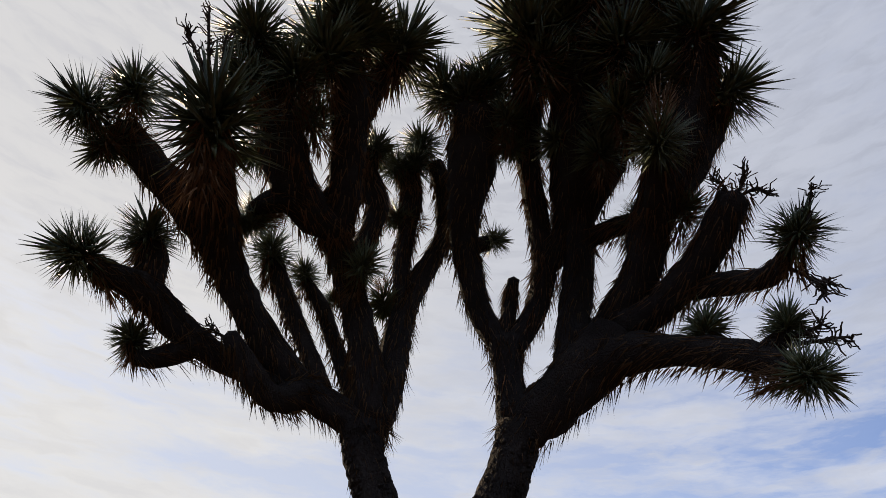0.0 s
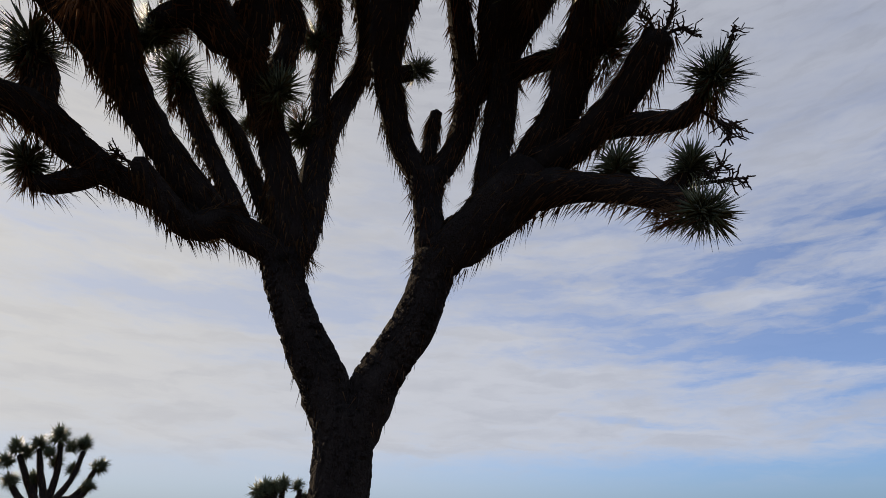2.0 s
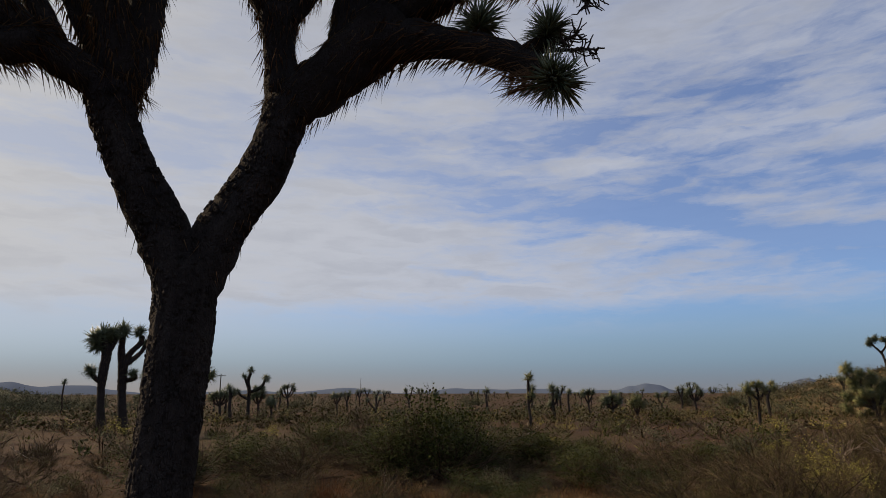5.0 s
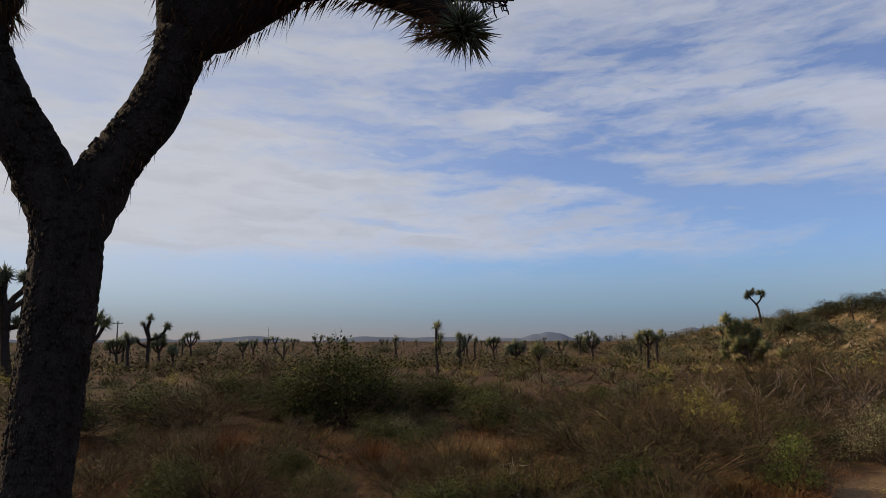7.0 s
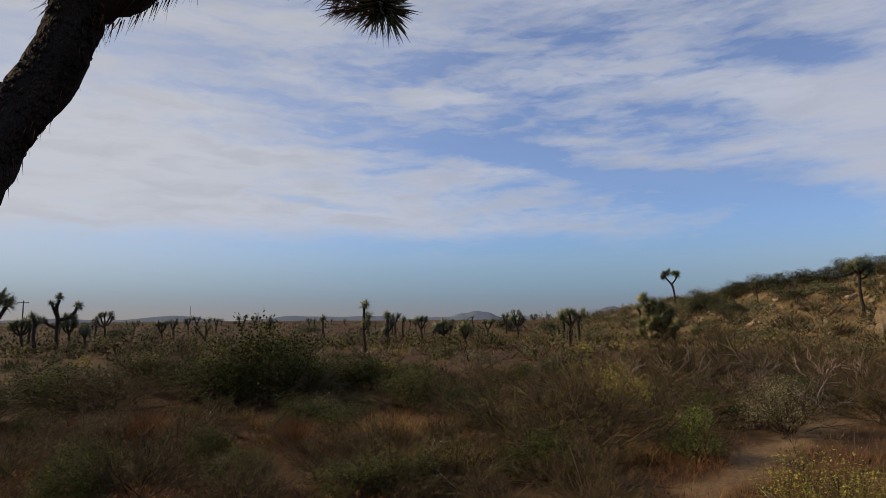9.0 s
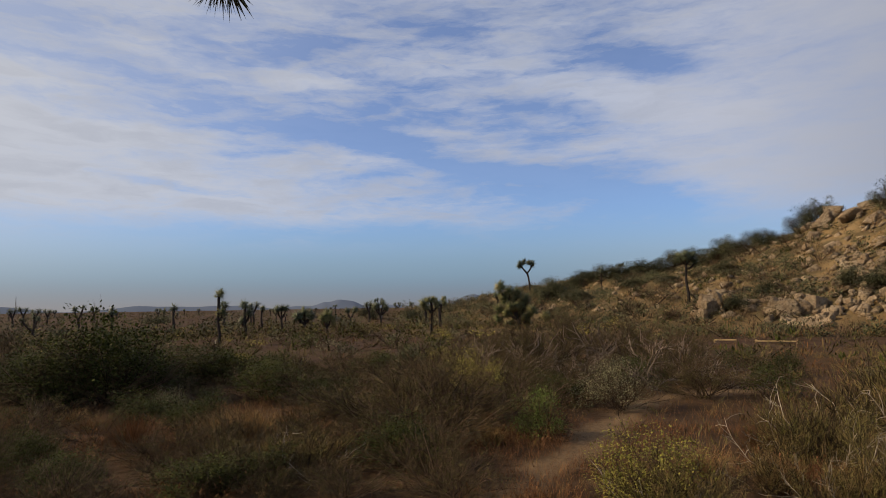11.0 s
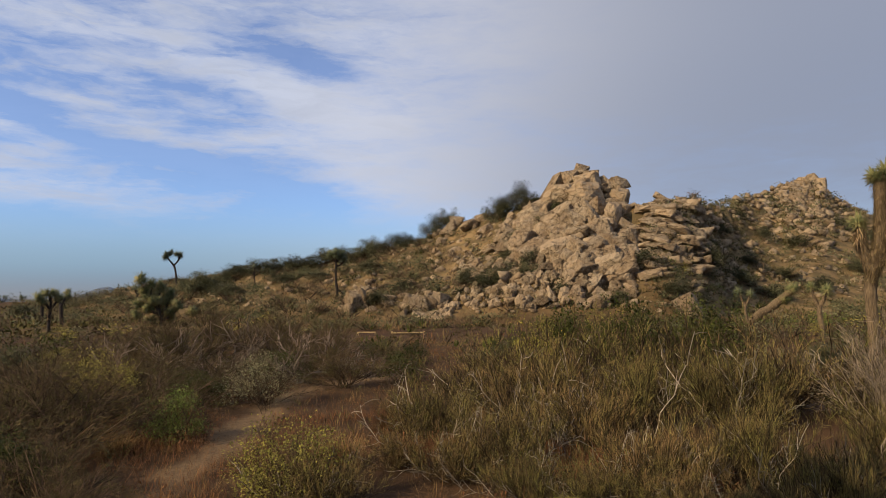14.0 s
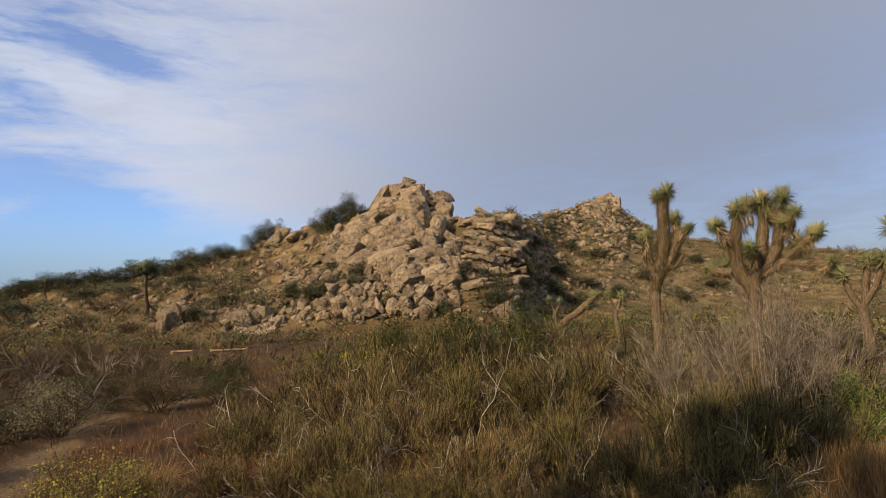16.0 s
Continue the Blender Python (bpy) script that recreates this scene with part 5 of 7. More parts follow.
# tall pair on the left, dark against the bright sky
joshua(-32.6, 33, 2.9, (0.8, [(20, 20, 0.9, 0.3, 5), (170, 25, 0.8, 0.25, 10), (60, 10, 1.0, 0.2, 0)]), 23, BARK, LEAF, THATCH, "short dark joshua tree beside the tall pair", girth=0.15, reach=0.36)
joshua(-45.0, 40, 2.1, (0.7, [(170, 20, 0.9, 0.3, 0), (20, 25, 0.85, 0.35, 5), (90, 10, 1.0, 0.2, 0)]), 25, BARK, LEAF, THATCH, "small dark joshua tree in the scrub", girth=0.13, reach=0.32)
joshua(-38.6, 60, 2.6, (0.95, NO_LIMBS), 26, BARK, LEAF, THATCH, "single-headed joshua tree on the rise", girth=0.10, reach=0.32)
# the trees on the plain
joshua(-26.3, 42, 1.9, (0.9, [(180, 15, 0.95, 0.2, 0), (10, 30, 0.85, 0.22, 10)]), 28, BARK, LEAF, THATCH, "stubby dark joshua tree beside a twisted one", girth=0.16, reach=0.32)
joshua(-11.1, 62, 2.35, (0.45, [(180, 28, 0.9, 0.42, 20), (10, 20, 0.95, 0.5, 5)]), 29, BARK, LEAF, THATCH, "small two-armed joshua tree on the plain", girth=0.15, reach=0.34)
joshua(-8.8, 66, 1.95, (0.75, [(180, 20, 0.9, 0.2, 0), (0, 20, 0.9, 0.2, 0), (90, 5, 1.0, 0.25, 0)]), 30, BARK, LEAF, THATCH, "short joshua tree on the plain", girth=0.15, reach=0.36)
joshua(-0.5, 31, 2.45, (0.93, [(5, 18, 0.99, 0.06, 0), (0, 55, 0.55, 0.18, 55)]), 31, BARK, LEAF_SUN, THATCH_PALE, "slender joshua pole with a single tufted head", girth=0.085, reach=0.30)
joshua(1.6, 37, 1.95, (0.85, [(180, 10, 0.95, 0.15, 0), (0, 45, 0.6, 0.3, 40), (150, 50, 0.4, 0.22, 40)]), 32, BARK, LEAF, THATCH, "squat joshua tree with several heads", girth=0.13, reach=0.32)
joshua(2.9, 48, 1.7, (0.85, [(0, 12, 0.95, 0.2, 0)]), 33, BARK, LEAF, THATCH, "small dark joshua tree among plain scrub", girth=0.12, reach=0.32)
joshua(6.6, 40, 1.35, (0.3, [(180, 40, 0.9, 0.5, 20), (0, 35, 0.9, 0.55, 10), (90, 10, 0.9, 0.6, 0), (200, 65, 0.8, 0.5, 30), (340, 60, 0.8, 0.5, 30)]), 34, BARK, LEAF, THATCH, "low spreading joshua tree on the dry plain", girth=0.14, reach=0.40)
joshua(8.6, 36, 1.3, (0.25, [(180, 25, 0.9, 0.45, 10), (0, 25, 0.9, 0.5, 10), (90, 5, 0.9, 0.6, 0)]), 35, BARK, LEAF_SUN, THATCH, "low bright-leaved yucca clump", girth=0.08, reach=0.42)
joshua(10.6, 50, 1.6, (0.5, [(180, 30, 0.9, 0.45, 15), (0, 30, 0.9, 0.5, 10)]), 36, BARK, LEAF, THATCH, "small dark forked joshua tree on the plain", girth=0.13, reach=0.34)
joshua(13.2, 60, 2.2, (0.4, [(180, 45, 0.9, 0.4, 20), (0, 45, 0.9, 0.4, 20), (30, 15, 1.0, 0.55, 0), (150, 20, 1.0, 0.5, 0), (0, 70, 0.8, 0.4, 40)]), 37, BARK, LEAF, THATCH, "spreading joshua tree at the foot of the slope", girth=0.15, reach=0.40)
joshua(18.6, 46, 2.4, (0.6, [(180, 25, 0.95, 0.35, 10), (10, 25, 0.95, 0.38, 5)]), 39, BARK, LEAF_SUN, THATCH_PALE, "forked joshua tree behind another", girth=0.12, reach=0.36)
joshua(33.0, 62, 1.9, (0.95, NO_LIMBS), 42, BARK, LEAF, THATCH, "single-headed joshua pole on the ridge", girth=0.09, reach=0.30)
joshua(40.1, 44, 3.4, (0.78, [(180, 40, 0.98, 0.2, 10), (0, 40, 0.98, 0.2, 10), (90, 15, 1.0, 0.2, 0), (270, 30, 0.98, 0.2, 0), (10, 70, 0.9, 0.22, 30)]), 43, BARK, LEAF, THATCH, "tall bare-stemmed joshua tree on the hillside", girth=0.13, reach=0.42)
ARMS = [(180, 30, 0.9, 0.4, 15), (0, 30, 0.95, 0.45, 10), (90, 12, 1.0, 0.4, 0), (170, 60, 0.8, 0.4, 35), (10, 60, 0.85, 0.4, 35)]
joshua(-29.2, 38, 3.0, (0.32, [(0, 16, 1.0, 0.66, 5), (0, 42, 0.85, 0.5, 15), (180, 20, 0.7, 0.35, 0)]), 50, BARK, LEAF_SUN, THATCH, "thick leaning joshua tree with bright green heads", girth=0.17, reach=0.5)
joshua(-27.1, 44, 1.9, (0.4, ARMS), 51, BARK, LEAF, THATCH, "bushy dark joshua tree on the plain", girth=0.13, reach=0.34)
joshua(-24.0, 47, 2.0, (0.4, ARMS), 52, BARK, LEAF, THATCH, "bushy dark joshua tree behind a twisted one", girth=0.12, reach=0.34, spin=50)
joshua(-22.9, 44, 1.5, (0.3, ARMS), 53, BARK, LEAF, THATCH, "low bushy joshua tree on the plain", girth=0.11, reach=0.32, spin=110)
joshua(-21.6, 58, 2.4, (0.45, ARMS), 54, BARK, LEAF, THATCH, "broad-crowned joshua tree far out on the plain", girth=0.13, reach=0.36, spin=20)
joshua(-17.4, 48, 1.7, (0.4, ARMS[:3]), 55, BARK, LEAF, THATCH, "small spreading joshua tree on the plain", girth=0.11, reach=0.32)
joshua(-14.0, 40, 1.5, (0.3, [(180, 45, 0.9, 0.55, 10), (10, 20, 0.9, 0.5, 0)]), 56, BARK, LEAF, THATCH, "small bare-armed joshua tree on the plain", girth=0.09, reach=0.22)
joshua(4.6, 44, 1.8, (0.5, ARMS[:3]), 57, BARK, LEAF, THATCH, "small forked joshua tree among plain scrub", girth=0.11, reach=0.32)
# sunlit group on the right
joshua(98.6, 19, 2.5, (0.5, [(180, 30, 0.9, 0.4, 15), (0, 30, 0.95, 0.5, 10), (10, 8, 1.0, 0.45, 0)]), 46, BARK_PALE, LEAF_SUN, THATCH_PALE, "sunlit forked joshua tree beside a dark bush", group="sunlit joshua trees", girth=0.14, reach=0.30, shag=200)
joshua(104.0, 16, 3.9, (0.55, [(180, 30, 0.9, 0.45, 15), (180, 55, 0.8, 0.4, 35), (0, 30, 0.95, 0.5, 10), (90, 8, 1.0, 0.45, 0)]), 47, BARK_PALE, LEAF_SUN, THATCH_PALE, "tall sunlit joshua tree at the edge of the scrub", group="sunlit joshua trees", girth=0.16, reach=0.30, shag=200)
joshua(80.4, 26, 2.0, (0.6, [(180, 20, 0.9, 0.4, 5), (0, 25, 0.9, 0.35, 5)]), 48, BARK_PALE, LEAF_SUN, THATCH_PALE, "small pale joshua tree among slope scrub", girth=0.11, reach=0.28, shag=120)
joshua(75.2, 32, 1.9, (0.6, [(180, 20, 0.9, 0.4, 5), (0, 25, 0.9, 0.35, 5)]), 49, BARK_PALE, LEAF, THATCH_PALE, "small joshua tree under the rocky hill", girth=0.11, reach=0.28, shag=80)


def leaning_joshua():
    """A half-fallen trunk with a tuft at its raised end."""
    rng = np.random.default_rng(50)
    root = new("fallen_joshua_tree")
    x, y, _ = polar(77.0, 36.0)
    root.location = (x, y, land_at(x, y))
    root.rotation_euler = (0, 0, radians(-76.6))
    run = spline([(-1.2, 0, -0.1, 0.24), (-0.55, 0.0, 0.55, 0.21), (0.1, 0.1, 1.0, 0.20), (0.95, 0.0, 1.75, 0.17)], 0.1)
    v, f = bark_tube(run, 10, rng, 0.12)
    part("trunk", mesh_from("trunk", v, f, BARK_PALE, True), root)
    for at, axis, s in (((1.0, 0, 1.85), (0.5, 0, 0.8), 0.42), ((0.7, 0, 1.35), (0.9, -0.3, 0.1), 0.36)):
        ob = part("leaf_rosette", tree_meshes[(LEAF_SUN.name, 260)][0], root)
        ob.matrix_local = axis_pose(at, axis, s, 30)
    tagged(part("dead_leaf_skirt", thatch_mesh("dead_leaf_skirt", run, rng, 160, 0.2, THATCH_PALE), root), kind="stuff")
    tagged(root, "leaning pale joshua trunk with a tuft at its raised end", "tree")


leaning_joshua()

# small trees scattered over the far plain
scatter_rng = np.random.default_rng(60)
SHAPES = [
    (0.6, [(180, 25, 0.9, 0.35, 10), (0, 30, 0.9, 0.4, 10)]),
    (0.9, NO_LIMBS),
    (0.5, [(180, 40, 0.9, 0.45, 25), (0, 20, 1.0, 0.45, 5), (90, 30, 0.9, 0.4, 10)]),
    (0.45, [(180, 50, 0.85, 0.5, 30), (190, 15, 1.0, 0.5, 0), (0, 35, 0.9, 0.5, 15), (0, 65, 0.8, 0.45, 40)]),
]
protos = [joshua(-14.0 + 9 * k, 75 + 6 * k, 1.9, s, 70 + k, BARK, LEAF, THATCH, "small dark joshua tree far out on the plain", group="joshua trees on the plain", girth=0.15, reach=0.42, count=44, shag=0) for k, s in enumerate(SHAPES)]
for k in range(105):
    az = scatter_rng.uniform(-58, 24)
    d = 52 + 190 * scatter_rng.random() ** 1.3
    s = scatter_rng.uniform(0.65, 1.25)
    x, y, _ = polar(az, d)
    copy_thing(protos[scatter_rng.integers(4)], pose(x, y, land_at(x, y), 0, 0, scatter_rng.random() * 360) @ Matrix.Diagonal((s, s, s, 1)))

# ---- shrubs ----
def grow(rng, at, way, length, m, wander, lift=0.0):
    """Wandering paths of m points from at along way."""
    n = len(at)
    pts = [at]
    d = way
    for k in range(m - 1):
        d = unit(d + rng.normal(0, wander, (n, 3)) + np.array([0, 0, lift]))
        pts.append(pts[-1] + d * (length / (m - 1))[:, None])
    return np.stack(pts, 1)


def branch_off(rng, paths, per, lo=0.3):
    """Start points and headings for per side twigs on each path."""
    n, m, _ = paths.shape
    who = np.repeat(np.arange(n), per)
    u = rng.uniform(lo, 1.0, len(who)) * (m - 1.001)
    k = u.astype(int)
    f = (u - k)[:, None]
    at = paths[who, k] * (1 - f) + paths[who, k + 1] * f
    way = unit(paths[who, k + 1] - paths[who, k])
    return at, way


def fan(rng, n, spread, top=1.0):
    """Headings that fan out from upright."""
    a = rng.random(n) * 2 * np.pi
    s = np.radians(spread) * np.sqrt(rng.random(n))
    return np.stack([np.sin(s) * np.cos(a), np.sin(s) * np.sin(a), np.cos(s) * top], 1)


# how finely a shrub is built: close by, further off, far away
BROOM_PLAN = {0: (60, 14, 11, 15, 11), 1: (28, 9, 7, 5, 5), 2: (12, 5, 6, 2, 2), 3: (8, 4, 5, 1, 2)}
WOODY_PLAN = {0: (26, 5, 8, 13, 2), 1: (14, 4, 6, 9, 2)}


def slips(paths, width, first=0):
    """The thinnest twigs: each a narrow strip from the first point of its path to the last."""
    lo, hi = paths[:, 0], paths[:, -1]
    a, b = sides_of(unit(hi - lo))
    turn = 2.4 * np.arange(len(lo))[:, None]
    side = width * (np.cos(turn) * a + np.sin(turn) * b)
    v = np.stack([lo - side, lo + side, hi + 0.6 * side, hi - 0.6 * side], 1).reshape(-1, 3)
    return v, (first + 4 * np.arange(len(lo))[:, None, None] + np.array([(0, 1, 2), (0, 2, 3)])[None]).reshape(-1, 3)


def leaf_dome(rng, lobes, per_lobe, leaf_size, flat=1.0, wide=0.36, lump=(0.15, 0.27)):
    """Leaves in overlapping rounded clumps that make up an uneven dome."""
    centre = fan(rng, lobes, 84) * np.array([0.46, 0.46, 0.60 * flat]) * rng.uniform(0.55, 1.15, (lobes, 1)) + np.array([0, 0, 0.10])
    off = unit(rng.normal(0, 1, (lobes, per_lobe, 3)))
    at = (centre[:, None] + off * rng.uniform(0.4, 1.05, (lobes, per_lobe, 1)) * rng.uniform(*lump, (lobes, 1, 1)) * np.array([1, 1, 0.85])).reshape(-1, 3)
    at[:, 2] = np.maximum(at[:, 2], 0.02)
    size = rng.uniform(0.6, 1.2, len(at)) * leaf_size
    return flecks(at, unit(off.reshape(-1, 3) + rng.normal(0, 0.6, at.shape)), size, size * wide)


def shrub_meshes(kind, seed, level):
    """Meshes of one shrub, about 1 m high and 1.4 m wide: stems and leaves."""
    rng = np.random.default_rng(seed)
    w = (1.0, 1.6, 2.2, 2.6, 2.6)[level]

    def origin(n, r):
        return np.stack([rng.normal(0, r, n), rng.normal(0, r, n), np.zeros(n) - 0.03], 1)

    if kind == "broom":
        n, per, per2, sticks, twigs = BROOM_PLAN[level]
        up = np.array([0, 0, 1.0])
        a = grow(rng, origin(n, 0.17), fan(rng, n, 60), rng.uniform(0.30, 0.74, n), 4, 0.16, 0.05)
        at, way = branch_off(rng, a, per, 0.2)
        b = grow(rng, at, unit(way * 0.8 + rng.normal(0, 0.46, way.shape) + 0.34 * up), rng.uniform(0.06, 0.30, len(at)), 2, 0.1, 0.05)
        at, way = branch_off(rng, b, per2, 0.1)
        c = grow(rng, at, unit(way + rng.normal(0, 0.48, way.shape) + 0.40 * up), rng.uniform(0.03, 0.12, len(at)) * rng.uniform(0.6, 1.1, len(at)), 2, 0.04)
        va, qa = rods(a, np.tile(np.linspace(0.0048, 0.0022, 4) * w, (len(a), 1)), 3)
        vb, qb = slips(b, 0.0022 * w, len(va))
        # extra dark strips fill the core and stand in for its inner shade
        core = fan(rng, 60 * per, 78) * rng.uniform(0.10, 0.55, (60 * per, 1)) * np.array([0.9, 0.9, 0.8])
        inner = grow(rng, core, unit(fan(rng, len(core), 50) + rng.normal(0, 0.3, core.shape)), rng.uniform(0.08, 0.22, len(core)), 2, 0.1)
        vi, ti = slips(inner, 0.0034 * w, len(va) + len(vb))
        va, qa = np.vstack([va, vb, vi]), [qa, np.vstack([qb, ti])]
        vc, tc = slips(c, 0.0012 * w)
        c = grow(rng, origin(sticks, 0.18), fan(rng, sticks, 82), rng.uniform(0.40, 0.80, sticks), 8, 0.24, 0.05)
        at, way = branch_off(rng, c, twigs, 0.3)
        e = grow(rng, at, unit(way + rng.normal(0, 0.6, way.shape)), rng.uniform(0.06, 0.24, len(at)), 4, 0.28)
        v3, q3 = rods(c, np.tile(np.linspace(0.0058, 0.0024, 8) * w, (len(c), 1)), 3)
        v4, q4 = rods(e, np.tile(np.linspace(0.0034, 0.0015, 4) * w, (len(e), 1)), 3, len(v3))
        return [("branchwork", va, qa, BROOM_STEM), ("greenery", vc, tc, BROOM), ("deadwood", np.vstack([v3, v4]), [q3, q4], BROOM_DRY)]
    if kind == "tuft":
        n = (900, 260, 90, 50)[level]
        at = origin(n, 0.13)
        v, f = flecks(at, unit(fan(rng, n, 55) + rng.normal(0, 0.1, (n, 3))), rng.uniform(0.4, 1.0, n), np.full(n, 0.0036 * w))
        return [("grass", v, f, STRAW if seed % 2 else RUSSET)]
    leaf = {"creosote": GREEN, "fresh": FRESH, "yellow": YELLOW, "grey": GREY_LEAF, "olive": OLIVE, "twig": OLIVE, "oak": OAK, "sage": SLOPE_LEAF}.get(kind)
    if level >= 2:
        a = grow(rng, origin(5, 0.07), fan(rng, 5, 70), rng.uniform(0.5, 0.8, 5), 2, 0.15)
        va, qa = rods(a, np.tile(np.linspace(0.03, 0.012, 2), (5, 1)), 3)
        b = grow(rng, *branch_off(rng, a, 9, 0.3), rng.uniform(0.2, 0.45, 45), 2, 0.4)
        vb, tb = slips(b, 0.008, len(va))
        v, f = leaf_dome(rng, 12 if level == 2 else 10, int({"twig": 0.6}.get(kind, 1.0) * (34, 22, 44)[level - 2]), (0.055, 0.075, 0.046)[level - 2], 0.95, 0.20 if kind in ("olive", "twig", "sage") else 0.42)
        return [("branchwork", np.vstack([va, vb]), [qa, tb], TWIG), ("foliage", v, f, leaf)]
    # woody kinds
    if kind == "bare":
        a = grow(rng, origin(11, 0.06), fan(rng, 11, 62), rng.uniform(0.6, 1.0, 11), 8, 0.36, 0.04)
        at, way = branch_off(rng, a, 7, 0.3)
        b = grow(rng, at, unit(way + rng.normal(0, 0.5, way.shape)), rng.uniform(0.18, 0.40, len(at)), 4, 0.30, 0.08)
        at, way = branch_off(rng, b, 7, 0.2)
        c = grow(rng, at, unit(way + rng.normal(0, 0.5, way.shape)), rng.uniform(0.05, 0.16, len(at)), 2, 0.2, 0.05)
        v1, q1 = rods(a, np.tile(np.linspace(0.022, 0.008, 8), (len(a), 1)), 5)
        v2, q2 = rods(b, np.tile(np.linspace(0.008, 0.0035, 4), (len(b), 1)), 3, len(v1))
        v3, t3 = slips(c, 0.0026)
        return [("branchwork", np.vstack([v1, v2]), [q1, q2], DEAD_WOOD), ("twig_spray", v3, t3, TWIG)]
    n, m, per1, per2, hairs = WOODY_PLAN[level]
    spread = 46 if kind == "pale" else 76
    a = grow(rng, origin(n, 0.07), fan(rng, n, spread), rng.uniform(0.50, 0.95, n), m, 0.20, 0.02)
    at, way = branch_off(rng, a, per1, 0.25)
    b = grow(rng, at, unit(way + rng.normal(0, 0.45, way.shape)), rng.uniform(0.16, 0.42, len(at)), 2, 0.2, 0.05)
    at, way = branch_off(rng, b, per2, 0.15)
    c = grow(rng, at, unit(way + rng.normal(0, 0.5, way.shape)), rng.uniform(0.06, 0.20, len(at)), 2, 0.1, 0.05)
    w *= 0.42 if kind == "pale" else 0.8
    v1, q1 = rods(a, np.tile(np.linspace(0.011, 0.004, m) * w, (len(a), 1)), 3 if level else 4)
    v2, q2 = rods(b, np.tile(np.linspace(0.0046, 0.0020, 2) * w, (len(b), 1)), 3, len(v1))
    if kind == "pale":
        v3, t3 = slips(c, 0.0030 * w)
        return [("branchwork", np.vstack([v1, v2]), [q1, q2], PALE_TWIG), ("twig_spray", v3, t3, PALE_TWIG)]
    if kind == "oak":
        v3, t3 = leaf_dome(rng, *{0: (18, 300, 0.040), 1: (24, 250, 0.033)}[level], 1.0, 0.48, (0.17, 0.28))
        return [("branchwork", 0.72 * np.vstack([v1, v2]), [q1, q2], TWIG), ("foliage", v3, t3, leaf)]
    v3, t3 = slips(c, 0.0016 * w, len(v1) + len(v2))
    inside = 0.78 if kind in ("creosote", "grey", "fresh", "yellow") else 1.0
    stems = [("branchwork", inside * np.vstack([v1, v2, v3]), [q1, q2, t3], TWIG)]
    if kind in ("creosote", "grey", "fresh", "yellow"):
        fine_leaf = {"creosote": 0.030, "grey": 0.026, "yellow": 0.024}.get(kind, 0.030)
        v, f = leaf_dome(rng, (32, 18)[level], (230 if kind == "creosote" else 170, 110)[level], (fine_leaf, 0.036)[level], 1.05, 0.22 if kind == "grey" else 0.36)
        return stems + [("foliage", v, f, leaf)]
    # a haze of the finest twigs with a few tiny leaves
    at, way = branch_off(rng, c, hairs, 0.1)
    e = grow(rng, at, unit(way + rng.normal(0, 0.55, way.shape) + np.array([0, 0, 0.15])), rng.uniform(0.025, 0.085, len(at)), 2, 0.1)
    v, f = slips(e, 0.0019 * w)
    some = rng.random(len(at)) < (0.10 if kind == "twig" else 0.40)
    size = rng.uniform(0.6, 1.2, int(some.sum())) * (0.016, 0.026)[level]
    v5, f5 = flecks(e[some, -1], unit(way[some] + rng.normal(0, 0.7, way[some].shape)), size, size * 0.34, len(v))
    return stems + [("foliage", np.vstack([v, v5]), np.vstack([f, f5]), leaf)]


SHRUB_LABELS = {
    "broom": "olive broom-like shrub of upright stems with pale dead sticks",
    "tuft": "dry tuft of straw-coloured desert bunch grass",
    "twig": "brown twiggy desert shrub with few dry leaves",
    "bare": "bare shrub of crooked grey branches",
    "pale": "leafless shrub of pale grey twigs",
    "creosote": "dark green creosote shrub with small dense leaves",
    "fresh": "fresh green leafy shrub beside the sandy path",
    "yellow": "yellow-green shrub with fine bright leaves",
    "grey": "grey-green rounded sagebrush with pale dry leaves",
    "olive": "olive-brown desert scrub bush with thin twigs",
    "oak": "dense dark green shrub on the hillside",
    "sage": "dry olive-grey rounded bush on the hillside",
}
shrub_protos = {}
placed = []


def shrub(kind, az, d, height, width, variant=0, fine=False, spin=None, sink=0.0):
    """One shrub on the ground; the first of a kind is built, the others are copies."""
    x, y, _ = polar(az, d)
    placed.append((x, y, 0.42 * width))
    key = (kind, variant, fine)
    turn = scatter_rng.random() * 360 if spin is None else spin
    m = pose(x, y, land_at(x, y) - sink, 0, 0, turn) @ Matrix.Diagonal((width / 1.4, width / 1.4, height, 1))
    if key not in shrub_protos:
        root = new({"tuft": "grass_tuft"}.get(kind, "shrub"))
        for name, vv, ff, mt in shrub_meshes(kind, 100 + 7 * variant + len(kind), 0 if fine else 1):
            tagged(part(name, mesh_from(name, vv, ff, mt), root), kind="stuff" if name in ("greenery", "twig_spray", "deadwood", "branchwork", "foliage") else "")
        tagged(root, SHRUB_LABELS[kind], "grass" if kind == "tuft" else "shrub", {"tuft": "grass tufts"}.get(kind, "desert shrubs"))
        root.matrix_basis = m
        shrub_protos[key] = root
        return root
    ob = copy_thing(shrub_protos[key], Matrix())
    ob.matrix_basis = m
    return ob


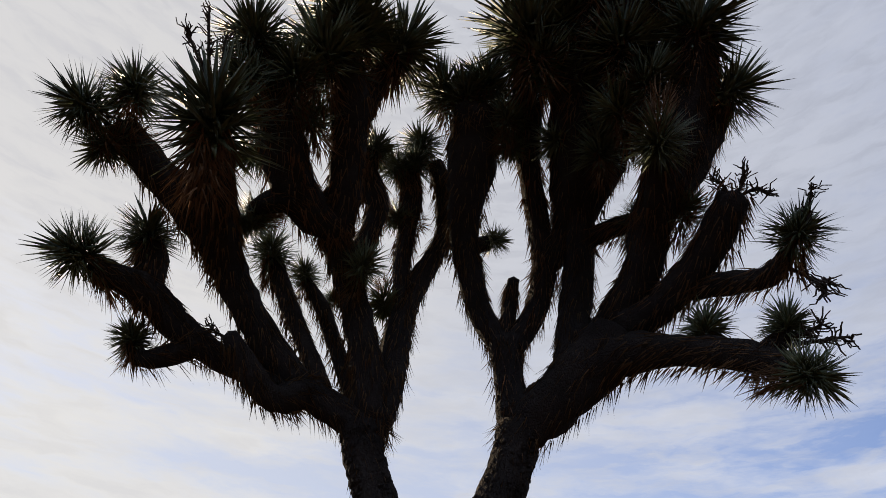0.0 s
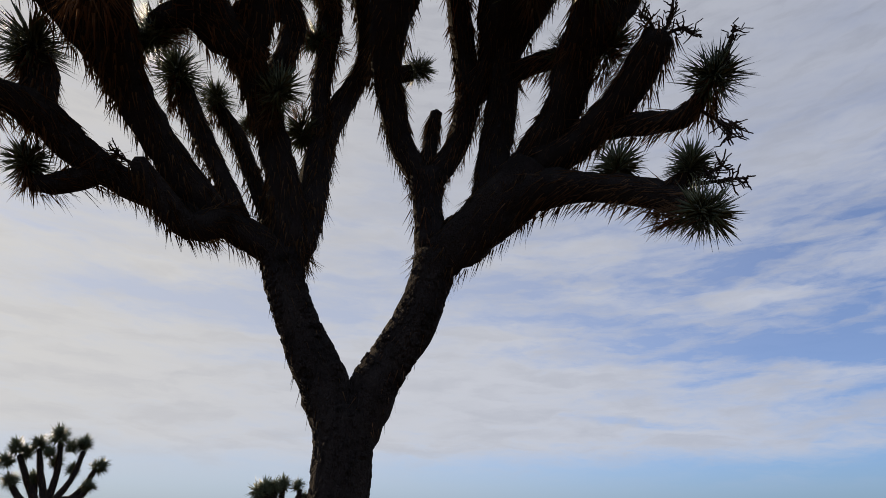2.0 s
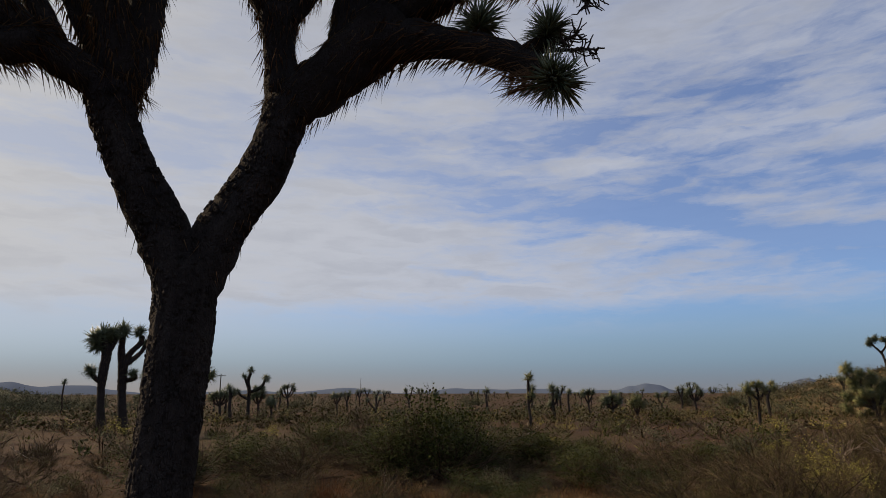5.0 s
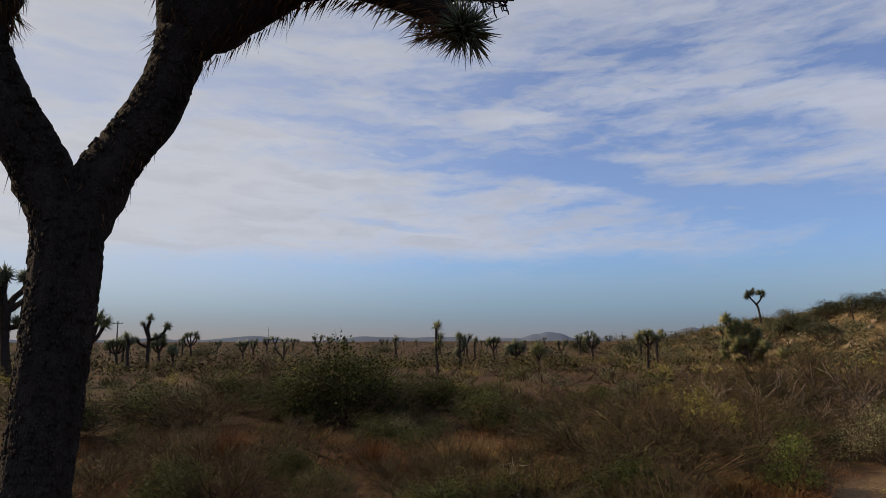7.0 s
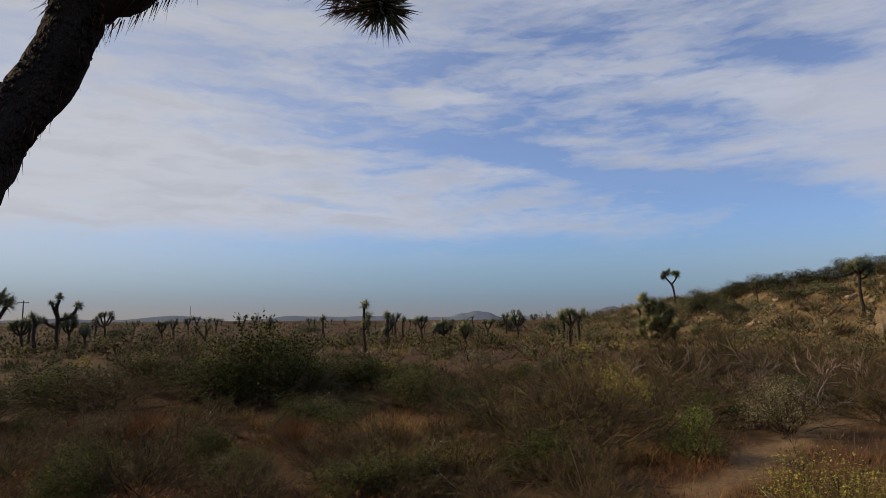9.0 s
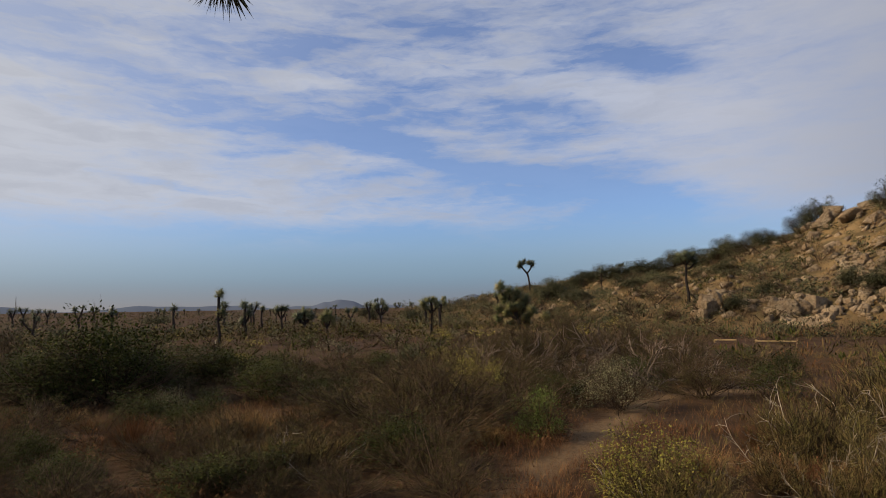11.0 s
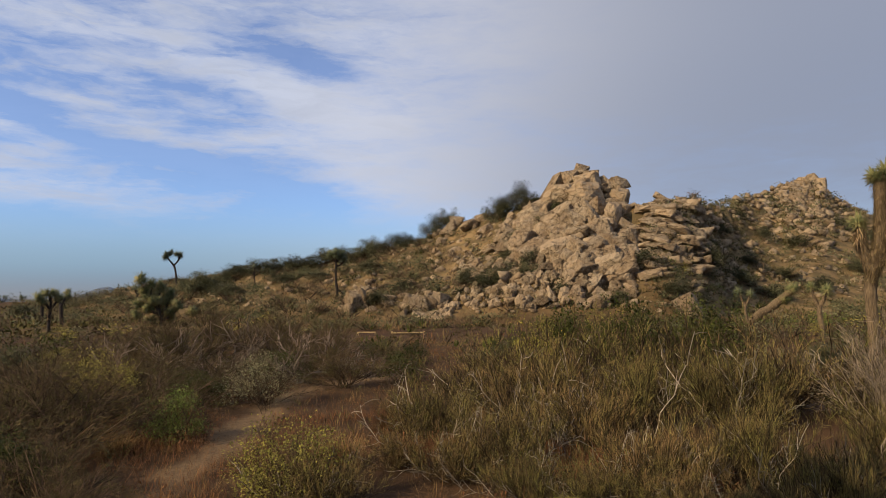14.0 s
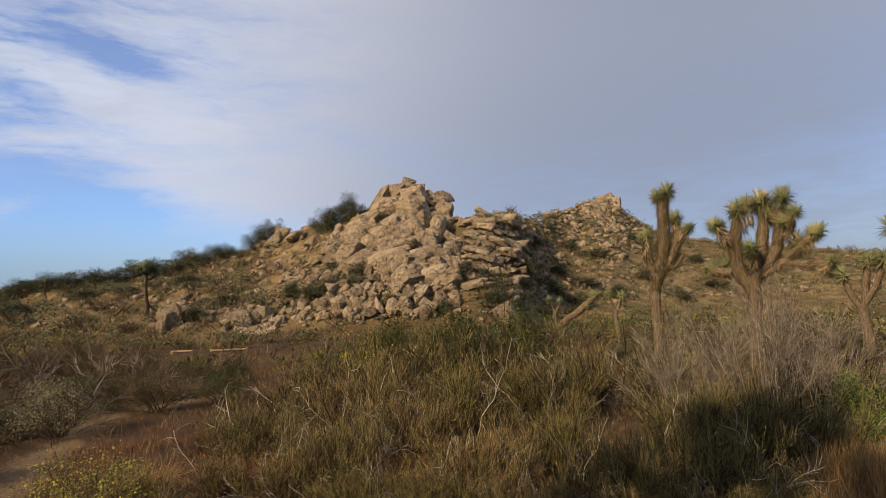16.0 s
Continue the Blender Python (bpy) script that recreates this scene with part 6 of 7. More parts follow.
# great broom shrubs close on the right
for row in ((49.5, 7.2, 1.0, 1.6), (56.0, 6.0, 1.0, 1.4), (62.5, 6.9, 1.2, 1.5), (68.5, 5.4, 0.98, 1.3), (75.0, 6.2, 1.12, 1.5), (81.5, 5.3, 1.0, 1.3), (88.5, 5.6, 1.0, 1.5), (93.5, 7.0, 1.15, 1.5), (86.0, 7.2, 1.15, 1.6), (90.2, 7.4, 1.2, 1.6), (58.5, 8.6, 1.4, 2.0), (66.0, 8.4, 1.5, 2.1), (74.5, 8.6, 1.5, 2.0), (53.0, 9.6, 1.2, 2.0), (62.0, 10.2, 1.85, 2.6), (69.5, 10.2, 1.9, 2.6), (77.0, 9.8, 1.72, 2.4), (83.5, 9.8, 1.6, 2.2), (90.0, 10.0, 1.6, 2.4), (96.0, 9.6, 1.5, 2.2), (56.0, 11.4, 1.35, 2.6), (52.0, 5.8, 0.62, 1.1), (58.5, 5.2, 0.60, 1.1), (64.5, 5.1, 0.62, 1.1), (71.5, 4.9, 0.58, 1.0), (78.0, 5.0, 0.60, 1.0), (85.0, 4.8, 0.60, 1.0), (91.0, 5.0, 0.62, 1.0), (47.0, 6.2, 0.55, 0.9)):
    shrub("broom", *row[:3], 0.86 * row[3], variant=int(row[0]) % 3, fine=row[1] < 9.0)
for row in ((84.5, 9.0, 1.35, 1.5), (88.0, 9.4, 1.45, 1.6), (91.8, 9.0, 1.85, 1.9), (95.8, 9.4, 1.5, 1.6)):
    shrub("pale", *row, variant=int(row[0]) % 2, fine=True)
shrub("broom", 40.2, 5.1, 0.74, 1.1, 0, True)
shrub("yellow", 38.2, 5.3, 0.86, 1.25, 0, True)
shrub("yellow", 61.5, 4.6, 0.35, 0.4, 0, True)
for row in ((58.2, 11.8, 1.40, 1.7), (64.2, 11.6, 1.6, 1.6)):
    shrub("yellow", *row, variant=1, fine=True)
for row in ((66.6, 11.4, 1.75, 2.0), (72.0, 11.6, 1.75, 2.2), (60.8, 12.4, 1.6, 2.0)):
    shrub("creosote", *row, variant=1, fine=True)
shrub("fresh", 28.6, 8.0, 0.70, 1.0, 0, True)
shrub("fresh", 97.4, 8.2, 0.95, 1.2, 0, True)
shrub("grey", 34.8, 10.2, 0.95, 1.6, 0, True)
shrub("yellow", 22.4, 10.6, 1.08, 1.5, 0, True)
shrub("olive", 17.5, 11.0, 1.0, 2.4, 1, True)
shrub("olive", 24.6, 11.4, 0.78, 1.6, 0, True)
shrub("twig", 15.0, 8.1, 1.02, 2.0, 0, True)
shrub("twig", 20.0, 7.9, 0.98, 1.9, 1, True)
for row in ((18.6, 8.8, 0.9, 1.9), (25.4, 9.4, 0.75, 1.7), (32.0, 11.6, 0.8, 1.8), (27.0, 12.6, 0.9, 2.0), (20.5, 13.0, 0.9, 2.0), (15.6, 7.5, 0.72, 1.6), (7.6, 7.8, 0.6, 1.3), (1.6, 6.4, 0.58, 1.3), (-20.0, 8.0, 0.55, 1.3), (12.0, 9.2, 0.6, 1.5)):
    shrub("olive", *row, variant=int(row[0]) % 2, fine=True)
for row in ((-2.5, 14.6, 1.05, 2.6), (29.6, 10.6, 0.6, 1.4), (35.6, 13.0, 0.7, 1.7), (13.4, 14.0, 0.8, 2.0)):
    shrub("creosote", *row, variant=1, fine=True)
for row in ((0.2, 5.9, 0.5, 1.1), (5.0, 6.2, 0.45, 1.0), (-5.5, 10.2, 0.6, 1.5), (8.8, 11.0, 0.7, 1.6), (-1.0, 9.6, 0.5, 1.3)):
    shrub("creosote", *row, variant=0, fine=True)
shrub("creosote", -8.4, 12.6, 1.95, 2.9, 0, True)
shrub("creosote", -12.2, 12.7, 1.35, 2.4, 1, True)
shrub("creosote", -6.6, 14.0, 1.1, 2.2, 1, True)
shrub("creosote", -14.0, 13.8, 1.05, 2.3, 1, True)
shrub("creosote", -4.8, 13.6, 0.85, 1.8, 0, True)
for row in ((-4.0, 7.4, 0.45, 0.9), (1.0, 7.5, 0.5, 1.0), (10.8, 7.0, 0.5, 1.0)):
    shrub("twig", *row, variant=int(abs(row[0])) % 2, fine=True)
for row in ((3.4, 8.0, 0.62, 0.9), (1.0, 8.4, 0.5, 0.9), (-6.0, 8.2, 0.5, 0.8), (9.0, 9.5, 0.42, 0.8), (17.5, 7.3, 0.45, 0.8), (14.0, 7.7, 0.4, 0.7), (23.5, 7.6, 0.35, 0.7), (-18.0, 9.0, 0.6, 1.0), (46.0, 7.6, 0.5, 0.8), (41.5, 6.4, 0.45, 0.8), (98.0, 5.2, 0.5, 0.8), (95.5, 4.9, 0.5, 0.7)):
    shrub("tuft", *row, variant=int(abs(row[0])) % 2, fine=True)
for kind, az, d, h, w in (("creosote", -10.5, 6.4, 0.5, 1.0), ("broom", 7.6, 6.5, 0.66, 1.2), ("broom", 3.6, 6.6, 0.5, 0.9), ("olive", -27.0, 7.6, 0.45, 1.1), ("olive", -23.5, 9.4, 0.6, 1.5), ("creosote", -30.5, 12.0, 1.0, 2.4),
                          ("creosote", 4.0, 12.0, 0.85, 1.9), ("olive", -20.5, 12.5, 0.85, 2.2), ("creosote", -18.0, 15.5, 1.1, 2.6), ("olive", 10.5, 12.5, 0.95, 2.2), ("creosote", 0.5, 14.5, 0.9, 2.4), ("creosote", -24.5, 13.5, 1.0, 2.4)):
    shrub(kind, az, d, h, w, 1, True)
# bare twisted shrubs in the middle ground
for row in ((27.5, 15, 1.35, 2.2), (31.0, 17, 1.5, 2.2), (35.5, 16, 1.3, 2.0), (38.5, 14, 1.0, 1.6), (24.0, 17, 1.2, 2.0), (41.5, 11.5, 0.7, 1.4), (40.0, 18, 1.2, 2.0), (-15.5, 15.5, 1.2, 1.8), (-6.0, 17.5, 1.1, 1.8)):
    shrub("twig", *row, variant=int(abs(row[0])) % 2, fine=True)
for row in ((26.2, 14.2, 1.25, 1.9), (28.8, 15.6, 1.35, 2.1), (32.6, 14.8, 1.30, 1.9), (34.6, 16.2, 1.40, 2.0), (37.6, 15.2, 1.20, 1.8), (40.6, 15.0, 1.15, 1.7), (23.2, 15.4, 1.15, 1.8), (30.4, 12.4, 0.85, 1.5), (37.4, 12.6, 0.95, 1.5), (43.4, 13.2, 0.80, 1.5)):
    shrub("bare", *row, variant=int(10 * row[0]) % 3, fine=True)


def open_ground(x, y, reach):
    if any(math.hypot(x - px, y - py) < pr + 0.5 * reach for px, py, pr in placed):
        return False
    return trail_mask(np.array(x), np.array(y)) > reach and math.hypot(x - TREE_AT[0], y - TREE_AT[1]) > 0.9


kinds = ["olive", "olive", "creosote", "twig", "twig", "broom", "grey", "creosote", "creosote", "oak", "yellow"]
crowd = {}


def crowd_add(kind, az, d, height, width, variant, level=0):
    """Remember a shrub that is too far off to count, for the joined scrub of its kind."""
    crowd.setdefault((kind, level or (2 if d < 30 else 3)), []).append((az, d, height, width, variant))


def scatter(count, az_lo, az_hi, d_lo, d_hi, kinds, small):
    made = 0
    while made < count:
        az = scatter_rng.uniform(az_lo, az_hi)
        d = math.sqrt(scatter_rng.uniform(d_lo ** 2, d_hi ** 2))
        x, y, _ = polar(az, d)
        kind = kinds[scatter_rng.integers(len(kinds))]
        h = scatter_rng.uniform(0.45, 0.95) * small
        w = h * scatter_rng.uniform(1.5, 2.4)
        if kind == "tuft":
            h, w = h * 0.7, w * 0.6
        if not open_ground(x, y, 0.32 * w) or (42 < az < 70 and d > 36):
            continue
        row = (kind, az, d, h, w, int(scatter_rng.integers(2)))
        if d < 19.0:
            shrub(*row, d < 7.6)
        else:
            crowd_add(*row)
        made += 1


scatter(34, -40, 24, 5.3, 9.0, ["twig", "twig", "olive", "creosote", "twig"], 0.66)
scatter(46, -42, 22, 7.0, 12.5, ["tuft", "tuft", "olive", "olive", "creosote", "grey", "tuft", "broom"], 0.6)
scatter(120, -62, 104, 10.5, 19.0, kinds, 0.9)
scatter(480, -66, 106, 19.0, 52.0, kinds, 1.0)
scatter(150, 66, 106, 21.0, 44.0, ["oak", "olive", "yellow", "sage", "fresh", "grey", "oak"], 1.25)
# evergreen bushes along the ridge and on the hillside
for row in ((27.6, 62, 1.6, 3.4), (29.2, 62, 2.4, 4.4), (30.6, 66, 1.7, 3.4), (31.6, 67, 1.8, 4.0), (33.4, 66, 1.8, 4.4), (34.6, 66, 2.3, 4.6), (36.2, 65, 2.0, 4.4), (37.8, 64, 1.9, 4.2), (39.2, 64, 2.0, 4.2), (40.4, 62.5, 2.2, 4.0), (41.6, 61, 2.1, 4.2), (42.8, 60, 2.4, 4.0),
            (44.0, 59, 2.5, 3.8), (45.2, 58.5, 2.2, 3.8), (46.4, 58, 2.0, 3.4), (47.4, 57.5, 1.8, 3.2), (48.8, 56.5, 2.8, 3.6), (50.2, 56, 2.0, 2.8), (54.6, 51.5, 2.6, 3.6), (55.8, 51.5, 2.4, 3.0), (57.2, 51, 2.7, 3.2), (69.4, 61, 2.0, 3.2), (72.5, 75, 1.8, 4.0), (60, 47, 1.0, 2.0), (35.4, 58, 1.6, 3.6), (31.0, 56, 1.7, 3.8), (43.0, 52, 1.5, 3.2), (38.5, 54, 1.4, 3.2)):
    az, d, h, w = row
    shrub("oak", az, d, 1.0 * h, 0.95 * w, variant=int(az) % 3)
for row in ((-47.2, 52, 2.6, 5.0), (-45.6, 56, 2.0, 4.0), (-41.8, 66, 1.9, 4.0), (-38.2, 74, 2.2, 5.0), (-36.6, 70, 1.7, 4.0), (-33.0, 78, 1.8, 4.0), (-49.8, 60, 2.0, 5.0), (-30.6, 70, 1.6, 4.0), (-20.5, 80, 1.6, 4.0), (-5.5, 75, 1.5, 4.0), (12.4, 70, 1.8, 4.0), (16.0, 64, 1.6, 3.4)):
    shrub("oak", *row, variant=int(abs(row[0])) % 3)
made = 0
while made < 270:
    az, u = scatter_rng.uniform(14, 106 if made < 160 else 50), scatter_rng.random()
    foot, crest = np.interp(az, HILL[:, 0], HILL[:, 1]), np.interp(az, HILL[:, 0], HILL[:, 2])
    d = foot + u * (crest - foot) * 0.98
    if 49 < az < 72 and u > 0.12 and scatter_rng.random() < 0.78:
        continue
    h = scatter_rng.uniform(0.5, 1.3)
    crowd_add(["sage", "sage", "oak", "grey", "olive", "sage"][scatter_rng.integers(6)], az, d, h, h * scatter_rng.uniform(1.5, 2.2), int(scatter_rng.integers(2)), 4)
    made += 1


SLOPE_BUSHES = [(67.4, 2.0, 1.7, 3.0), (72.4, 2.2, 1.9, 3.0), (74.5, 0.8, 1.2, 3.6), (78.0, 1.2, 0.9, 3.0), (88.5, 0.6, 1.2, 3.4), (96.8, 1.2, 1.7, 2.8), (55.6, 3.0, 1.2, 2.2), (57.2, 1.6, 1.3, 2.2),
                (52.0, 1.0, 1.3, 2.6), (63.6, 5.2, 0.7, 1.5), (57.8, 4.4, 0.9, 1.8), (46.0, 0.4, 1.2, 3.0), (28.6, 0.4, 2.6, 4.2), (44.0, -0.6, 1.0, 2.4), (58.5, 8.2, 0.8, 1.8), (68.0, 5.0, 0.8, 1.6), (69.8, -0.2, 1.3, 2.6), (72.8, 3.6, 1.2, 2.0), (75.6, 2.4, 1.2, 2.4), (77.2, -0.4, 1.4, 3.0), (80.4, 0.2, 1.3, 2.8), (83.0, 1.6, 1.4, 2.6), (85.6, -0.2, 1.5, 3.0),
                (73.6, 4.8, 1.2, 2.0), (76.6, 4.4, 1.6, 2.6), (79.0, 3.6, 1.6, 3.0), (81.8, 5.0, 1.8, 3.0), (84.2, 3.8, 1.6, 3.0), (87.0, 2.8, 1.6, 3.0), (90.5, 1.8, 1.5, 3.0), (93.2, 2.6, 1.6, 3.0), (75.0, 6.0, 1.4, 2.4), (65.2, -0.6, 0.9, 2.0), (60.4, 0.2, 0.8, 1.6),
                (56.4, 4.4, 1.5, 2.0), (58.6, 5.6, 1.4, 1.8), (55.2, 1.6, 1.6, 2.4), (57.6, 2.4, 1.6, 2.2), (59.6, 3.4, 1.4, 1.8), (53.6, 0.8, 1.5, 2.6), (60.6, 8.2, 1.4, 1.6)]
for az, el, h, w in SLOPE_BUSHES:
    d = np.arange(30.0, 125.0, 0.25)
    seen = np.degrees(np.arctan2(land(d * math.sin(radians(az)), d * math.cos(radians(az))) - EYE_Z, d))
    shrub("oak", az, float(d[int(np.argmax(seen >= el))]), h, w, int(az) % 2)


def join_crowd(kind, level, rows):
    """All the far shrubs of a kind in one mesh."""
    sources = [shrub_meshes(kind, 100 + 7 * k + len(kind), level) for k in range(2)]
    mats = [p[3] for p in sources[0]]
    vs, quads, tris, qm, tm, n0 = [], [], [], [], [], 0
    for az, d, height, width, variant in rows:
        x, y, _ = polar(az, d)
        a = scatter_rng.random() * 6.28
        turn = np.array([[math.cos(a), math.sin(a), 0], [-math.sin(a), math.cos(a), 0], [0, 0, 1]])
        for k, (_, vv, ff, _) in enumerate(sources[variant % 2]):
            p = (np.asarray(vv) * np.array([width / 1.4, width / 1.4, height])) @ turn + np.array([x, y, land_at(x, y)])
            vs.append(p)
            for g in ff if isinstance(ff, list) else [ff]:
                g = np.asarray(g)
                if g.shape[1] == 4:
                    quads.append(g + n0)
                    qm.append(np.full(len(g), k))
                else:
                    tris.append(g + n0)
                    tm.append(np.full(len(g), k))
            n0 += len(p)
    faces = [np.vstack(g) for g in (quads, tris) if g]
    me = mesh_from("scrub", np.vstack(vs), faces, mats[0])
    for m in mats[1:]:
        me.materials.append(m)
    me.polygons.foreach_set("material_index", np.concatenate([*qm, *tm]).astype(np.int32))
    tagged(new("scrub", me), "a spread of " + SHRUB_LABELS[kind] + "s", "scrub", kind="stuff")


for (kind, level), rows in sorted(crowd.items()):
    join_crowd(kind, level, rows)


def far_scrub(label, mat, seed, n, az_lo, az_hi, d_lo, d_hi, per, big=1.0):
    """Scrub beyond the reach of single shrubs: many small leafy clumps in one mesh."""
    rng = np.random.default_rng(seed)
    az = np.radians(rng.uniform(az_lo, az_hi, n))
    d = d_lo + (d_hi - d_lo) * rng.random(n) ** 2.0
    size = rng.uniform(0.5, 1.1, n) * (1 + d / 350) * big
    cx, cy = d * np.sin(az), d * np.cos(az)
    cz = land(cx, cy)
    off = unit(rng.normal(0, 1, (n, per, 3)))
    off[..., 2] = np.abs(off[..., 2])
    at = np.stack([cx, cy, cz], 1)[:, None] + off * size[:, None, None] * np.array([0.85, 0.85, 0.75]) * rng.uniform(0.2, 1.0, (n, per, 1))
    way = unit(off + rng.normal(0, 0.5, off.shape) + np.array([0, 0, 0.4]))
    L = (size[:, None] / big ** 1.4 * rng.uniform(0.09, 0.20, (n, per))).ravel()
    v, f = flecks(at.reshape(-1, 3), way.reshape(-1, 3), L, L * 0.42)
    tagged(new("far_scrub", mesh_from("far_scrub", v, f, mat)), label, "scrub", kind="stuff")


far_scrub("low olive-brown scrub covering the far plain", OLIVE, 90, 3000, -72, 24, 34, 740, 32)
far_scrub("dark bushes scattered over the far plain", OAK, 88, 560, -62, 20, 45, 300, 90, 1.5)
far_scrub("dark green scrub covering a low rise", OAK, 89, 1300, -68, -38, 60, 230, 50, 1.4)
far_scrub("dark brush on the crest of a low rise", OAK, 87, 2000, -66, -40, 124, 190, 26, 1.0)


def undergrowth(name, label, mat, n, seed, d_lo, d_hi, per, lo, hi, thin):
    """Low twiggy cover between the shrubs."""
    rng = np.random.default_rng(seed)
    az = np.radians(rng.uniform(-66, 106, n))
    d = np.sqrt(rng.uniform(d_lo ** 2, d_hi ** 2, n))
    cx, cy = d * np.sin(az), d * np.cos(az)
    keep = (trail_mask(cx, cy) > 0.25) & (np.hypot(cx - TREE_AT[0], cy - TREE_AT[1]) > 0.7)
    cx, cy = cx[keep], cy[keep]
    n = len(cx)
    size = rng.uniform(lo, hi, n)
    way = fan(rng, n * per, 75).reshape(n, per, 3)
    at = np.stack([cx, cy, land(cx, cy)], 1)[:, None] + way * size[:, None, None] * np.array([0.9, 0.9, 0.7]) * rng.random((n, per, 1)) ** 0.7
    L = (size[:, None] * rng.uniform(0.25, 0.6, (n, per))).ravel()
    v, f = flecks(at.reshape(-1, 3), unit(way + rng.normal(0, 0.35, way.shape)).reshape(-1, 3), L, L * thin)
    tagged(new(name, mesh_from(name, v, f, mat)), label, "scrub", kind="stuff")


undergrowth("low_scrub", "low brown twiggy cover between the shrubs", TWIG, 500, 97, 8.0, 17, 30, 0.16, 0.36, 0.022)
undergrowth("low_scrub", "low olive cover between the shrubs", OLIVE, 600, 98, 7.0, 17, 30, 0.14, 0.30, 0.06)
undergrowth("low_scrub", "low brown cover over the middle ground", TWIG, 800, 99, 17, 55, 16, 0.3, 0.6, 0.05)
undergrowth("low_scrub", "small dark green bushes over the middle ground", GREEN, 500, 108, 17, 55, 24, 0.3, 0.6, 0.14)
undergrowth("low_scrub", "low olive cover over the middle ground", OLIVE, 1500, 101, 17, 55, 16, 0.3, 0.65, 0.09)
undergrowth("low_scrub", "low dry russet cover over the middle ground", RUSSET, 600, 102, 15, 50, 14, 0.25, 0.5, 0.05)


def slope_scrub(name, label, mat, n, seed, lo, hi, per, leaf, wide, az_lo=15, az_hi=108, gap=-0.2):
    """Low clumps all over the hillside."""
    rng = np.random.default_rng(seed)
    deg = rng.uniform(az_lo, az_hi, n)
    foot, crest = np.interp(deg, HILL[:, 0], HILL[:, 1]), np.interp(deg, HILL[:, 0], HILL[:, 2])
    d = foot + (crest * 1.02 - foot) * rng.random(n)
    gather = wave(d * np.sin(np.radians(deg)), d * np.cos(np.radians(deg)), 7.0, seed) + 0.6 * rng.normal(0, 1, n)
    keep = ~((deg > 56) & (deg < 68) & (d > 37) & (rng.random(n) < 0.85)) & (gather > gap)
    deg, d = deg[keep], d[keep]
    n = len(d)
    cx, cy = d * np.sin(np.radians(deg)), d * np.cos(np.radians(deg))
    size = rng.uniform(lo, hi, n) * (0.6 + d / 90)
    off = unit(rng.normal(0, 1, (n, per, 3)))
    off[..., 2] = np.abs(off[..., 2])
    at = np.stack([cx, cy, land(cx, cy)], 1)[:, None] + off * size[:, None, None] * np.array([0.8, 0.8, 0.6]) * rng.uniform(0.2, 1.0, (n, per, 1))
    L = (size[:, None] * leaf * rng.uniform(0.6, 1.3, (n, per))).ravel()
    v, f = flecks(at.reshape(-1, 3), unit(off + rng.normal(0, 0.6, off.shape) + np.array([0, 0, 0.3])).reshape(-1, 3), L, L * wide)
    tagged(new(name, mesh_from(name, v, f, mat)), label, "scrub", kind="stuff")


slope_scrub("slope_scrub", "low olive scrub dotted over the hillside", SLOPE_LEAF, 1700, 94, 0.25, 0.75, 64, 0.115, 0.36)
slope_scrub("slope_bush", "rounded grey-green bushes over the hillside", OAK, 560, 103, 0.45, 1.05, 110, 0.115, 0.42)
slope_scrub("slope_bush", "dark bushes crowding the western slope", OAK, 620, 106, 0.5, 1.2, 120, 0.105, 0.42, 16, 50, 0.0)
slope_scrub("slope_bush", "brown twiggy bushes over the western slope", TWIG, 900, 107, 0.4, 0.9, 50, 0.34, 0.045, 16, 52)
slope_scrub("slope_bush", "rounded olive bushes over the eastern slope", OAK, 420, 104, 0.45, 1.1, 90, 0.12, 0.42, 66, 106, -0.3)
slope_scrub("slope_bush", "pale dry bushes over the eastern slope", SLOPE_LEAF, 800, 105, 0.3, 0.8, 50, 0.13, 0.36, 68, 104)
slope_scrub("slope_scrub", "olive brush crowding the eastern slope", OLIVE, 1500, 109, 0.35, 0.8, 46, 0.15, 0.34, 67, 108, -0.5)
slope_scrub("slope_scrub", "grey brush dotted over the eastern slope", GREY_LEAF, 700, 110, 0.3, 0.7, 40, 0.14, 0.34, 67, 108, -0.5)
slope_scrub("slope_straw", "golden dry tussocks over the hillside", STRAW, 2600, 95, 0.15, 0.36, 12, 0.5, 0.10, gap=-9)
slope_scrub("slope_sage", "grey-green sage clumps over the hillside", GREY_LEAF, 600, 96, 0.25, 0.5, 24, 0.18, 0.3, gap=-9)


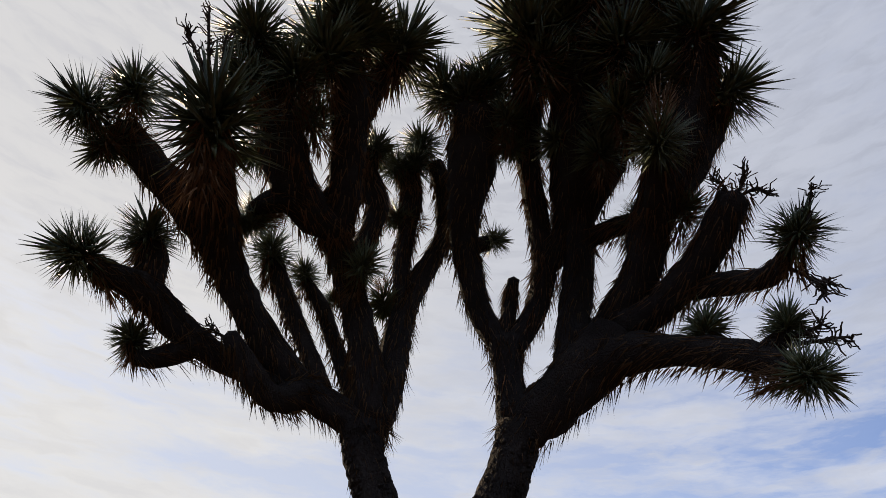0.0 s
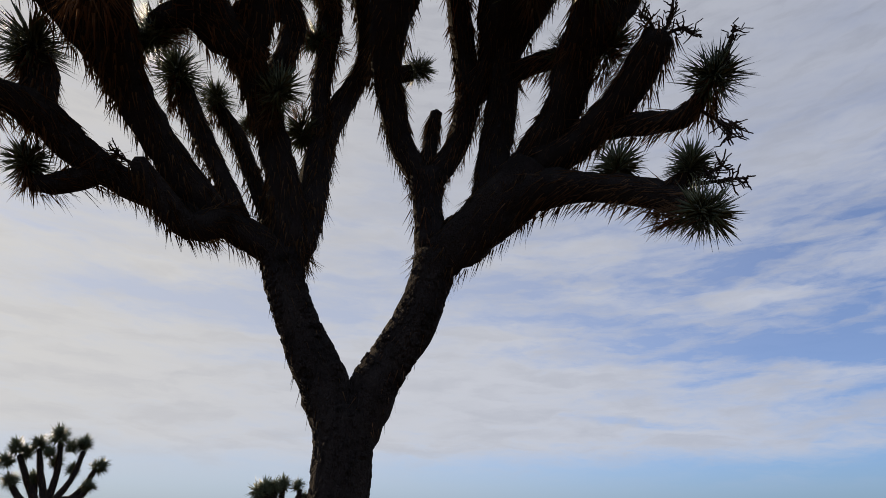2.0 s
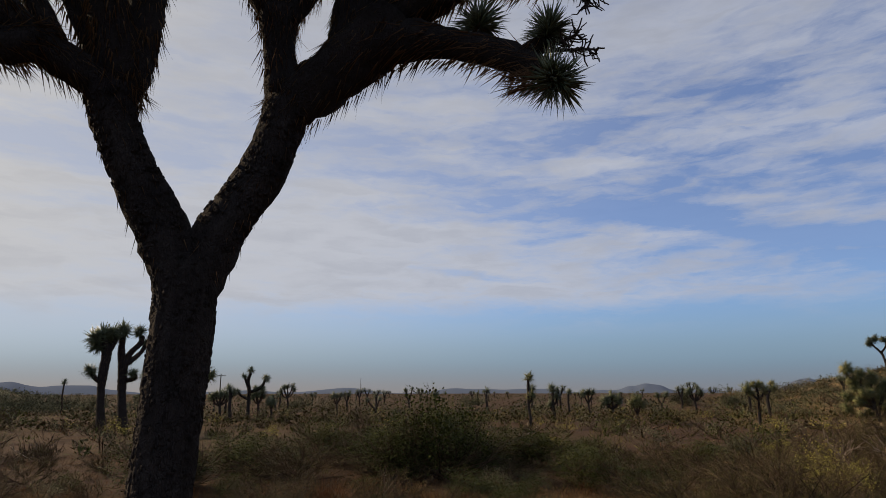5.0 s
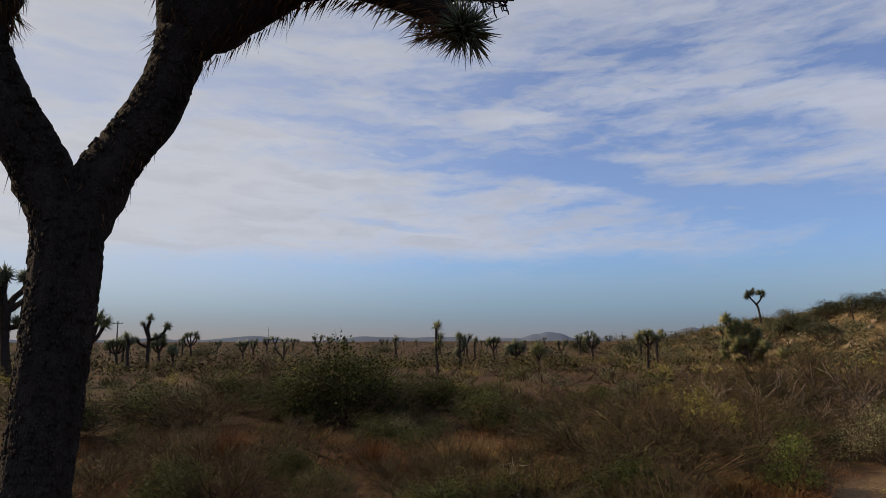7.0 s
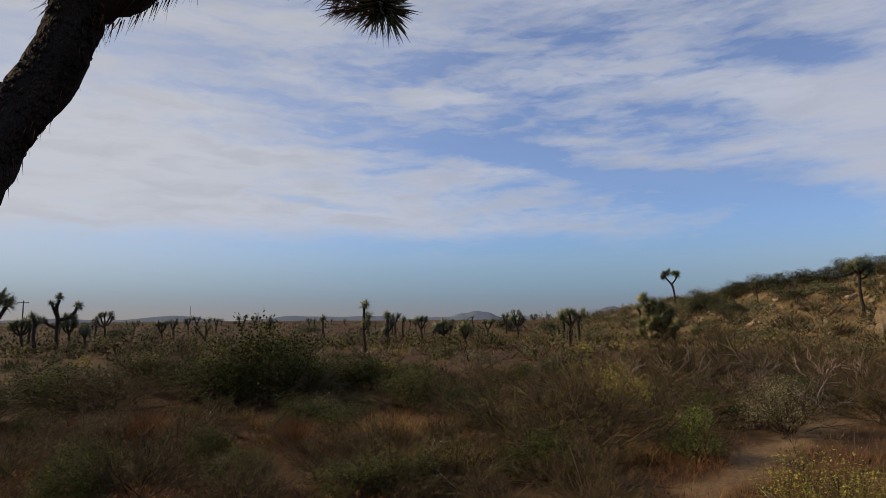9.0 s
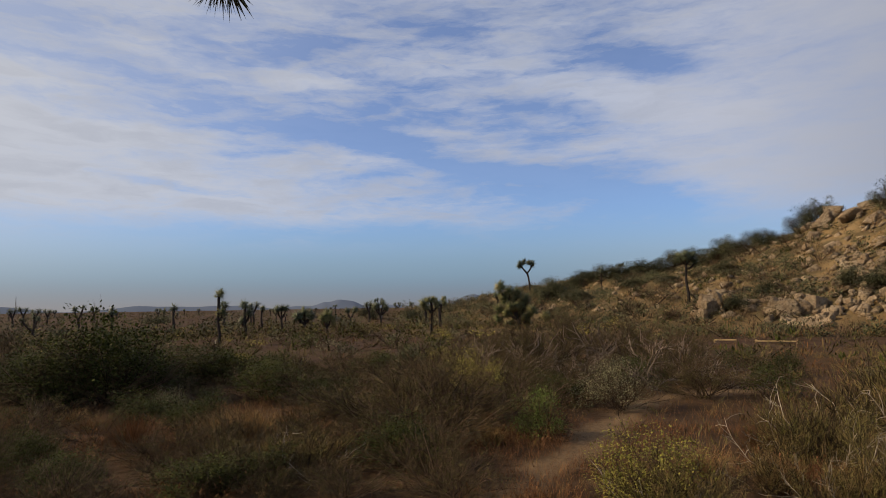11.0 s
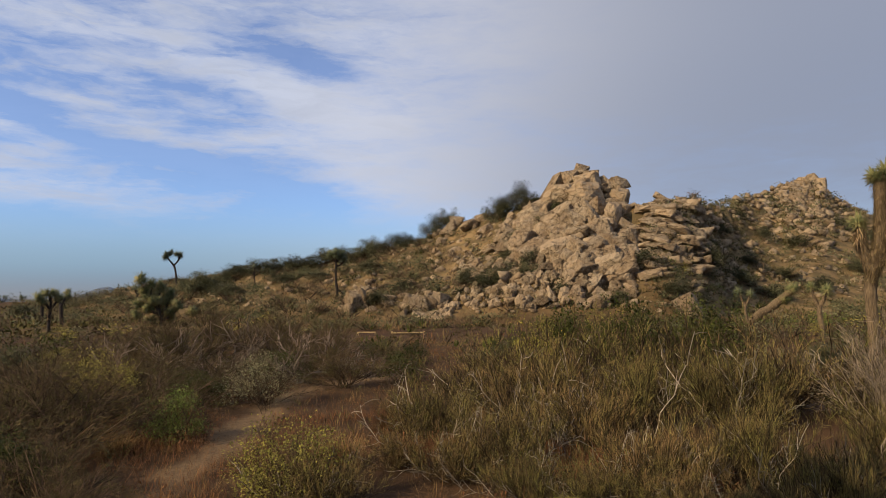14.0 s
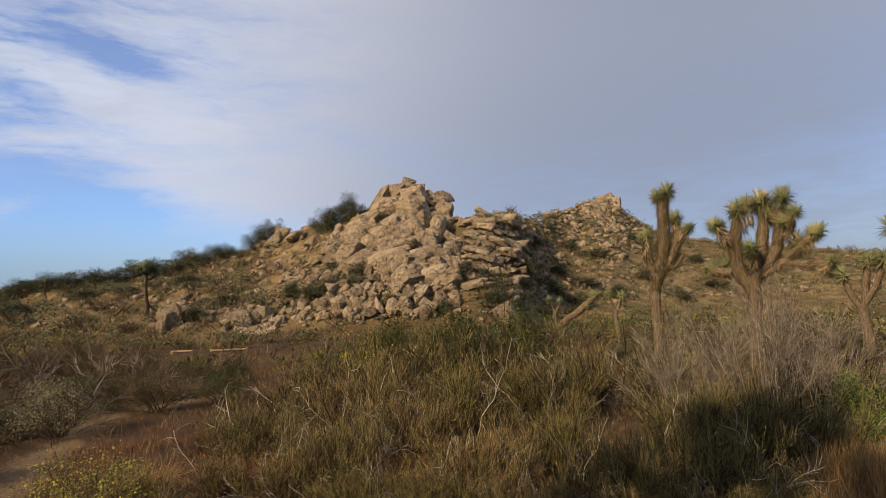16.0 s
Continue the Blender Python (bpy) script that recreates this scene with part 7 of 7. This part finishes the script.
def dry_grass(name, label, mat, n, az_lo, az_hi, d_lo, d_hi, h, seed, clump, spread=52, heads=0.0):
    rng = np.random.default_rng(seed)
    m = n // clump
    az = np.radians(rng.uniform(az_lo, az_hi, m))
    d = np.sqrt(rng.uniform(d_lo ** 2, d_hi ** 2, m))
    cx, cy = d * np.sin(az), d * np.cos(az)
    keep = (trail_mask(cx, cy) > 0.05 * rng.normal(0, 2, len(cx))) & (wave(cx, cy, 4.0, seed) > (-0.05 if heads else -0.35))
    cx, cy = np.repeat(cx[keep], clump), np.repeat(cy[keep], clump)
    x, y = cx + rng.normal(0, 0.09, len(cx)), cy + rng.normal(0, 0.09, len(cx))
    at = np.stack([x, y, land(x, y) - 0.01], 1)
    k = len(at)
    way = fan(rng, k, spread)
    L = h * rng.uniform(0.4, 1.15, k)
    v, f = flecks(at, way, L, L * 0.006 + 0.0009)
    if heads:
        nod = unit(way + rng.normal(0, 0.35, way.shape) - np.array([0, 0, 0.25]))
        pick = rng.random(k) < heads
        v2, f2 = flecks((at + L[:, None] * way * 0.92)[pick], nod[pick], rng.uniform(0.025, 0.055, int(pick.sum())), rng.uniform(0.004, 0.008, int(pick.sum())), len(v))
        v, f = np.vstack([v, v2]), np.vstack([f, f2])
    tagged(new(name, mesh_from(name, v, f, mat)), label, "grass", kind="stuff")


dry_grass("russet_grass", "thin russet dry grass between the shrubs", RUSSET, 62000, -48, 62, 4.6, 20, 0.17, 91, 16)
dry_grass("straw_grass", "straw-coloured dry grass in patches", STRAW, 56000, 22, 105, 4.6, 26, 0.17, 92, 18)
dry_grass("golden_grass", "patch of golden dry grass at the edge of the brush", STRAW, 20000, 94.5, 110, 3.6, 7.2, 0.36, 121, 22)
dry_grass("thicket_grass", "straw and russet grass at the foot of the broom shrubs", BROME, 26000, 46, 100, 4.2, 7.0, 0.22, 124, 20, 55, 0.3)
dry_grass("brome_grass", "fluffy orange-brown dry grass under a large tree", BROME, 42000, -42, 30, 4.4, 11.5, 0.24, 123, 30, 62, 0.75)
dry_grass("trail_grass", "russet dry grass edging the trail", RUSSET, 16000, 20, 52, 4.4, 9.0, 0.14, 122, 16)
dry_grass("hill_grass", "golden dry grass on the hillside", STRAW, 32000, 16, 104, 34, 80, 0.35, 93, 12)

# ---- the rocky hill ----
def on_slope(az, el):
    """The first ground seen at that bearing and height above the eye's level, in degrees."""
    d = np.arange(31.0, 125.0, 0.25)
    x, y = d * math.sin(radians(az)), d * math.cos(radians(az))
    seen = np.degrees(np.arctan2(land(x, y) - EYE_Z, d))
    k = int(np.argmax(seen >= el)) if (seen >= el).any() else int(np.argmax(seen))
    return d[k], x[k], y[k]


def crest_el(az):
    """The elevation of the skyline of the bare hill."""
    d = np.arange(30.0, 130.0, 0.5)
    return float(np.degrees(np.arctan2(land(d * math.sin(radians(az)), d * math.cos(radians(az))) - EYE_Z, d)).max())


def boulder_mesh(seed, corners, fine):
    """An angular block: the hull of random corners, its edges broken and its faces dented."""
    rng = np.random.default_rng(seed)
    bm = bmesh.new()
    p = unit(rng.normal(0, 1, (corners, 3)))
    p = np.sign(p) * np.abs(p) ** 0.62
    p = p / np.abs(p).max(axis=1, keepdims=True) * rng.uniform(0.72, 1.0, (corners, 1))
    for co in p:
        bm.verts.new(co)
    hull = bmesh.ops.convex_hull(bm, input=bm.verts[:])
    loose = [g for g in hull["geom_interior"] if isinstance(g, bmesh.types.BMVert)]
    bmesh.ops.delete(bm, geom=loose, context="VERTS")
    bmesh.ops.dissolve_limit(bm, angle_limit=radians(9), verts=bm.verts[:], edges=bm.edges[:])
    bmesh.ops.bevel(bm, geom=bm.edges[:], offset=0.024, segments=1, affect="EDGES", profile=0.6)
    bmesh.ops.triangulate(bm, faces=bm.faces[:])
    if fine:
        bmesh.ops.subdivide_edges(bm, edges=[e for e in bm.edges if e.calc_length() > 0.3], cuts=2, use_grid_fill=True)
        bmesh.ops.triangulate(bm, faces=bm.faces[:])
    for vert in bm.verts:
        n = noise.noise(vert.co * 1.8 + Vector((seed, 0, 0))) * 0.05 + noise.noise(vert.co * 5.0 + Vector((0, seed, 0))) * 0.028
        vert.co *= 1 + n
    me = bpy.data.meshes.new("boulder")
    bm.to_mesh(me)
    bm.free()
    me.materials.append(GRANITE)
    return me


BLOCKS = [boulder_mesh(200 + k, 13 + 2 * (k % 4), True) for k in range(8)]
STONES = [boulder_mesh(300 + k, 10 + 2 * (k % 3), False) for k in range(6)]
rock_rng = np.random.default_rng(120)
outcrop = new("rock_outcrop")
ox, oy, _ = polar(61, 42)
outcrop.location = (ox, oy, land_at(ox, oy))
tagged(outcrop, "tan weathered granite outcrop of stacked angular boulders", "rocks")


rubble = []


def strata(az):
    """How steeply the bedding climbs to the east: the west flank is one tilted stack of slabs."""
    return float(np.interp(az, [40, 50, 56, 62, 64, 67, 72], [0, -14, -34, -38, 0, 4, 0]))


def block(az, el, w, h, proud=0.35, meshes=BLOCKS, tilt=22, loose=False, lean=None):
    """A boulder on the slope; w and h are the angles that it fills, in degrees."""
    if meshes is STONES:
        el = min(el, crest_el(az) + 0.2 * h)
    d, x, y = on_slope(az, el - 0.25 * h)
    sx, sz = d * radians(w) * 0.56, d * radians(h) * 0.58
    data = meshes[rock_rng.integers(len(meshes))]
    turn = pose(0, 0, 0, rock_rng.normal(0, tilt * 0.6), (lean if lean is not None else strata(az)) + rock_rng.normal(0, tilt), -az + rock_rng.normal(0, 25))
    z = max(land_at(x, y) + proud * sz, EYE_Z + d * math.tan(radians(el)))
    world_m = Matrix.Translation((x, y, z)) @ turn @ Matrix.Diagonal((sx, max(sx, sz) * 0.9, sz, 1))
    if loose:
        rubble.append((data, world_m))
        return
    part("boulder", data, outcrop).matrix_local = Matrix.Translation(outcrop.location).inverted() @ world_m


def fracture(u, v, size_u, size_v, seed):
    """Broken cells of about that size: a random number and a tilt for each, and the nearness of its edge."""
    rng = np.random.default_rng(seed)
    table = rng.random((61, 61, 5))
    gu, gv = u / size_u, v / size_v
    iu, iv = np.floor(gu).astype(int), np.floor(gv).astype(int)
    best = np.full(u.shape, 9.0)
    second = np.full(u.shape, 9.0)
    pick = np.zeros(u.shape + (5,))
    off_u, off_v = np.zeros(u.shape), np.zeros(u.shape)
    for a in (-1, 0, 1):
        for b in (-1, 0, 1):
            cell = table[(iu + a) % 61, (iv + b) % 61]
            du, dv = gu - iu - a - 0.1 - 0.8 * cell[..., 0], gv - iv - b - 0.1 - 0.8 * cell[..., 1]
            far = np.abs(du) ** 1.5 + np.abs(dv) ** 1.5
            nearer = far < best
            second = np.where(nearer, best, np.minimum(second, far))
            best = np.where(nearer, far, best)
            pick[nearer] = cell[nearer]
            off_u, off_v = np.where(nearer, du, off_u), np.where(nearer, dv, off_v)
    step = pick[..., 2] + (pick[..., 3] - 0.5) * 1.1 * off_u + (pick[..., 4] - 0.35) * 1.3 * off_v
    return step, np.clip((second - best) / 0.16, 0, 1)


# bearing, height in degrees, half-width, half-height, slope of the long side
ROCK_PATCHES = [(61.3, 6.2, 4.6, 6.0, 0), (55.0, 6.2, 5.6, 1.5, 20), (69.8, 6.0, 3.6, 3.6, -12), (62.6, 2.8, 2.6, 1.3, 0), (48.0, -0.5, 2.6, 1.5, -14), (53.0, 2.6, 3.0, 1.1, 10)]


def bedrock():
    """The living rock of the hill, split along its tilted beds."""
    az = np.arange(45.0, 75.0, 0.07)
    share = np.linspace(-0.02, 1.04, 290)
    foot, crest = np.interp(az, HILL[:, 0], HILL[:, 1]), np.interp(az, HILL[:, 0], HILL[:, 2])
    A, S = np.meshgrid(az, share, indexing="ij")
    D = foot[:, None] + (crest - foot)[:, None] * S
    x, y = D * np.sin(np.radians(A)), D * np.cos(np.radians(A))
    z = land(x, y)
    el = np.degrees(np.arctan2(z - EYE_Z, D))
    mask = np.full(A.shape, -9.0)
    for a0, e0, wa, we, tilt in ROCK_PATCHES:
        da, de = A - a0, el - e0 - np.tan(np.radians(tilt)) * (A - a0)
        mask = np.maximum(mask, 1 - np.sqrt((da / wa) ** 2 + (de / we) ** 2))
    mask = mask * 3.0 + 0.5 * wave(x, y, 3.4, 41) + 0.35 * wave(x, y, 1.3, 42)
    keep = smooth01((mask + 0.2) / 0.5)
    u, v = np.radians(A - 61) * 46, np.radians(el) * 46
    turn = np.radians(np.interp(A, [46, 55, 60, 64, 66, 69, 75], [14, 30, 37, 30, 16, 8, 4]))
    wob = 0.25 * wave(u, v, 3.1, 43)
    p, q = u * np.cos(turn) + v * np.sin(turn) + wob, -u * np.sin(turn) + v * np.cos(turn) + 0.6 * wob
    big, big_edge = fracture(p, q, 3.7, 2.0, 51)
    mid, mid_edge = fracture(p, q, 1.5, 0.80, 52)
    fine, fine_edge = fracture(p, q, 0.46, 0.24, 53)
    rough = np.clip(0.75 + 0.7 * wave(u, v, 6.0, 44), 0.15, 1.0)
    h = 0.70 * big - 0.35 * (1 - big_edge) + rough * (0.34 * mid - 0.20 * (1 - mid_edge)) + rough * (0.12 * fine - 0.07 * (1 - fine_edge)) - 0.55
    cleft = np.exp(-((A - 66.7 - 0.10 * (el - 4)) / 0.55) ** 2) * smooth01((el - 0.5) / 2)
    h = np.where(A > 66.5, 0.6 * h, h) - 1.0 * cleft
    rise = (h - 0.05) * keep - 0.9 * (1 - keep)
    out_way = np.stack([-0.72 * np.sin(np.radians(A)), -0.72 * np.cos(np.radians(A)), np.full(A.shape, 0.69)], -1)
    pts = np.stack([x, y, z], -1) + rise[..., None] * out_way - np.array(outcrop.location)
    n, m = A.shape
    idx = np.arange(n * m).reshape(n, m)
    quads = np.stack([idx[:-1, :-1], idx[:-1, 1:], idx[1:, 1:], idx[1:, :-1]], -1)
    shown = np.maximum.reduce([keep[:-1, :-1], keep[:-1, 1:], keep[1:, 1:], keep[1:, :-1]]) > 0.05
    quads = quads[shown][:, ::-1]
    used, back_idx = np.unique(quads, return_inverse=True)
    me = mesh_from("bedrock", pts.reshape(-1, 3)[used], back_idx.reshape(-1, 4), GRANITE)
    part("bedrock", me, outcrop, "tan granite bedrock split along tilted beds")["kind"] = "stuff"


bedrock()
CREST_ROCKS = [(62.1, 11.0, 2.1, 1.1), (61.3, 10.3, 2.6, 1.5), (63.1, 10.2, 1.5, 1.8), (64.2, 9.5, 1.4, 1.5), (65.1, 9.6, 2.1, 1.3), (65.5, 8.5, 1.5, 1.5),
               (59.7, 9.3, 3.1, 1.5), (60.6, 8.5, 3.6, 2.1), (58.9, 7.9, 3.6, 1.8), (62.5, 8.9, 2.6, 2.1), (63.4, 7.3, 3.1, 2.8), (61.8, 6.7, 1.5, 2.3)]
SHOULDER_ROCKS = [(50.9, 6.8, 1.6, 1.0), (50.1, 5.9, 1.7, 0.9), (52.1, 6.4, 1.9, 1.0), (53.6, 6.0, 1.5, 0.8), (53.2, 7.0, 1.4, 0.7), (49.5, 4.9, 1.1, 0.8), (55.6, 5.2, 1.5, 0.8), (54.1, 4.2, 1.5, 0.7)]
FOOT_ROCKS = [(41.6, -0.5, 1.3, 2.2), (42.3, -0.2, 1.1, 1.9), (41.2, -1.2, 0.8, 1.3), (43.3, 0.3, 1.2, 0.8), (44.6, -0.2, 1.1, 0.9), (47.4, -0.8, 1.8, 1.5), (48.4, -0.6, 1.6, 1.4), (49.4, -0.3, 1.5, 1.2), (46.6, -0.2, 1.3, 1.1), (70.8, -1.2, 2.6, 2.1), (65.5, 0.4, 1.0, 0.9)]
GREAT_SLABS = [(60.2, 6.7, 3.4, 2.0), (62.6, 6.9, 2.0, 2.4), (64.9, 6.4, 1.7, 3.4), (61.4, 8.9, 2.8, 1.3), (64.3, 3.4, 2.2, 1.7), (64.3, 1.9, 2.1, 1.2), (58.2, 6.2, 3.2, 1.1), (59.0, 7.2, 3.4, 0.9), (60.2, 8.4, 3.0, 0.8), (69.2, 7.2, 2.2, 1.2), (70.2, 5.4, 2.4, 1.0), (61.8, 4.0, 2.2, 1.6)]
FAR_CREST_ROCKS = [(79.6, 8.8, 0.9, 0.7), (80.3, 8.9, 0.9, 0.8), (80.9, 8.5, 0.7, 0.9), (80.9, 7.9, 0.8, 0.8), (79.0, 8.4, 0.9, 0.6), (80.0, 8.2, 0.9, 0.7), (78.3, 8.0, 0.8, 0.5)]
for row in FAR_CREST_ROCKS:
    block(*row, proud=0.3, tilt=12)
for row in GREAT_SLABS:
    block(*row, proud=0.12, tilt=8)
for group in (CREST_ROCKS, SHOULDER_ROCKS, FOOT_ROCKS):
    for row in group:
        block(*row)
# broken rock between the great blocks and the talus below
for k in range(210):
    az = rock_rng.uniform(55.5, 66.3)
    top = float(np.interp(az, [55.5, 58, 60, 62, 64.5, 66.3], [5.6, 7.4, 9.4, 10.6, 9.2, 7.4]))
    low = float(np.interp(az, [55.5, 60, 66.3], [4.4, 3.0, 1.0]))
    s = 0.8 + 1.7 * rock_rng.random() ** 2.0
    block(az, rock_rng.uniform(low, top), s * rock_rng.uniform(1.0, 1.5), s * rock_rng.uniform(0.55, 0.95), 0.45, BLOCKS, 17, k >= 90)
for k in range(110):
    az = rock_rng.uniform(66.8, 72.4)
    s = rock_rng.uniform(0.5, 1.3)
    block(az, rock_rng.uniform(1.6, float(np.interp(az, [66.8, 69, 70.6, 72.4], [7.2, 8.4, 8.2, 6.2]))), s * rock_rng.uniform(1.4, 2.2), s * 0.62, 0.4, BLOCKS, 13, k >= 30, 6)
for k in range(110):
    az = rock_rng.normal(61.8, 3.2)
    block(az, rock_rng.uniform(1.0, 9.4), rock_rng.uniform(0.7, 2.0), rock_rng.uniform(0.3, 0.9), 0.3, STONES, 16, k >= 30)
for k in range(430):
    s = 0.28 + 0.8 * rock_rng.random() ** 1.8
    block(rock_rng.uniform(51, 66.8), rock_rng.uniform(-1.2, 3.4), s, s * rock_rng.uniform(0.4, 0.85), 0.6, STONES, 35, k >= 60)
for k in range(120):
    s = 0.9 + 1.0 * rock_rng.random() ** 1.6
    block(rock_rng.uniform(54, 66.2), rock_rng.uniform(-1.0, 3.6), s, s * rock_rng.uniform(0.5, 0.9), 0.75, STONES, 35, k >= 40)
for k in range(40):
    s = rock_rng.uniform(0.4, 1.2)
    block(rock_rng.uniform(66, 74), rock_rng.uniform(-0.5, 8.0), s * 1.3, s * 0.6, 0.3, STONES, 14, True)
for k in range(45):
    s = rock_rng.uniform(0.3, 0.9)
    block(rock_rng.uniform(40.5, 51), rock_rng.uniform(-1.6, 0.8), s * 1.2, s * 0.8, 0.3, STONES, 25, True)
for k in range(60):
    s = rock_rng.uniform(0.3, 0.9)
    block(rock_rng.uniform(48, 57), rock_rng.uniform(1.0, 7.4), s * 1.2, s * 0.7, 0.25, STONES, 20, True)


def join_rubble():
    """The smaller broken rock in one mesh."""
    vs, fs, n0 = [], {}, 0
    for data, m in rubble:
        p = np.empty(3 * len(data.vertices))
        data.vertices.foreach_get("co", p)
        turn = np.array(m)
        vs.append(p.reshape(-1, 3) @ turn[:3, :3].T + turn[:3, 3] - np.array(outcrop.location))
        for poly in data.polygons:
            fs.setdefault(len(poly.vertices), []).append([n0 + q for q in poly.vertices])
        n0 += len(data.vertices)
    ob = part("rubble", mesh_from("rubble", np.vstack(vs), list(fs.values()), GRANITE), outcrop, "broken granite between the great boulders")
    ob["kind"] = "stuff"


join_rubble()


def loose_stones():
    """Stones strewn over the slopes and the rocky knob on the far crest."""
    rng = np.random.default_rng(130)
    vs, fs, n0 = [], [], 0
    shapes = []
    for k in range(5):
        bm = bmesh.new()
        for co in unit(rng.normal(0, 1, (9, 3))) * rng.uniform(0.75, 1.0, (9, 1)):
            bm.verts.new(co)
        hull = bmesh.ops.convex_hull(bm, input=bm.verts[:])
        bm.verts.index_update()
        shapes.append((np.array([q.co for q in bm.verts]), np.array([[q.index for q in fc.verts] for fc in bm.faces])))
        bm.free()
    for k in range(2500):
        ball, tri = shapes[k % 5]
        if k < 520:
            az = rng.normal(79.4, 1.9)
            el, s = crest_el(az) - abs(rng.normal(0, 1.6)), rng.uniform(0.25, 1.0)
        elif k < 1000:
            az, el, s = rng.uniform(69, 98), rng.uniform(0.0, 8.0), rng.uniform(0.12, 0.6)
        elif k < 1600:
            az, el, s = rng.uniform(70, 100), rng.uniform(-0.5, 7.5), 0.12 + 0.7 * rng.random() ** 3
        elif k < 2100:
            az, el, s = rng.uniform(22, 56), rng.uniform(-0.8, 6.0), rng.uniform(0.15, 0.55)
        else:
            az, el, s = rng.uniform(38, 80), rng.uniform(-1.6, 5.0), rng.uniform(0.10, 0.34)
        d, x, y = on_slope(az, el)
        p = ball * np.array([s, s * 0.9, s * 0.65])
        a = rng.random() * 6.28
        p = p @ np.array([[math.cos(a), math.sin(a), 0], [-math.sin(a), math.cos(a), 0], [0, 0, 1]])
        vs.append(p + np.array([x, y, land_at(x, y) + 0.15 * s]))
        fs.append(tri + n0)
        n0 += len(ball)
    tagged(new("loose_stones", mesh_from("loose_stones", np.vstack(vs), np.vstack(fs), GRANITE)), "pale granite stones strewn over the slopes", "stones", kind="stuff")


loose_stones()

# ---- timber rail, pole and mast ----
def box_data(sx, sy, sz, mat, name):
    bm = bmesh.new()
    bmesh.ops.create_cube(bm, size=1.0)
    for p in bm.verts:
        p.co = (p.co.x * sx, p.co.y * sy, p.co.z * sz)
    bmesh.ops.bevel(bm, geom=bm.edges[:], offset=min(sx, sy, sz) * 0.15, segments=2, affect="EDGES")
    me = bpy.data.meshes.new(name)
    bm.to_mesh(me)
    bm.free()
    me.materials.append(mat)
    return me


def rail_fence():
    root = new("rail_fence")
    x, y, _ = polar(45.6, 27.6)
    root.location = (x, y, land_at(x, y))
    root.rotation_euler = (0, 0, radians(-48))
    for k, (mid, length) in enumerate(((-1.30, 0.8), (0.49, 1.45))):
        rail = part("rail", box_data(length, 0.07, 0.06, RAIL, "rail"), root)
        rail.location = (mid, 0, 0.10 - 0.03 * k)
    for px in (-1.68, -0.92, -0.20, 1.20):
        post = part("post", box_data(0.09, 0.09, 0.22, RAIL, "post"), root)
        post.location = (px, 0.08, 0.01)
    tagged(root, "low weathered timber rail beside the trail", "fence")


rail_fence()


def utility_pole(az, d, h):
    root = new("utility_pole")
    x, y, _ = polar(az, d)
    root.location = (x, y, land_at(x, y))
    root.rotation_euler = (0, 0, radians(-az))
    v, q = rods(np.array([[(0, 0, -0.3), (0, 0, h * 0.5), (0, 0, h)]], float), np.array([[0.17, 0.15, 0.12]]), 10)
    part("pole", mesh_from("pole", v, q, POLE, True), root)
    arm = part("crossarm", box_data(2.2, 0.12, 0.14, POLE, "crossarm"), root)
    arm.location = (0, -0.14, h - 0.5)
    for px in (-0.95, -0.4, 0.4, 0.95):
        pin = part("insulator", box_data(0.09, 0.09, 0.2, POLE, "insulator"), root)
        pin.location = (px, -0.14, h - 0.34)
    tagged(root, "dark wooden utility pole with one crossarm", "pole")


utility_pole(-27.2, 170, 6.6)


def radio_mast(az, d, h):
    """A slim three-legged lattice mast, far off."""
    root = new("radio_mast")
    x, y, _ = polar(az, d)
    root.location = (x, y, land_at(x, y))
    corner = [(0.45 * math.cos(a), 0.45 * math.sin(a)) for a in (0.3, 2.39, 4.49)]
    for cx, cy in corner:
        v, q = rods(np.array([[(cx, cy, -0.3), (cx * 0.6, cy * 0.6, h * 0.6), (0, 0, h)]]), np.array([[0.10, 0.09, 0.06]]), 5)
        part("leg", mesh_from("leg", v, q, POLE), root)
    for k in range(1, 12):
        s = 1 - 0.7 * k / 12
        ring = np.array([[(cx * s, cy * s, h * k / 12) for cx, cy in (*corner, corner[0])]])
        v, q = rods(ring, np.full((1, 4), 0.05), 4)
        part("brace", mesh_from("brace", v, q, POLE), root)
    tagged(root, "slim lattice radio mast far out on the plain", "mast")


radio_mast(-15.4, 520, 13.5)
